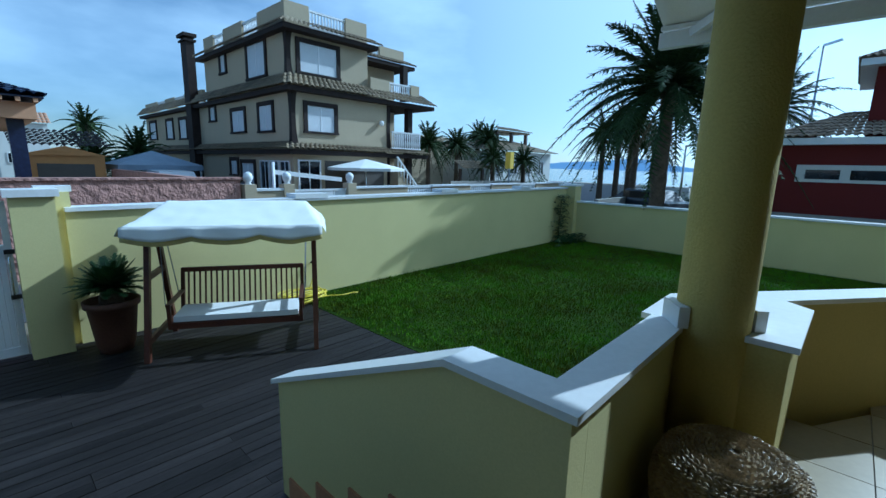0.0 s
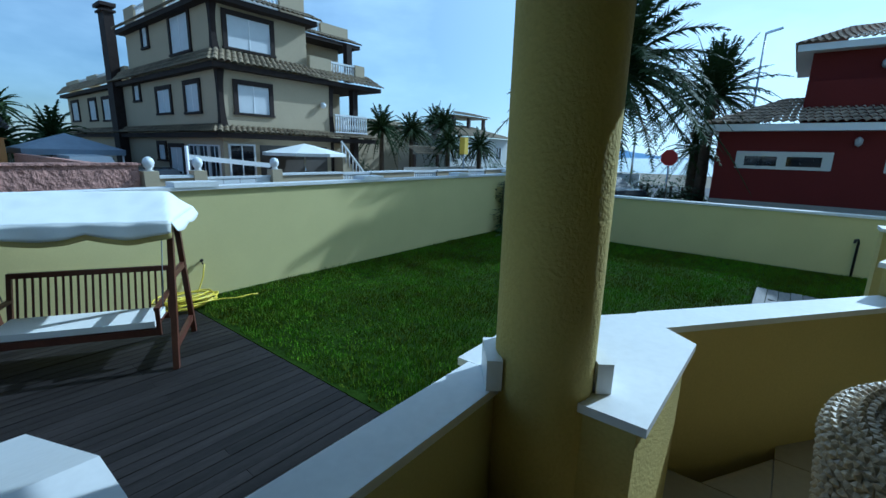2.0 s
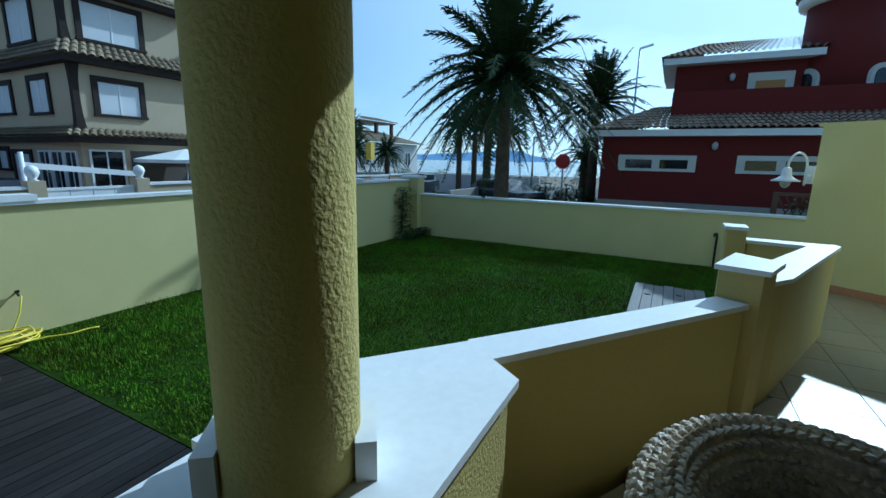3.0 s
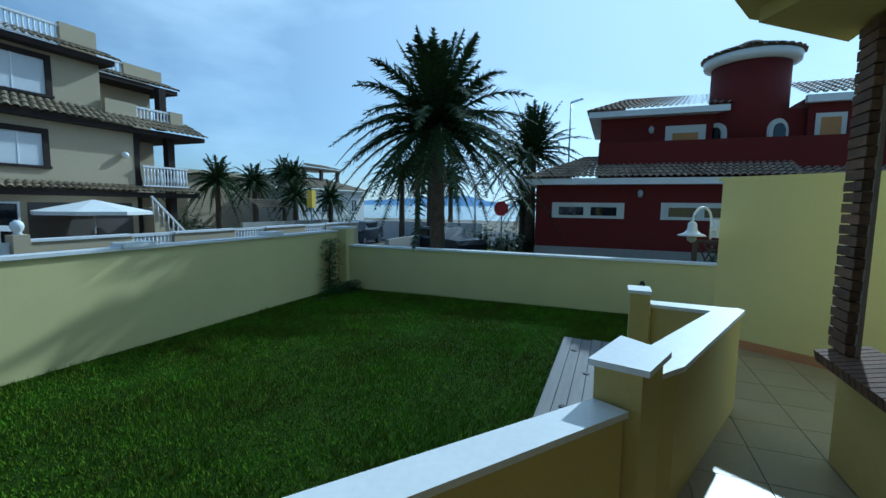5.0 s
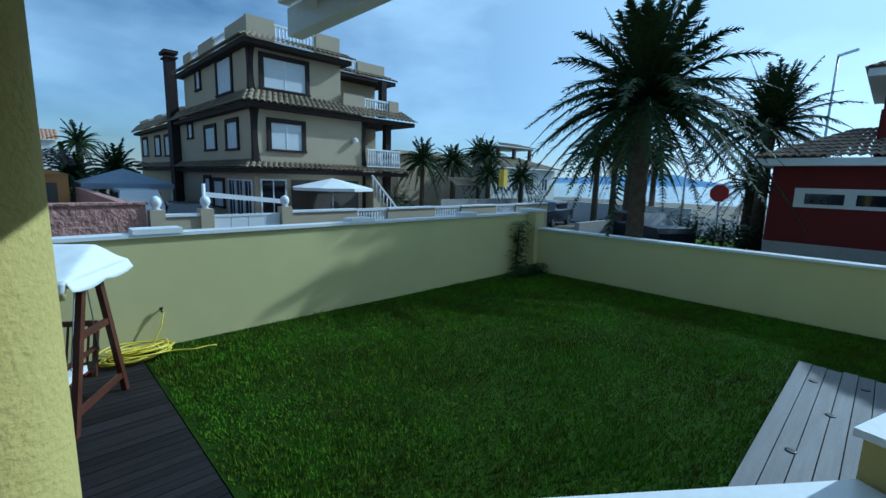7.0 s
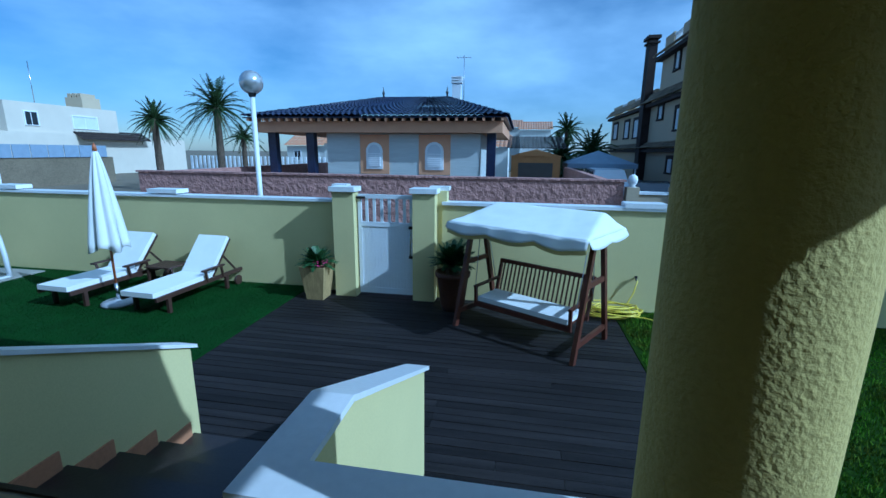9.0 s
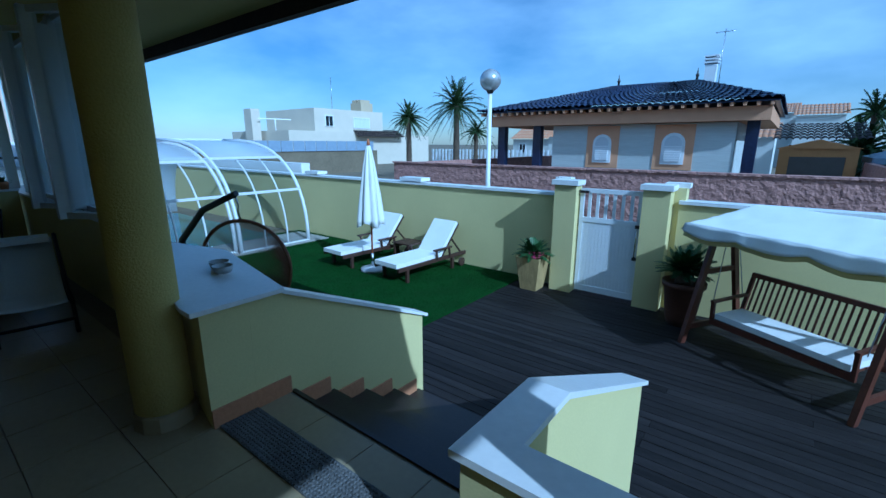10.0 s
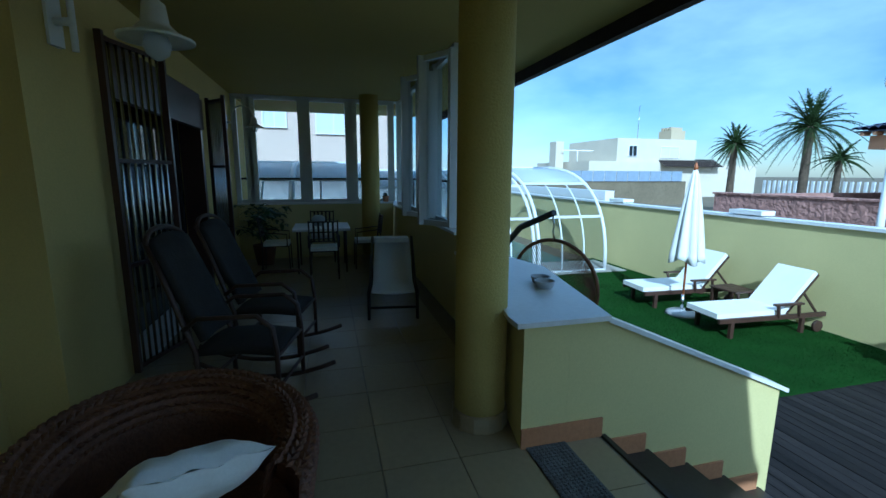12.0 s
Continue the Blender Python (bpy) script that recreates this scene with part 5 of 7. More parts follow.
bm = BM(); tiled(bm, (21.25, -3.3, 6.20), (21.25, 1.65, 6.20), (23.4, 0.2, 7.0), (23.4, -3.3, 7.0), 24, 8, 0.08); part("roof", bm, "redroof", rv, "pale barrel-tiled roof"); bm = BM(); tiled(bm, (21.25, 1.65, 6.2), (27.3, 1.65, 6.2), (26, 0.2, 7.0), (23.4, 0.2, 7.0), 26, 8, 0.08); part("roof", bm, "redroof", rv, "pale barrel-tiled roof"); bm = BM(); tiled(bm, (21.3, -14, 6.35), (21.3, -5.4, 6.35), (23.4, -5.4, 7.2), (23.4, -14, 7.2), 34, 8, 0.08); part("roof", bm, "redroof", rv, "pale barrel-tiled roof")
TX, TY = 22.4, -3.95
bm = BM(); lathe(bm, (TX, TY, 0), [(1.24, 4.0), (1.24, 7.85)], 36); part("tower", bm, "redwall", rv, "round red tower")
bm = BM(); lathe(bm, (TX, TY, 0), [(1.26, 7.66), (1.50, 7.73), (1.53, 7.95), (1.3, 8.0)], 36); part("tower_eave", bm, "white", rv, "round white eave")
bm = BM()
for k in range(30):
    a0, a1 = 2 * math.pi * k / 30, 2 * math.pi * (k + 1) / 30
    tiled(bm, (TX + 1.60 * math.cos(a0), TY + 1.60 * math.sin(a0), 7.96), (TX + 1.60 * math.cos(a1), TY + 1.60 * math.sin(a1), 7.96), (TX + 0.3 * math.cos(a1), TY + 0.3 * math.sin(a1), 8.42), (TX + 0.3 * math.cos(a0), TY + 0.3 * math.sin(a0), 8.42), 1, 6, 0.08)
lathe(bm, (TX, TY, 8.25), [(0.62, 0), (0.50, 0.20), (0.30, 0.32), (0.06, 0.36)], 14)
part("tower_roof", bm, "redroof", rv, "conical tiled tower roof")
def villa_window(y0, y1, z0, z1, x=20.0, panes=((0.1, 0.45), (0.55, 0.9)), pane="dglass", arch=False):
    bm = BM()
    box(bm, x - 0.05, y0, z0, x - 0.003, y1, z1)
    w = part("window", bm, "offwhite", rv, "white window surround", 0.01)
    for a, b in panes:
        bm = BM(); box(bm, x - 0.062, y0 + (y1 - y0) * a, z0 + (z1 - z0) * 0.18, x - 0.052, y0 + (y1 - y0) * b, z1 - (z1 - z0) * 0.28)
        o = new("pane", finish("pane", bm, pane)); o.parent = w
villa_window(0.15, 2.72, 2.06, 2.64)
villa_window(-3.5, -1.05, 2.06, 2.66)
villa_window(-2.55, -1.2, 4.6, 5.6, 21.8, ((0.18, 0.82),), "shutter")
for a in (122, 216):
    bm = BM(); m_ = Matrix.Translation((TX, TY, 4.85)) @ Matrix.Rotation(radians(a), 4, "Z")
    for r, d, mt in ((0.42, 0.05, "offwhite"), (0.26, 0.08, "dglass")):
        bm = BM(); pts = [(-r, -0.3), (r, -0.3)] + [(r * math.cos(t_), 0.35 + r * math.sin(t_)) for t_ in [math.pi * k / 10 for k in range(11)]]
        f0 = [bm.verts.new(m_ @ Vector((1.18, y, z))) for y, z in pts]; f1 = [bm.verts.new(m_ @ Vector((1.24 + d, y, z))) for y, z in pts]
        bm.faces.new(f1)
        for k in range(len(pts)):
            bm.faces.new((f0[k], f0[(k + 1) % len(pts)], f1[(k + 1) % len(pts)], f1[k]))
        part("arched_window" if mt == "offwhite" else "pane", bm, mt, rv)
for y, z, x in ((-0.35, 2.95, 20), (-0.7, 5.45, 21.8)):
    bm = BM(); lathe(bm, (x - 0.14, y, z - 0.12), [(0.03, 0), (0.09, 0.06), (0.10, 0.2), (0.03, 0.28)], 10); box(bm, x - 0.12, y - 0.03, z, x, y + 0.03, z + 0.06); part("wall_lamp", bm, "ceramic", rv, "pale wall lantern")
# dark trellis beside the villa
tr = thing("trellis", (14.3, -1.6, 0), "dark wooden trellis screen with climbing plant behind the wall", "trellis")
bm = BM(); box(bm, 14.25, -1.35, 0, 14.37, -1.25, 1.75); box(bm, 14.25, -3.4, 0, 14.37, -3.3, 1.75); box(bm, 14.27, -3.3, 1.68, 14.35, -1.35, 1.75)
for k in range(14):
    beam(bm, (14.30, -1.35 - 0.14 * k, 0.9), (14.30, -1.35 - 0.14 * k - 0.35, 1.68), 0.012, 0.03); beam(bm, (14.32, -1.35 - 0.14 * k - 0.35, 0.9), (14.32, -1.35 - 0.14 * k, 1.68), 0.012, 0.03)
part("lattice", bm, "darkwood", tr)
bm = BM(); rnd = random.Random(31)
for i in range(120):
    leaf_fan(bm, (14.2 + rnd.uniform(-0.1, 0.1), -1.5 - rnd.random() * 1.2, 1.1 + rnd.random() * 0.5), 3, 0.09, 0.03, (-0.2, 0.8), i, 0.3, 2)
part("foliage", bm, "leaf", tr)

# ---- swan-neck lamps ----
def bell_lamp(x, y, z, dx, dy, k=1.0):
    b = thing("wall_lamp", (x, y, z), "white swan-neck wall lamp with bell shade", "lamp", "bell lamps on the house")
    d = Vector((dx, dy, 0)).normalized()
    o = Vector((x, y, z))
    neck = [o + d * (0.17 - 0.17 * math.cos(a)) + Vector((0, 0, 0.10 + 0.17 * math.sin(a))) for a in [math.pi * k / 10 for k in range(11)]]
    bm = BM(); tube(bm, [o + d * 0.34 + Vector((0, 0, -0.12))] + neck[::-1], 0.014, 8); part("neck", bm, "white", b)
    bm = BM(); lathe(bm, o, [(0.02, 0.10), (0.045, 0.08), (0.055, 0.0), (0.09, -0.035), (0.15, -0.06), (0.148, -0.07), (0.085, -0.05), (0.03, -0.03)], 24); part("shade", bm, "white", b, "white metal bell shade")
    bm = BM(); lathe(bm, o + Vector((0, 0, -0.15)), [(0.012, 0), (0.045, 0.025), (0.055, 0.06), (0.045, 0.10)], 14); part("bulb", bm, "poly", b, "clear glass bulb cover")
    p0 = o + d * 0.34
    bm = BM(); tube(bm, [p0 + Vector((0, 0, 0.0)), p0 + d * 0.08], 0.018, 8); m_ = Matrix.Translation(p0 + d * 0.08) @ Matrix.Rotation(math.atan2(dy, dx), 4, "Z"); box(bm, -0.01, -0.04, -0.10, 0.02, 0.04, 0.12, m_); part("bracket", bm, "white", b)
    b.scale = (k, k, k)
bell_lamp(8.63, -0.38, 2.22, 0.72, -0.69)
bell_lamp(-1.50, -0.33, 3.31, -0.2, -0.98, 1.42)
bell_lamp(-6.3, -0.47, 3.23, 0, -1)

# ---- street lamp with globe ----
sl_ = thing("street_lamp", (-2.82, 8.6, 0), "white street lamp post with mirrored globe", "street lamp")
bm = BM(); tube(bm, [(-2.82, 8.6, -0.06), (-2.82, 8.6, 3.55)], [0.055, 0.042], 12); part("post", bm, "white", sl_)
bm = BM(); lathe(bm, (-2.82, 8.6, 3.52), [(0.05, 0), (0.08, 0.06), (0.10, 0.08)], 16); part("collar", bm, "iron", sl_)
bm = BM(); lathe(bm, (-2.82, 8.6, 3.59), [(0.08, 0)] + [(0.215 * math.sin(a), 0.19 - 0.215 * math.cos(a)) for a in [0.45 + k * (2.65) / 16 for k in range(17)]], 28); part("globe", bm, "globe", sl_, "half-mirrored glass globe")

# ---- palms ----
def palm(x, y, h, r, crown, n, seed, label, droop=0.55, lift=(-0.5, 1.45), lean=(0, 0), pairs=30, leafl=0.42, dry=8):
    p = thing("palm_tree", (x, y, 0), label, "palm", "palms round the houses")
    bm = BM()
    pts, rs = [], []
    for k in range(19):
        s = k / 18
        pts.append((x + lean[0] * s * s, y + lean[1] * s * s, -0.06 + h * s)); rs.append(r * (1.25 - 0.35 * s + (0.10 if k % 2 else 0)) * (1.12 if k >= 16 else 1))
    tube(bm, pts, rs, 12); part("trunk", bm, "trunk", p, "ringed palm trunk")
    top = (x + lean[0], y + lean[1], h - 0.1)
    bm = BM(); pinnate(bm, top, n, crown, lift, seed, droop, pairs, leafl * crown / 3.0, (0.034 if pairs > 20 else 0.075) * crown / 3.0, 0.9, 0.9); part("crown", bm, "frond", p, "feathery green fronds")
    if dry:
        bm = BM(); pinnate(bm, (top[0], top[1], top[2] - 0.15), dry, crown * 0.72, (-1.2, -0.6), seed + 50, 0.35, 16, leafl * 0.8 * crown / 3.0, 0.022, 0.5, 0.9); part("dry_fronds", bm, "dryfrond", p, "hanging dry fronds")
PB = "date palm with full feathery crown and hanging dry fronds"
palm(17.0, 6.28, 5.2, 0.22, 4.1, 96, 1, PB, 0.54, (-0.28, 1.45), dry=5, pairs=46)
palm(24.5, 4.35, 5.1, 0.20, 3.3, 70, 2, "bushy palm beside the red villa", 0.55, (-0.3, 1.5), dry=5, pairs=34)
palm(25.5, 4.9, 2.8, 0.2, 2.2, 36, 14, "short bushy palm beside the red villa", 0.6, (-0.3, 1.4), dry=4)
for i, (x, y, h, c) in enumerate(((26.5, 27.5, 4.1, 2.3), (29.5, 27.0, 4.1, 2.2), (34, 27, 4.8, 2.2), (29.5, 23.0, 3.0, 1.9), (32.5, 22.0, 2.9, 1.9), (35, 29, 5.3, 2.0), (22, 30, 4.0, 2.0))):
    palm(x, y, h, 0.17, c * 1.15, 46, 20 + i, "distant palm beside the seaside road", 0.6, (-0.5, 1.4), pairs=16, dry=4)
for i, (x, y, h) in enumerate(((27.5, 13.0, 4.6), (29.0, 12.6, 5.4), (30.5, 12.4, 5.0), (26.5, 10.6, 5.0), (31.5, 11.2, 4.4))):
    palm(x, y, h, 0.15, 2.0, 40, 40 + i, "slender palm near the sea", 0.7, (-0.7, 1.3), pairs=16, dry=6)
palm(-17.0, 26.7, 5.2, 0.2, 2.9, 50, 60, "tall feathery palm behind the pink garden wall", 0.5, (-0.4, 1.4), pairs=22, dry=6)
palm(-19.8, 24.7, 4.4, 0.18, 1.6, 50, 61, "rounded palm before the pale far building", 0.4, (-0.8, 1.4), pairs=16, dry=4)
palm(-15.9, 27.6, 3.4, 0.15, 1.5, 26, 62, "small palm behind the fence", 0.5, (-0.2, 1.3), pairs=16, dry=3)
palm(6.2, 42.0, 4.6, 0.2, 2.2, 30, 63, "distant palm near the apartment house", 0.5, (-0.5, 1.4), pairs=16, dry=4)
palm(6.8, 31.0, 2.6, 0.2, 2.4, 40, 64, "low bushy palm near the apartment house", 0.6, (-0.3, 1.4), pairs=18, dry=0)
palm(5.0, 33.0, 2.2, 0.25, 2.6, 44, 65, "low bushy palm near the apartment house", 0.6, (-0.3, 1.4), pairs=18, dry=0)

# ---- shrubs ----
def shrub(x, y, w, d, h, n, seed, label, leafsize=0.16):
    s = thing("shrub", (x, y, 0), label, "shrub", "shrubs outside")
    bm = BM(); rnd = random.Random(seed)
    for i in range(n):
        a, q = rnd.uniform(0, 6.28), rnd.random() ** 0.5
        z = h * (1 - q * q * 0.7) * rnd.uniform(0.25, 1.0) * (0.85 + 0.3 * noise.noise((math.cos(a) * 2 + seed, math.sin(a) * 2, q)))
        leaf_fan(bm, (x + w * q * math.cos(a), y + d * q * math.sin(a), z), 4, leafsize, leafsize * 0.28, (-0.3, 1.0), seed * 1000 + i, 0.3, 2)
    part("foliage", bm, "leaf", s)
    bm = BM(); tube(bm, [(x, y, -0.06), (x, y, h * 0.6)], 0.06, 6); part("stem", bm, "trunk", s)
DG = "dark green garden shrub"
shrub(23.5, 6.6, 1.2, 1.6, 1.9, 380, 1, DG); shrub(23.8, 9.0, 1.2, 1.4, 2.1, 360, 2, DG)
shrub(25.5, 5.2, 1.0, 1.2, 1.6, 300, 3, DG); shrub(31, 19.5, 1.4, 1.4, 2.2, 300, 4, DG, 0.2); shrub(33, 17.5, 1.2, 1.2, 2.0, 260, 5, DG, 0.2)
shrub(24.5, 28.5, 1.6, 1.4, 2.4, 300, 6, DG, 0.2); shrub(5.6, 30.0, 1.8, 1.8, 2.6, 380, 7, DG, 0.2)
shrub(-9.6, 14.0, 0.5, 0.5, 2.0, 160, 8, DG); shrub(29.5, 24.5, 1.5, 1.5, 1.9, 260, 9, DG, 0.2)

for k in range(6):
    shrub(24.2 + 0.5 * (k % 2), 4.6 + 0.95 * k, 0.8, 0.7, 1.5 + 0.2 * (k % 3), 170, 30 + k, "clipped dark green hedge shrub")

# ---- far villa and other far buildings ----
fv = thing("seaside_villa", (38, 30, 0), "pale seaside villa with shallow tiled roof and roof terrace", "house")
bm = BM(); box(bm, 33, 26, -0.06, 44, 36, 3.8); part("wall", bm, "offwhite", fv)
bm = BM(); tiled(bm, (32.4, 25.4, 3.8), (44.5, 25.4, 3.8), (42, 30, 5.1), (35, 30, 5.1), 40, 5); tiled(bm, (32.4, 36, 3.8), (32.4, 25.4, 3.8), (35, 30, 5.1), (35, 31, 5.1), 30, 5); part("roof", bm, "rooftile", fv)
bm = BM(); box(bm, 37.5, 28.5, 5.9, 43.5, 32, 6.05); tiled(bm, (37.3, 28.3, 6.05), (43.7, 28.3, 6.05), (42, 30, 6.5), (39, 30, 6.5), 20, 3); part("terrace_roof", bm, "rooftile", fv)
for x in (37.8, 40.4, 43.2):
    bm = BM(); box(bm, x - 0.15, 28.7, 4.3, x + 0.15, 29.0, 5.9); part("pillar", bm, "darkwood", fv)
for x in (34.2, 36.5, 39, 41.5):
    framed_window(fv, "y", 26, x, 1.7, x + 1.0, 2.9, "white", "dglass", 0.1)
bm = BM(); box(bm, 26, 30, -0.06, 31, 38, 4.6); box(bm, 25.7, 29.7, 4.6, 31.3, 38.3, 4.9); solo("far_house", bm, "beige", "plain beige house beyond the palms", "house")
bm = BM(); box(bm, 30.6, 8.6, -0.06, 30.75, 19.0, 1.30); struct("wall_seaside", bm, "white", "long white wall beside the seaside road")
bm = BM(); box(bm, 24.0, 22.6, -0.06, 34, 22.8, 1.2); struct("wall_road", bm, "paving", "grey stone wall along the road")
bm = BM(); box(bm, 19.0, 9.3, -0.06, 24, 9.5, 1.0); struct("wall_lot", bm, "paving", "low grey boundary wall")
st_ = thing("street_stand", (28, 24, 0), "small timber shelter with tiled roof by the road", "shelter")
for x in (26.6, 29.4):
    bm = BM(); box(bm, x - 0.1, 23.9, -0.06, x + 0.1, 24.1, 2.1); part("post", bm, "darkwood", st_)
bm = BM(); tiled(bm, (26.2, 23.2, 2.1), (29.8, 23.2, 2.1), (29.6, 24.6, 2.7), (26.4, 24.6, 2.7), 14, 4); part("roof", bm, "rooftile", st_)
for x, y, h, nm in ((27.8, 20.2, 3.4, "yellow"),):
    s = thing("road_sign", (x, y, 0), "tall yellow and blue sign on a post", "sign")
    bm = BM(); tube(bm, [(x, y, -0.06), (x, y, h)], 0.06, 8); part("post", bm, "tarp", s)
    bm = BM(); box(bm, x - 0.22, y - 0.22, h - 1.2, x + 0.22, y + 0.22, h); part("panel", bm, "yellow", s)
s = thing("stop_sign", (23.0, 5.45, 0), "red octagonal sign on a post", "sign")
bm = BM(); tube(bm, [(23.0, 5.45, -0.06), (23.0, 5.45, 2.2)], 0.04, 8); part("post", bm, "steel", s)
bm = BM(); m_ = Matrix.Translation((22.93, 5.45, 2.35)) @ Matrix.Rotation(radians(90), 4, "Y"); pts = [m_ @ Vector((0.36 * math.cos(a), 0.36 * math.sin(a), 0)) for a in [math.pi / 8 + k * math.pi / 4 for k in range(8)]]
f0 = [bm.verts.new(p_) for p_ in pts]; f1 = [bm.verts.new(p_ + Vector((-0.03, 0, 0))) for p_ in pts]; bm.faces.new(f0); bm.faces.new(f1)
for k in range(8):
    bm.faces.new((f0[k], f0[(k + 1) % 8], f1[(k + 1) % 8], f1[k]))
part("plate", bm, "redsign", s, "red plate")
for x, y, h in ((34.5, 3.6, 9.6), (29.9, 8.9, 3.8)):
    s = thing("road_lamp", (x, y, 0), "tall grey road lamp with short arm", "street lamp", "road lamps")
    bm = BM(); tube(bm, [(x, y, -0.06), (x, y, h)], [0.09, 0.05], 8); part("post", bm, "steel", s)
    bm = BM(); beam(bm, (x, y, h), (x - 0.2, y - 0.8, h + 0.15), 0.18, 0.10); part("head", bm, "steel", s)
fb = thing("flat_roofed_building", (-42, 38, 0), "pale flat-roofed building with roof terrace far beyond the pool", "building")
bm = BM(); box(bm, -52, 28, -0.06, -40, 44, 3.9); part("wall", bm, "sand", fb)
bm = BM(); box(bm, -50, 31.5, 3.9, -40.2, 42, 6.4); part("upper_wall", bm, "sand", fb)
bm = BM(); box(bm, -46, 26.5, -0.06, -44.5, 27.5, 6.2); part("pylon", bm, "sand", fb)
bm = BM(); box(bm, -52, 44, -0.06, -40, 51, 3.6); part("wing", bm, "sand", fb)
bm = BM(); box(bm, -44, 40, 6.4, -42, 42, 7.6)
for k in range(3):
    box(bm, -43.9 + 0.6 * k, 40.2, 7.6, -43.5 + 0.6 * k, 41.8, 8.0)
part("chimney", bm, "beige", fb)
bm = BM(); tube(bm, [(-44, 37, 6.4), (-44, 37, 10.5)], 0.04, 5); part("aerial", bm, "steel", fb)
bm = BM(); beam(bm, (-44, 27, 5.2), (-44, 31, 5.2), 0.1, 0.1); tube(bm, [(-44, 29, 3.9), (-44, 29, 5.2)], 0.06, 6); part("terrace_rail", bm, "white", fb)
framed_window(fb, "x", -40.2, 33.0, 4.5, 34.0, 5.6, "white", "dglass", 0.1, 1); framed_window(fb, "x", -40.2, 37.2, 4.4, 39.6, 5.5, "white", "blind", 0.1, 1)
bm = BM(); tiled(bm, (-39, 37, 3.3), (-39, 45, 3.3), (-40.5, 45, 4.2), (-40.5, 37, 4.2), 20, 4); part("canopy_roof", bm, "dstone", fb)
bm = BM(); box(bm, -30, 9.5, -0.06, -29.8, 31, 1.9); w = struct("wall_far_west", bm, "dirtm", "grey-brown boundary wall beyond the pool")
for k in range(15):
    bm = BM(); box(bm, -29.75, 14 + k * 1.1, 1.9, -29.7, 15.04 + k * 1.1, 2.75); part("panel", bm, "tarp", w, "grey screen panel")
bm = BM(); box(bm, -24, 8.6, -0.06, -9.5, 8.9, 1.95); struct("wall_white_west", bm, "white", "white wall beyond the pool enclosure")
bm = BM(); box(bm, -22, 30, -0.06, -8, 30.1, 1.2); w = struct("fence_white", bm, "white", "long white picket fence by far gardens", category="fence")
for k in range(40):
    bm = BM(); box(bm, -22 + 0.35 * k, 30, 1.2, -21.85 + 0.35 * k, 30.1, 2.1); part("picket", bm, "white", w)
for i, (x0, y0, w_, h) in enumerate(((-16, 40, 5, 3.2), (-9.5, 42, 4, 3.4), (-4, 44, 5, 3.0), (-22, 44, 5, 3.0), (2, 62, 4, 5.5), (-1, 66, 3, 6.0))):
    b = thing("town_house", (x0, y0, 0), "distant white house with red tiled roof", "house", "distant white houses")
    bm = BM(); box(bm, x0, y0, -0.06, x0 + w_, y0 + 5, h); part("wall", bm, "offwhite", b)
    bm = BM(); tiled(bm, (x0 - 0.3, y0 - 0.3, h), (x0 + w_ + 0.3, y0 - 0.3, h), (x0 + w_ + 0.3, y0 + 2.5, h + 1.2), (x0 - 0.3, y0 + 2.5, h + 1.2), 14, 4); part("roof", bm, "skirt", b)
    for k in range(2):
        framed_window(b, "y", y0, x0 + 0.8 + 2 * k, 1.6, x0 + 1.5 + 2 * k, 2.5, "white", "dglass", 0.06)
wb = thing("west_block", (-20, 0, 0), "pale apartment block with shuttered windows beyond the porch windows", "building")
bm = BM(); box(bm, -24, -8, -0.06, -17, 3.4, 5.6); part("wall", bm, "rose", wb)
bm = BM(); box(bm, -24.2, -8.2, 5.6, -16.8, 3.6, 5.75); part("roof_edge", bm, "shutter", wb, "ochre roof edge")
framed_window(wb, "x", -17, -1.6, 4.2, -0.8, 4.9, "white", "blind", 0.06, 1); framed_window(wb, "x", -17, 0.4, 4.0, 1.7, 5.0, "white", "blind", 0.06, 1)

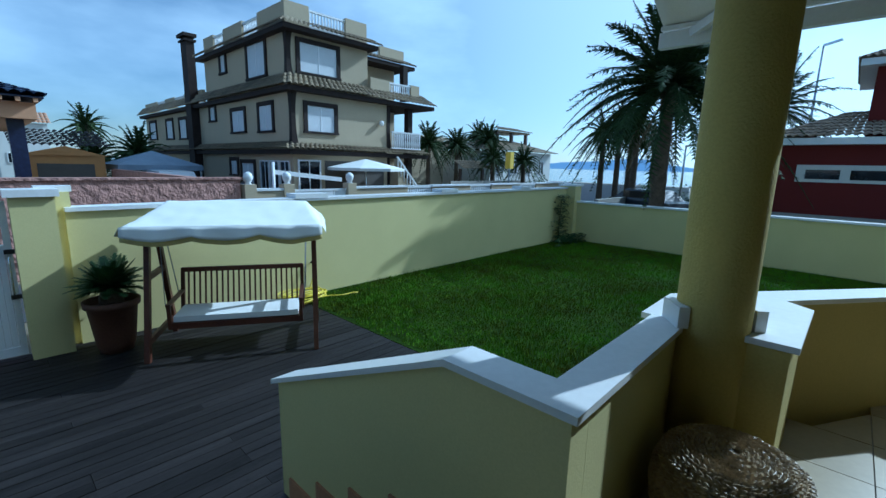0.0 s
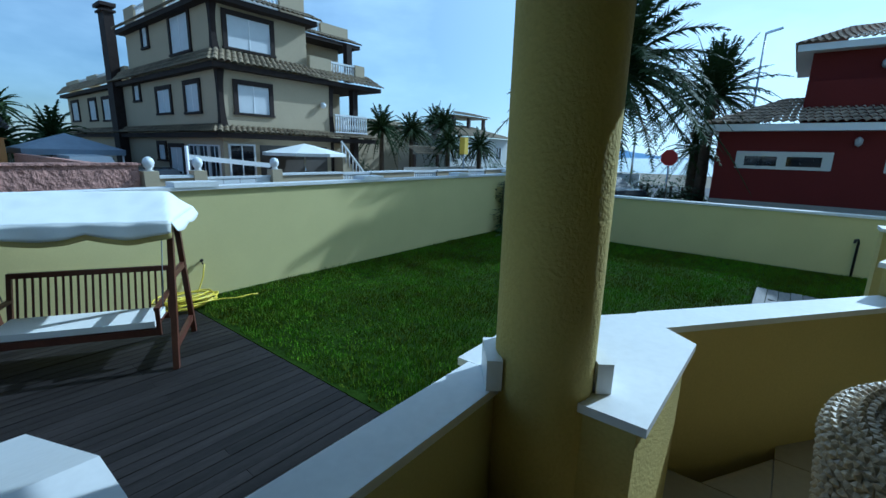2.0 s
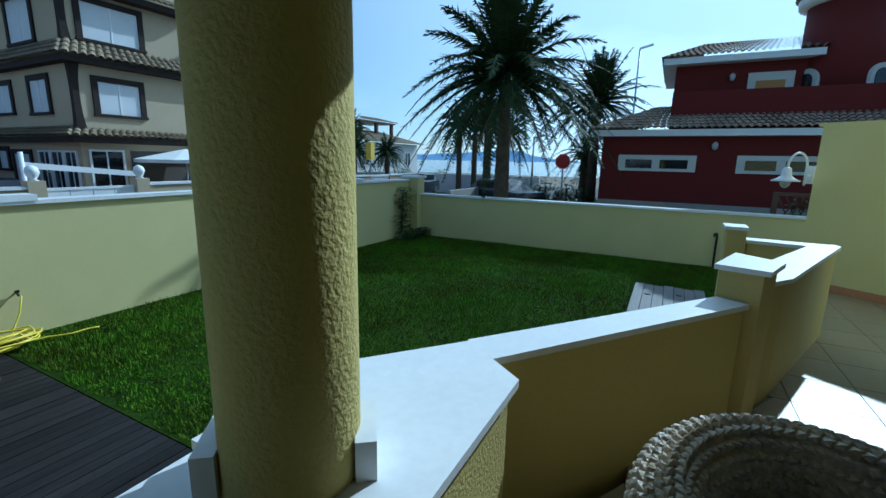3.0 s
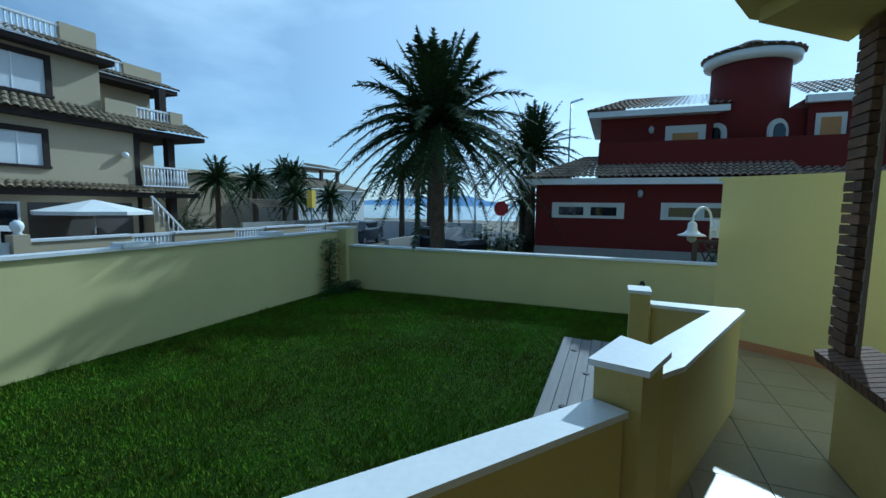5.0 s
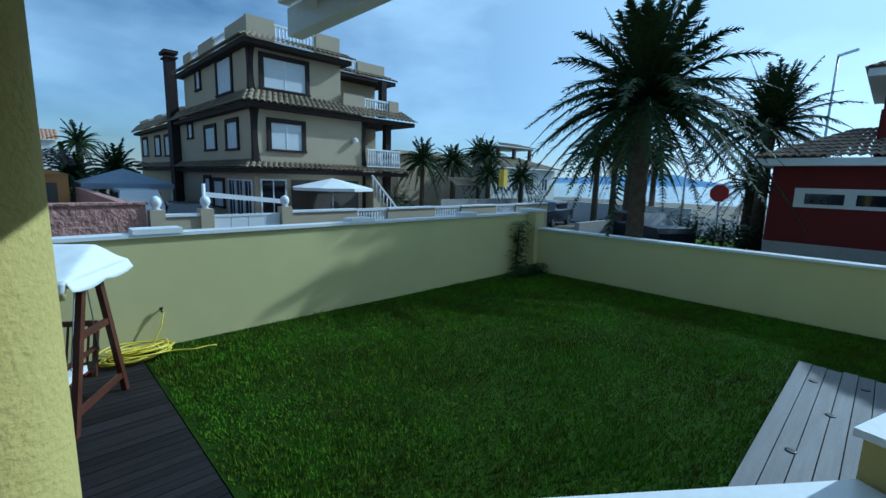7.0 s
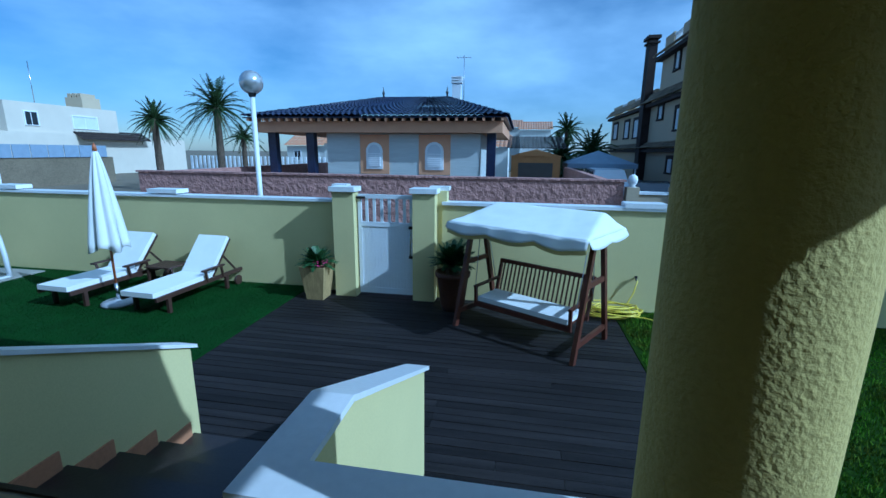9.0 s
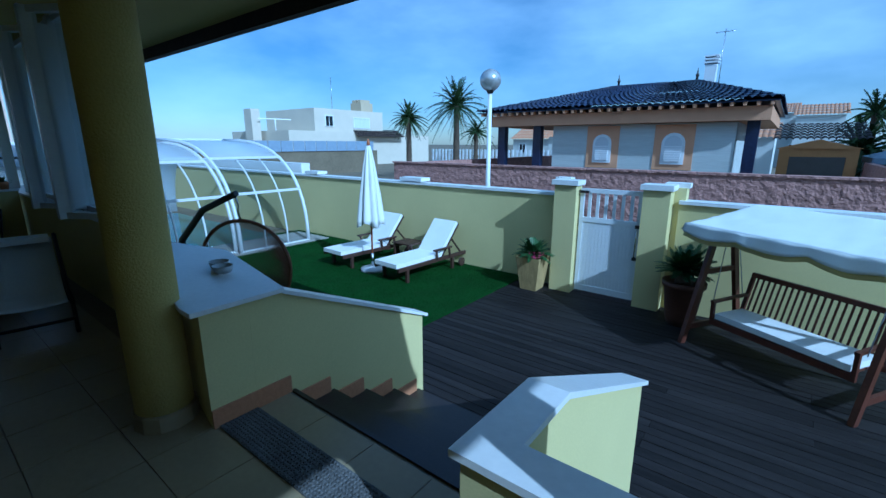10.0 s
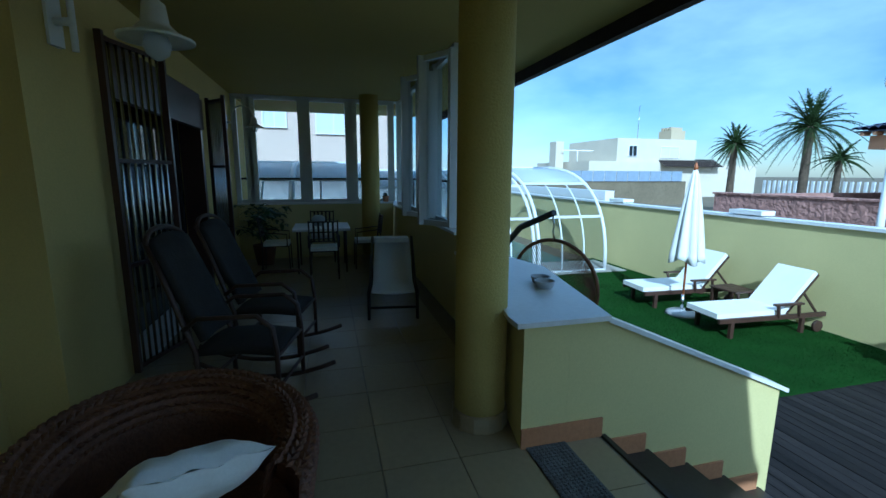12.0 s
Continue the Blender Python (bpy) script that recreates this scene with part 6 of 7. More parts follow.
# ---- parked cars ----
def car(x, y, turn, paint, label, van=False):
    c = thing("car", (0, 0, 0), label, "car", "parked cars")
    L, W = 2.1, 0.85
    hts = [(-L, 0.35, 0.75), (-L + 0.15, 0.3, 0.95), (-L * 0.55, 0.3, 1.0), (-L * 0.25, 0.3, 1.45), (L * 0.45, 0.3, 1.47), (L * 0.8, 0.3, 1.0), (L - 0.05, 0.32, 0.95), (L, 0.38, 0.7)]
    if van:
        hts = [(-L, 0.35, 0.9), (-L + 0.15, 0.3, 1.0), (-L * 0.62, 0.3, 1.15), (-L * 0.38, 0.3, 1.80), (L * 0.9, 0.3, 1.85), (L, 0.35, 1.1)]
    bm = BM(); prev = None
    for i, (xx, zl, zh) in enumerate(hts):
        k = 0.82 if zh > 1.2 else 1.0
        ring = [bm.verts.new(p_) for p_ in ((xx, -W, zl), (xx, W, zl), (xx, W, min(zh, 0.95)), (xx, W * k, zh), (xx, -W * k, zh), (xx, -W, min(zh, 0.95)))]
        if prev:
            for a in range(6):
                bm.faces.new((prev[a], prev[(a + 1) % 6], ring[(a + 1) % 6], ring[a]))
        else:
            bm.faces.new(ring)
        prev = ring
    bm.faces.new(prev)
    part("body", bm, paint, c, "", 0.03)
    zc = 1.72 if van else 1.38
    for sy in (-1, 1):
        bm = BM(); box(bm, -L * 0.3, sy * W * 0.93 - 0.03, 1.0, L * 0.5, sy * W * 0.93 + 0.03, zc); part("side_window", bm, "dglass", c)
        for xx in (-L * 0.62, L * 0.62):
            bm = BM(); tube(bm, [(xx, sy * (W - 0.18), 0.31), (xx, sy * (W + 0.02), 0.31)], 0.31, 18); wq = part("wheel", bm, "rubber", c)
            bm = BM(); tube(bm, [(xx, sy * (W + 0.005), 0.31), (xx, sy * (W + 0.03), 0.31)], 0.19, 14); part("rim", bm, "steel", wq)
    c.matrix_basis = pose(x, y, -0.045, 0, 0, turn)
car(6.6, 24.5, 90, "carwhite", "white van parked beside the apartment house", True)
car(7.6, 20.0, 80, "carpaint", "dark car parked beside the apartment house")
car(26.5, 15.5, 10, "carpaint", "dark car parked by the seaside road")
car(22.5, 8.2, 60, "carpaint", "dark car parked behind the palm")
tp = thing("canopy_tent", (6.6, 27.5, 0), "blue-grey canopy tent beside the apartment house", "tent")
bm = BM()
c = bm.verts.new((6.6, 27.5, 2.7)); rr = [bm.verts.new(p_) for p_ in ((4.8, 25.7, 2.0), (8.4, 25.7, 2.0), (8.4, 29.3, 2.0), (4.8, 29.3, 2.0))]; lo = [bm.verts.new(v.co + Vector((0, 0, -0.25))) for v in rr]
for k in range(4):
    bm.faces.new((c, rr[k], rr[(k + 1) % 4])); bm.faces.new((rr[k], lo[k], lo[(k + 1) % 4], rr[(k + 1) % 4]))
part("roof", bm, "tarp", tp)
for x, y in ((4.9, 25.8), (8.3, 25.8), (8.3, 29.2), (4.9, 29.2)):
    bm = BM(); tube(bm, [(x, y, -0.06), (x, y, 2.0)], 0.04, 6); part("pole", bm, "white", tp)

# ---- porch windows ----
def casement(name, p, q, z0, z1, label, group="porch windows"):
    """White window between plan points p and q: frame, sash and pane."""
    w = thing(name, (*p, z0), label, "window", group, "structure")
    P, Q = Vector((*p, 0)), Vector((*q, 0))
    d = (Q - P).normalized()
    bm = BM()
    for a in (P, Q):
        beam(bm, a + Vector((0, 0, z0)), a + Vector((0, 0, z1)), 0.09, 0.12)
    for z in (z0 + 0.03, z1 - 0.03):
        beam(bm, P + d * 0.03 + Vector((0, 0, z)), Q - d * 0.03 + Vector((0, 0, z)), 0.06, 0.06)
    part("window_frame", bm, "alum", w)
    bm = BM(); n = Vector((-d.y, d.x, 0)) * 0.003
    vs = [P + d * 0.03 + Vector((0, 0, z0 + 0.06)), Q - d * 0.03 + Vector((0, 0, z0 + 0.06)), Q - d * 0.03 + Vector((0, 0, z1 - 0.06)), P + d * 0.03 + Vector((0, 0, z1 - 0.06))]
    a = [bm.verts.new(v + n) for v in vs]; b = [bm.verts.new(v - n) for v in vs]
    bm.faces.new(a); bm.faces.new(b[::-1])
    for k in range(4):
        bm.faces.new((a[k], b[k], b[(k + 1) % 4], a[(k + 1) % 4]))
    o = part("pane", bm, "glass", w); o.visible_shadow = False
    return w
WL = "white framed porch window with clear pane"
for a, b in ((-0.93, -0.70), (-0.62, 0.24), (0.34, 1.10), (1.20, 1.92)):
    casement("window_far", (-7.1, a), (-7.1, b), 1.865, CEIL - 0.005, WL)
for k in range(4):
    casement("window_side", (-7.0 + k * 1.0, 2.08), (-6.06 + k * 1.0, 2.08), 1.805, CEIL - 0.005, WL)
casement("window_open", (-3.98, 1.99), (-4.40, 1.74), 1.83, 3.70, "white porch casement window standing open inwards")
casement("window_open", (-2.88, 1.99), (-3.28, 1.74), 1.83, 3.70, "white porch casement window standing open inwards")
bm = BM(); box(bm, -7.25, -0.95, 3.785, -7.0, 2.2, CEIL); struct("trim_head", bm, "alum", "white window head trim", category="trim")

# ---- barred terrace door ----
dr = thing("door_terrace", (-3.4, -1.0, FLOOR), "dark open terrace door with brown folding security grilles", "door", kind="structure")
bm = BM()
for x in (-2.30, -4.92):
    box(bm, x - 0.05, -1.20, FLOOR, x + 0.05, -0.94, 3.44)
box(bm, -4.87, -1.20, 3.36, -2.35, -0.94, 3.44)
part("frame", bm, "brown", dr, "brown door frame", 0.004)
bm = BM(); box(bm, -4.87, -1.24, FLOOR + 0.02, -2.35, -1.21, 3.36); part("glass_pane", bm, "dglass", dr, "dark glass")
bm = BM(); box(bm, -4.90, -0.97, 2.98, -2.32, -0.90, 3.36); part("shutter_box", bm, "brown", dr, "brown shutter box", 0.01)
bm = BM(); box(bm, -4.87, -1.2, FLOOR, -2.35, -0.88, FLOOR + 0.03); part("threshold", bm, "marble", dr, "pale threshold")
def grille(px, py, qx, qy):
    P, Q = Vector((px, py, 0)), Vector((qx, qy, 0))
    bm = BM()
    for a in (P, Q):
        beam(bm, a + Vector((0, 0, FLOOR + 0.04)), a + Vector((0, 0, 3.40)), 0.045, 0.045)
    for z in (FLOOR + 0.08, 1.70, 2.50, 3.35):
        beam(bm, P + Vector((0, 0, z)), Q + Vector((0, 0, z)), 0.03, 0.03)
    g_ = part("grille", bm, "brown", dr, "folding metal security grille")
    for k in range(1, 9):
        c = P.lerp(Q, k / 9)
        bm = BM(); tube(bm, [c + Vector((0, 0, FLOOR + 0.08)), c + Vector((0, 0, 3.35))], 0.011, 6)
        o = new("bar", finish("bar", bm, "steel")); o.parent = g_
grille(-2.06, -0.86, -2.66, -0.66)
grille(-4.98, -0.86, -4.66, -0.60)

# ---- brick-framed window ----
bw = thing("window_brick", (5.4, -0.93, 1.55), "house window framed in brown bricks with sloping brick sill", "window", kind="structure")
bm = BM(); box(bm, 4.60, -1.20, 1.56, 6.25, -1.17, 3.05); part("glass_pane", bm, "dglass", bw)
bm = BM(); box(bm, 4.55, -0.928, 1.60, 4.78, -0.905, 3.62); box(bm, 6.05, -0.928, 1.60, 6.29, -0.905, 3.62); part("mortar", bm, "mortar", bw)
bme = finish("brick", (lambda b_: (box(b_, -0.11, -0.02, -0.028, 0.11, 0.055, 0.028), b_)[1])(BM()), "brick", 0.006)
for k in range(30):
    for x in (4.665, 6.17):
        o = new("brick", bme); o.parent = bw; o.location = Vector((x + 0.012 * (k % 2), -0.91, 1.63 + k * 0.066)) - ORIGIN[bw.name]
bms = finish("brick", (lambda b_: (box(b_, -0.028, -0.13, -0.05, 0.028, 0.16, 0.02), b_)[1])(BM()), "brick", 0.006)
for k in range(27):
    o = new("brick", bms); o.parent = bw; o.location = Vector((4.50 + k * 0.066, -0.93, 1.58)) - ORIGIN[bw.name]; o.rotation_euler = (radians(-12), 0, 0)

# ---- wicker tub chairs ----
def tub_chair(x, y, turn, r, rim, material, label, cush, cl, pil=None):
    c = thing("wicker_chair", (0, 0, 0), label, "chair", "wicker chairs on the porch")
    # woven shell: coils of short leaf-shaped strands following a horseshoe
    H = rim - FLOOR
    verts, faces = [], []
    rnd = random.Random(int(x * 100) + 7)
    def shell(a, s):
        back = 0.5 + 0.5 * math.cos(a)
        h = H * (0.86 + 0.14 * back)
        if s < 0.62:
            q = s / 0.62
            rad, z = r * (0.86 + 0.16 * q), 0.05 + (h - 0.05) * q
        else:
            q = (s - 0.62) / 0.38
            t_ = math.pi * q
            rad, z = r * 1.02 - 0.075 + 0.075 * math.cos(t_), h + 0.07 * math.sin(t_) - 0.22 * max(0, q - 0.6)
        return Vector((rad * math.cos(a), rad * math.sin(a), z))
    A0 = 2.35
    bm = BM(); sheet(bm, lambda u, v: shell(-A0 + 2 * A0 * u, v) * 0.985, 36, 14, 0.0); part("shell", bm, material, c, "woven shell")
    rows, cols = 30, 58
    for j in range(rows):
        for i in range(cols):
            a = -A0 + 2 * A0 * (i + 0.5 * (j % 2)) / cols
            s = (j + 0.5) / rows
            p = shell(a, s); pa = (shell(a + 0.02, s) - shell(a - 0.02, s)).normalized(); ps = (shell(a, min(1, s + 0.02)) - shell(a, max(0, s - 0.02))).normalized()
            nn = pa.cross(ps).normalized()
            la = A0 / cols * r * 1.25; ls = 0.5 * (H * 1.25) / rows * 0.95
            tw = 0.35 if j % 2 else -0.35
            u_ = (pa + ps * tw).normalized(); v_ = (ps - pa * tw).normalized()
            k0 = len(verts)
            verts += [p - u_ * la, p - v_ * ls, p + u_ * la, p + v_ * ls, p + nn * 0.012 - u_ * la * 0.35, p + nn * 0.012 + u_ * la * 0.35]
            faces += [(k0, k0 + 1, k0 + 4), (k0 + 1, k0 + 5, k0 + 4), (k0 + 1, k0 + 2, k0 + 5), (k0 + 2, k0 + 3, k0 + 5), (k0 + 3, k0 + 4, k0 + 5), (k0 + 3, k0, k0 + 4)]
    me = bpy.data.meshes.new("weave"); me.from_pydata([tuple(v) for v in verts], [], faces); me.materials.append(M[material])
    o = part("weave", me, material, c); o["kind"] = "stuff"
    bm = BM(); lathe(bm, (0, 0, 0), [(r * 0.84, 0.10), (r * 0.84, 0.26), (r * 0.80, 0.28)], 28); part("seat", bm, material, c)
    
    pil = pil or (0, 0, 0.46, 5)
    bm = BM()
    R = Matrix.Translation(pil[:3]) @ Matrix.Rotation(radians(pil[3]), 4, "Y") @ Matrix.Rotation(radians(20), 4, "Z")
    def pillow(u, v, sg):
        x_, y_ = 2 * u - 1, 2 * v - 1
        t_ = (1 - x_ ** 4) * (1 - y_ ** 4)
        return R @ Vector((0.22 * x_ * (0.88 + 0.14 * y_ * y_), 0.22 * y_ * (0.88 + 0.14 * x_ * x_), sg * 0.085 * max(0, t_) ** 0.6 + 0.014 * noise.noise((x_ * 3, y_ * 3, sg)) + 0.006 * noise.noise((x_ * 9, y_ * 4, sg + 5))))
    sheet(bm, lambda u, v: pillow(u, v, 1), 26, 26); sheet(bm, lambda u, v: pillow(u, v, -1), 26, 26)
    part("pillow", bm, cush, c, cl)
    for a in (0.8, 2.3, 3.9, 5.5):
        bm = BM(); tube(bm, [(r * 0.75 * math.cos(a), r * 0.75 * math.sin(a), 0), (r * 0.75 * math.cos(a), r * 0.75 * math.sin(a), 0.12)], 0.025, 8); part("foot", bm, "darkwood", c)
    c.matrix_basis = pose(x, y, FLOOR, 0, 0, turn)
    return c
def pouf(x, y, r, h, label):
    p = thing("wicker_pouf", (0, 0, 0), label, "pouf")
    prof = [(r * 0.80, 0.02), (r * 0.93, h * 0.22), (r, h * 0.48), (r * 0.98, h * 0.70), (r * 0.88, h * 0.88), (r * 0.66, h * 0.97), (r * 0.35, h), (0.02, h)]
    bm = BM(); lathe(bm, (0, 0, 0), [(a * 0.985, b * 0.985) for a, b in prof], 40); part("core", bm, "wicker", p)
    def at(s_):
        q = min(len(prof) - 1.001, s_ * (len(prof) - 1)); k_ = int(q); f_ = q - k_
        return Vector((prof[k_][0] * (1 - f_) + prof[k_ + 1][0] * f_, 0, prof[k_][1] * (1 - f_) + prof[k_ + 1][1] * f_))
    verts, faces = [], []
    rnd = random.Random(17)
    for j in range(34):
        s_ = (j + 0.5) / 34
        c, t_ = at(s_), (at(min(1, s_ + 0.02)) - at(max(0, s_ - 0.02))).normalized()
        n_c = max(8, int(2 * math.pi * c.x / 0.028))
        for i in range(n_c):
            a = 2 * math.pi * (i + 0.5 * (j % 2) + rnd.uniform(-0.1, 0.1)) / n_c
            R = Matrix.Rotation(a, 3, "Z")
            o, v_, u_ = R @ c, R @ t_, R @ Vector((0, 1, 0))
            nn = u_.cross(v_).normalized()
            tw = 0.3 if j % 2 else -0.3
            u_, v_ = (u_ + v_ * tw).normalized(), (v_ - u_ * tw).normalized()
            la, ls = 0.019, 0.0095
            k0 = len(verts); hh = rnd.uniform(0.008, 0.013)
            verts += [o - u_ * la, o - v_ * ls, o + u_ * la, o + v_ * ls, o + nn * hh - u_ * la * 0.35, o + nn * hh + u_ * la * 0.35]
            faces += [(k0, k0 + 1, k0 + 4), (k0 + 1, k0 + 5, k0 + 4), (k0 + 1, k0 + 2, k0 + 5), (k0 + 2, k0 + 3, k0 + 5), (k0 + 3, k0 + 4, k0 + 5), (k0 + 3, k0, k0 + 4)]
    me = bpy.data.meshes.new("weave"); me.from_pydata([tuple(v) for v in verts], [], faces); me.materials.append(M["wicker"])
    o = part("weave", me, "wicker", p); o["kind"] = "stuff"
    p.matrix_basis = pose(x, y, FLOOR, 0, 0, 0)
pouf(2.215, 1.37, 0.285, 0.42, "round pale woven wicker pouf beside the column")
tub_chair(3.02, 0.40, 35, 0.44, 1.56, "wicker", "pale braided wicker tub chair with grey cushion", "greyfab", "grey cushion", (0.05, 0.12, 0.69, 60))
tub_chair(0.10, 0.06, 200, 0.50, 1.46, "redwicker", "large brown rattan tub chair with white pillow", "cushion", "white pillow", (-0.16, -0.02, 0.60, 38))

# ---- bentwood rocking chairs ----
def rocker():
    c = thing("rocking_chair", (0, 0, 0), "dark bentwood rocking chair with plaid cushions facing the garden", "rocking chair", "rocking chairs by the door")
    for sx in (-0.26, 0.26):
        bm = BM(); tube(bm, [(sx, -0.55 + 1.1 * k / 10, 0.03 + 0.12 * (2 * k / 10 - 1) ** 2) for k in range(11)], 0.018, 6); part("rocker", bm, "darkwood", c)
        bm = BM(); tube(bm, [(sx, 0.30, 0.06), (sx, 0.30, 0.45), (sx, 0.28, 0.62), (sx, 0.18, 0.70), (sx, -0.20, 0.68), (sx, -0.30, 0.60)], 0.017, 6); part("arm", bm, "darkwood", c)
        bm = BM(); tube(bm, [(sx * 0.95, -0.22, 0.06), (sx * 0.95, -0.24, 0.45), (sx * 0.9, -0.38, 0.85), (sx * 0.8, -0.52, 1.18)], 0.018, 6); part("back_post", bm, "darkwood", c)
    bm = BM(); tube(bm, [(0.21 * math.cos(a), -0.50 - 0.04 * math.sin(a), 1.15 + 0.10 * math.sin(a)) for a in [math.pi * k / 10 for k in range(11)]], 0.018, 6); part("top_rail", bm, "darkwood", c)
    for z, y in ((0.20, 0.30), (0.20, -0.22), (0.42, 0.30)):
        bm = BM(); tube(bm, [(-0.26, y, z), (0.26, y, z)], 0.013, 6); part("stretcher", bm, "darkwood", c)
    bm = BM(); sheet(bm, lambda u, v: Vector((-0.22 + 0.44 * u, 0.30 - 0.54 * v, 0.45 + 0.02 * math.sin(3 * v) + 0.02 * math.sin(math.pi * u))), 8, 8, 0.05); part("seat_cushion", bm, "darkfab", c, "dark plaid seat cushion")
    bm = BM(); sheet(bm, lambda u, v: Vector((-0.21 + 0.42 * u, -0.22 - 0.30 * v - 0.02 * math.sin(math.pi * u), 0.50 + 0.70 * v - 0.05 * (2 * u - 1) ** 2 * v)), 8, 8, 0.05); part("back_cushion", bm, "darkfab", c, "dark plaid back cushion")
    return c
r0 = rocker(); r0.matrix_basis = pose(-1.50, 0.06, FLOOR, 0, 0, -14)
copy_thing(r0, pose(-2.35, 0.14, FLOOR, 0, 0, -14))

# ---- folding lounger on the porch ----
fl = thing("folding_lounger", (0, 0, 0), "dark-framed folding lounger with pale sling on the porch", "lounger")
bm = BM(); sheet(bm, lambda u, v: Vector((-0.24 + 0.48 * u, 1.35 * v, 0.32 + (0.62 * max(0, v - 0.35)) - 0.02 * math.sin(math.pi * u))), 6, 14, 0.012); part("sling", bm, "blind", fl, "pale fabric sling")
for sx in (-0.27, 0.27):
    bm = BM(); tube(bm, [(sx, -0.02, 0.30), (sx, 0.47, 0.31), (sx, 1.38, 0.74)], 0.02, 6); part("rail", bm, "iron", fl)
    bm = BM(); tube(bm, [(sx, 0.0, 0.0), (sx, 0.05, 0.30)], 0.018, 6); part("leg", bm, "iron", fl)
    bm = BM(); tube(bm, [(sx, 1.15, 0.0), (sx, 0.85, 0.50)], 0.018, 6); part("leg", bm, "iron", fl)
bm = BM(); tube(bm, [(-0.27, 0.0, 0.14), (0.27, 0.0, 0.14)], 0.016, 6); part("stretcher", bm, "iron", fl)
bm = BM(); box(bm, -0.22, 1.12, 0.70, 0.22, 1.33, 0.76); part("head_pillow", bm, "cushion", fl, "white head pillow", 0.02)
fl.matrix_basis = pose(-2.95, 1.32, FLOOR, 0, 0, 82)

# ---- dining set by the far windows ----
tb = thing("dining_table", (-5.9, 0.55, FLOOR), "small square iron dining table with tiled top", "table")
bm = BM(); box(bm, -6.35, 0.10, FLOOR + 0.70, -5.45, 1.00, FLOOR + 0.74); part("tabletop", bm, "marble", tb, "pale tiled top", 0.008)
for x in (-6.28, -5.52):
    for y in (0.17, 0.93):
        bm = BM(); tube(bm, [(x, y, FLOOR), (x, y, FLOOR + 0.70)], 0.016, 6); part("leg", bm, "iron", tb)
def iron_chair():
    c = thing("dining_chair", (0, 0, 0), "black iron dining chair with white seat cushion", "chair", "chairs round the porch table")
    for x in (-0.21, 0.21):
        bm = BM(); tube(bm, [(x, 0.21, 0), (x, 0.20, 0.44)], 0.012, 6); part("leg", bm, "iron", c)
        bm = BM(); tube(bm, [(x, -0.22, 0), (x, -0.20, 0.44), (x, -0.26, 0.92)], 0.012, 6); part("back_post", bm, "iron", c)
        bm = BM(); tube(bm, [(x * 1.15, 0.18, 0.44), (x * 1.15, 0.18, 0.64), (x * 1.1, -0.21, 0.68)], 0.010, 6); part("arm", bm, "iron", c)
    for z in (0.60, 0.74, 0.90):
        bm = BM(); tube(bm, [(-0.21, -0.20 - 0.06 * (z - 0.44) / 0.48, z), (0.21, -0.20 - 0.06 * (z - 0.44) / 0.48, z)], 0.011, 6); part("rail", bm, "iron", c)
    for k in range(5):
        x = -0.14 + 0.07 * k
        bm = BM(); beam(bm, (x, -0.22, 0.60), (x, -0.255, 0.90), 0.03, 0.006); part("splat", bm, "iron", c)
    bm = BM(); box(bm, -0.21, -0.20, 0.43, 0.21, 0.21, 0.445); part("seat", bm, "iron", c)
    bm = BM(); box(bm, -0.20, -0.19, 0.446, 0.20, 0.20, 0.50); part("cushion", bm, "cushion", c, "white seat cushion", 0.018)
    return c
c0 = iron_chair(); c0.matrix_basis = pose(-5.25, 0.58, FLOOR, 0, 0, 90)
for x, y, a in ((-5.9, -0.18, 0), (-5.9, 1.30, 180), (-6.62, 0.55, -90)):
    copy_thing(c0, pose(x, y, FLOOR, 0, 0, a))
b = thing("glass_jar", (-5.9, 0.5, FLOOR + 0.74), "round glass jar on the dining table", "jar")
bm = BM(); lathe(bm, (-5.9, 0.5, FLOOR + 0.74), [(0.06, 0), (0.11, 0.06), (0.11, 0.13), (0.06, 0.18), (0.055, 0.18)], 18); part("body", bm, "poly", b)
p = thing("potted_plant", (-6.5, -0.45, FLOOR), "leafy green potted plant in the porch corner", "plant")
bm = BM(); lathe(bm, (-6.5, -0.45, FLOOR), [(0.14, 0), (0.20, 0.36), (0.18, 0.36), (0.16, 0.30)], 18); part("pot", bm, "potdark", p)
bm = BM()
for i in range(70):
    rr_ = random.Random(i + 900)
    leaf_fan(bm, (-6.5 + rr_.gauss(0, 0.22), -0.45 + rr_.gauss(0, 0.2), FLOOR + 0.45 + rr_.random() * 0.6), 4, 0.17, 0.035, (-0.2, 0.9), i, 0.5, 3)
part("foliage", bm, "leaf", p)
for i, y in enumerate((1.62, 1.80)):
    p = thing("small_pot", (-7.0, y, 1.86), "small flower pot on the window sill", "plant", "pots on the sill")
    bm = BM(); lathe(bm, (-7.08, y, 1.862), [(0.05, 0), (0.07, 0.11), (0.06, 0.11), (0.055, 0.09)], 14); part("pot", bm, "skirt", p)
    bm = BM(); leaf_fan(bm, (-7.08, y, 1.96), 14, 0.16, 0.02, (0.3, 1.3), 70 + i, 0.4, 3); part("foliage", bm, "leaf", p)
# ---- doormat inset ----
dm = thing("doormat", (0.5, 1.85, FLOOR), "long grey bumpy doormat at the top of the steps", "mat")
bm = BM(); box(bm, -0.50, 1.73, FLOOR + 0.001, 1.38, 1.99, FLOOR + 0.010); part("pad", bm, "matgrey", dm, "", 0.003)
verts, faces = [], []
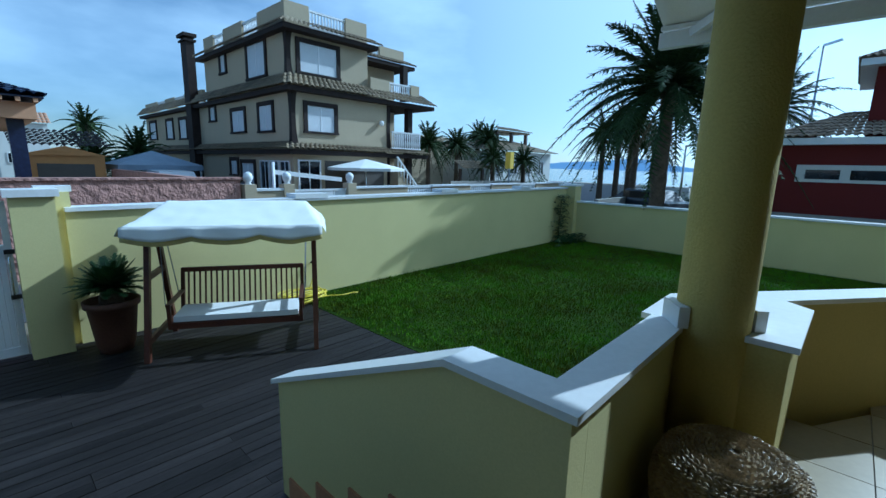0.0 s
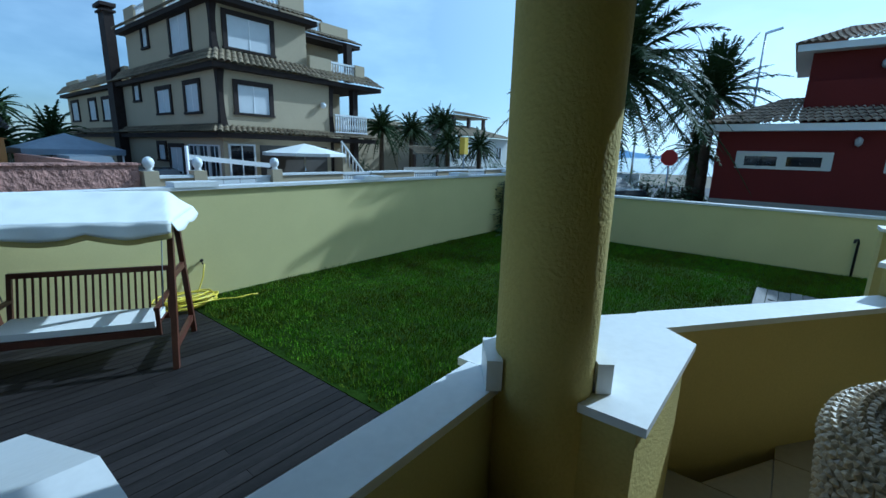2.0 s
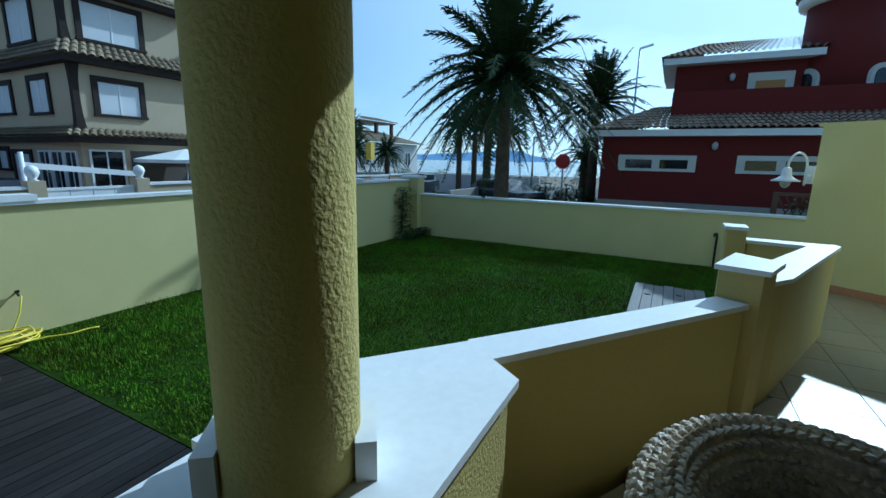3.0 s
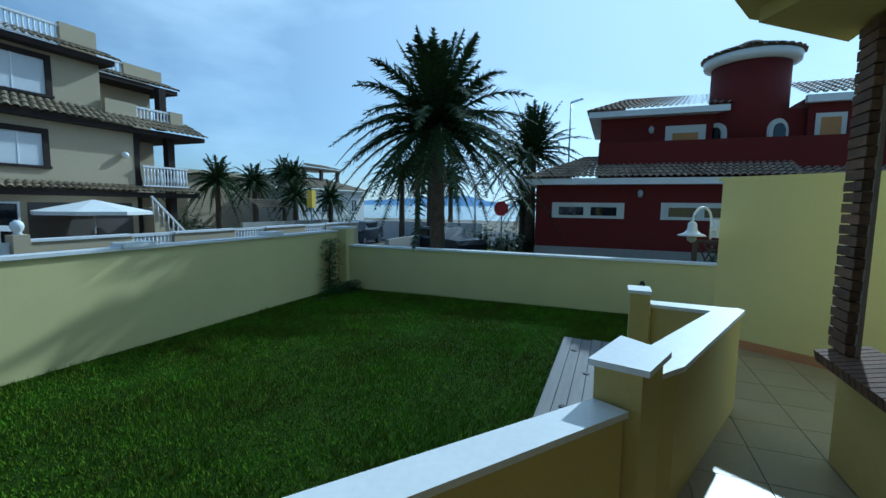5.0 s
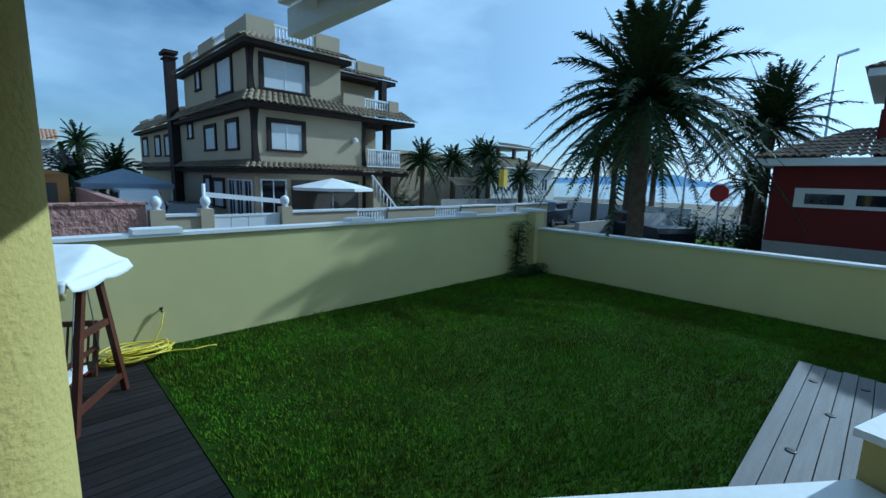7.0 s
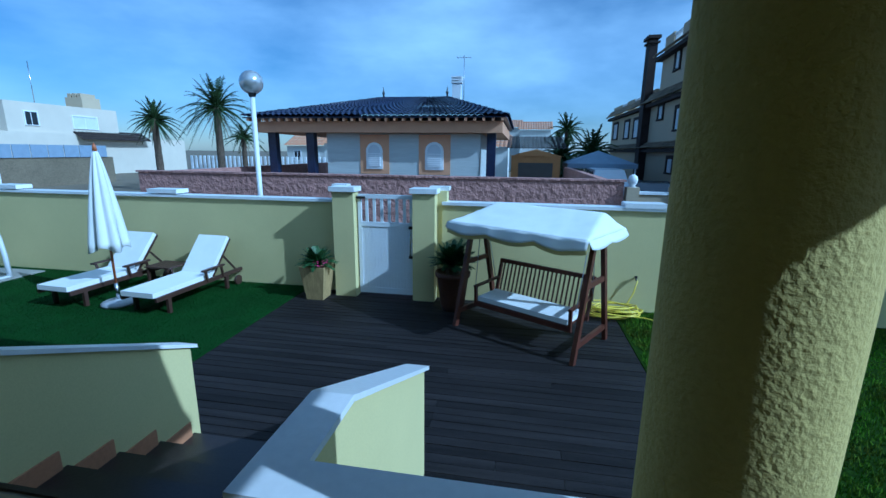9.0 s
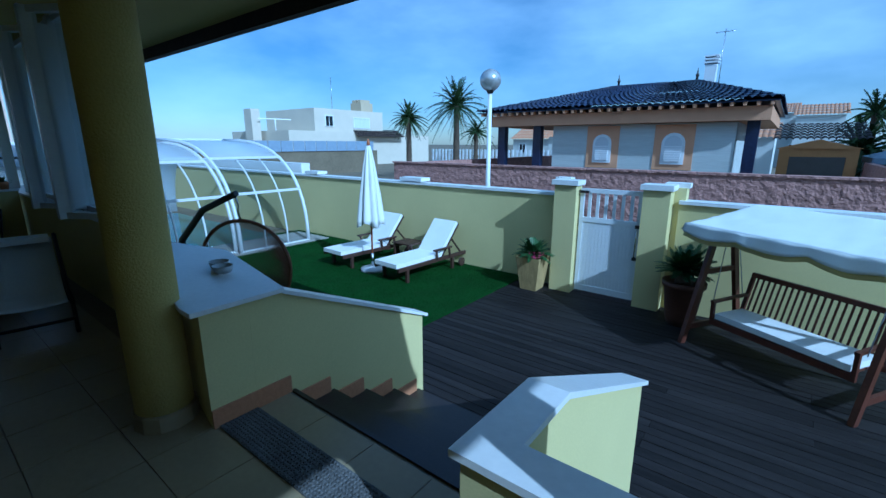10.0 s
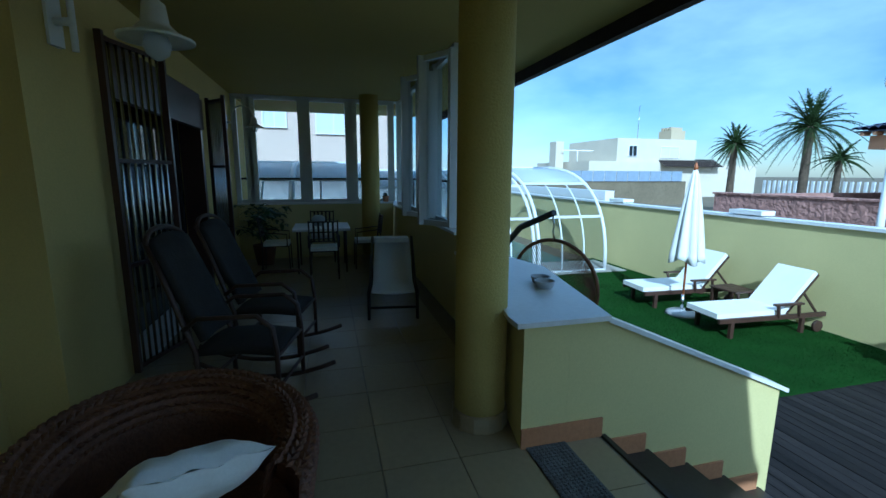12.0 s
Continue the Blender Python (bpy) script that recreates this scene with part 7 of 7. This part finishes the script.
for a in range(74):
    for b in range(10):
        x, y, z = -0.487 + a * 0.0253, 1.742 + b * 0.0255, FLOOR + 0.010
        k = len(verts)
        verts += [(x - 0.009, y - 0.009, z), (x + 0.009, y - 0.009, z), (x + 0.009, y + 0.009, z), (x - 0.009, y + 0.009, z), (x - 0.005, y - 0.005, z + 0.007), (x + 0.005, y - 0.005, z + 0.007), (x + 0.005, y + 0.005, z + 0.007), (x - 0.005, y + 0.005, z + 0.007)]
        faces += [(k, k + 1, k + 5, k + 4), (k + 1, k + 2, k + 6, k + 5), (k + 2, k + 3, k + 7, k + 6), (k + 3, k, k + 4, k + 7), (k + 4, k + 5, k + 6, k + 7)]
me = bpy.data.meshes.new("studding"); me.from_pydata(verts, [], faces); me.materials.append(M["matgrey"])
part("studding", me, "matgrey", dm)["kind"] = "stuff"
cb = thing("floor_channel", (5.6, -0.7, FLOOR), "slim metal drain channel across the porch tiles", "drain")
bm = BM(); beam(bm, (5.0, -0.50, FLOOR + 0.004), (5.75, -0.86, FLOOR + 0.004), 0.03, 0.008); part("bar", bm, "steel", cb)

# ---- lawn blades ----
rs = np.random.RandomState(4)
N = 150000
gx, gy = rs.uniform(3.86, 13.55, N), rs.uniform(-1.2, 7.93, N)
edge = 0.05 * np.sin(gy * 5.1) + 0.04 * np.sin(gy * 13.0)
keep = (gx > 3.86 + edge) & ~((gx > 6.15) & (gx < 11.0) & (gy < 1.27) & (gy > 0.05)) & (gx * 0.62 + gy > 3.85)
gx, gy = gx[keep], gy[keep]
n_ = len(gx)
hgt = rs.uniform(0.025, 0.065, n_) * (1 + 0.35 * np.sin(gx * 1.7) * np.sin(gy * 2.1))
ang, lean_ = rs.uniform(0, 6.283, n_), rs.uniform(0.0, 0.035, n_)
w_ = rs.uniform(0.004, 0.008, n_)
la_ = rs.uniform(0, 6.283, n_)
V = np.empty((n_, 3, 3))
V[:, 0] = np.stack([gx - w_ * np.cos(ang), gy - w_ * np.sin(ang), np.zeros(n_)], 1)
V[:, 1] = np.stack([gx + w_ * np.cos(ang), gy + w_ * np.sin(ang), np.zeros(n_)], 1)
V[:, 2] = np.stack([gx + lean_ * np.cos(la_), gy + lean_ * np.sin(la_), hgt], 1)
me = bpy.data.meshes.new("grass")
me.from_pydata(V.reshape(-1, 3).tolist(), [], np.arange(n_ * 3).reshape(-1, 3).tolist())
me.materials.append(M["grass"])
tagged(new("grass", me), "short green lawn with some dry yellow patches", "grass", kind="stuff")
N = 50000
gx, gy = rs.uniform(-7.5, -1.64, N), rs.uniform(2.7, 8.12, N)
w_, ang = rs.uniform(0.002, 0.004, N), rs.uniform(0, 6.283, N)
V = np.empty((N, 3, 3))
V[:, 0] = np.stack([gx - w_ * np.cos(ang), gy - w_ * np.sin(ang), np.full(N, 0.012)], 1)
V[:, 1] = np.stack([gx + w_ * np.cos(ang), gy + w_ * np.sin(ang), np.full(N, 0.012)], 1)
V[:, 2] = np.stack([gx + rs.uniform(-0.015, 0.015, N), gy + rs.uniform(-0.015, 0.015, N), np.full(N, 0.034)], 1)
me = bpy.data.meshes.new("turf_pile")
me.from_pydata(V.reshape(-1, 3).tolist(), [], np.arange(N * 3).reshape(-1, 3).tolist())
me.materials.append(M["turf"])
tagged(new("turf_pile", me), "short pile of the artificial turf", "turf", kind="stuff")

# ---- deck planks ----
dk = thing("deck", (1.1, 5, -0.03), "dark stained wooden decking of narrow planks", "deck", kind="structure")
cache = {}
def plank_mesh(L):
    if L not in cache:
        bm = BM(); box(bm, 0, 0, 0, L, 0.108, 0.03); cache[L] = finish("plank", bm, "deck", 0.004)
    return cache[L]
rnd = random.Random(77)
y, i = 2.22, 0
while y < 7.97:
    cut = rnd.choice((0.0, 1.2, 1.65, 2.2, 3.1, 3.75, 4.3))
    runs = [(-1.615, 5.43)] if not cut else [(-1.615, cut), (-1.615 + cut + 0.004, round(5.426 - cut, 3))]
    for x, L in runs:
        o = new("plank", plank_mesh(L)); o.parent = dk
        o.location = Vector((x, y, -0.028 + rnd.uniform(-0.002, 0.002))) - ORIGIN[dk.name]
    y += 0.116
    i += 1

# ---- porch floor tiles ----
tl = thing("floor_tiles", (0, 0, FLOOR), "large beige porch floor tiles with thin joints", "tiles", kind="structure")
T = 0.45
bm = BM(); box(bm, 0.003, 0.003, -0.011, T - 0.003, T - 0.003, 0.0); tile_me = finish("tile", bm, "tile", 0.0015)
def inside(px, py, poly):
    c = False
    for (xa, ya), (xb, yb) in zip(poly, poly[1:] + poly[:1]):
        if (ya > py) != (yb > py) and px < (xb - xa) * (py - ya) / (yb - ya) + xa:
            c = not c
    return c
for ix in range(-16, 22):
    for iy in range(-7, 6):
        x, y = ix * T, iy * T - 0.02
        pts = [(x + 0.02, y + 0.02), (x + T - 0.02, y + 0.02), (x + 0.02, y + T - 0.02), (x + T - 0.02, y + T - 0.02)]
        if sum(inside(px, py, PORCH) for px, py in pts) >= 3 and y + T < 2.27:
            o = new("tile", tile_me); o.parent = tl; o.location = Vector((x, y, FLOOR)) - ORIGIN[tl.name]
        elif x > 2.5 and any(inside(px, py, PORCH) for px, py in pts):
            # cut tiles along the slanting parapets
            poly = [(x + 0.003, y + 0.003), (x + T - 0.003, y + 0.003), (x + T - 0.003, y + T - 0.003), (x + 0.003, y + T - 0.003)]
            for (xa, ya), (xb, yb) in (((2.6, 1.70), (3.35, 1.30)), ((3.35, 1.30), (5.1, 0.25)), ((5.1, 0.25), (7.0, -0.45))):
                if x + T < xa or x > xb:
                    continue
                side = [(xb - xa) * (py - ya) - (yb - ya) * (px - xa) for px, py in poly]
                cut = []
                for k in range(len(poly)):
                    (px, py), (qx, qy), d0, d1 = poly[k], poly[(k + 1) % len(poly)], side[k], side[(k + 1) % len(poly)]
                    if d0 <= 0:
                        cut.append((px, py))
                    if d0 * d1 < 0:
                        f = d0 / (d0 - d1)
                        cut.append((px + (qx - px) * f, py + (qy - py) * f))
                poly = cut
                if len(poly) < 3:
                    break
            if len(poly) >= 3:
                bm = BM(); prism(bm, poly, FLOOR - 0.011, FLOOR); part("tile", bm, "tile", tl)
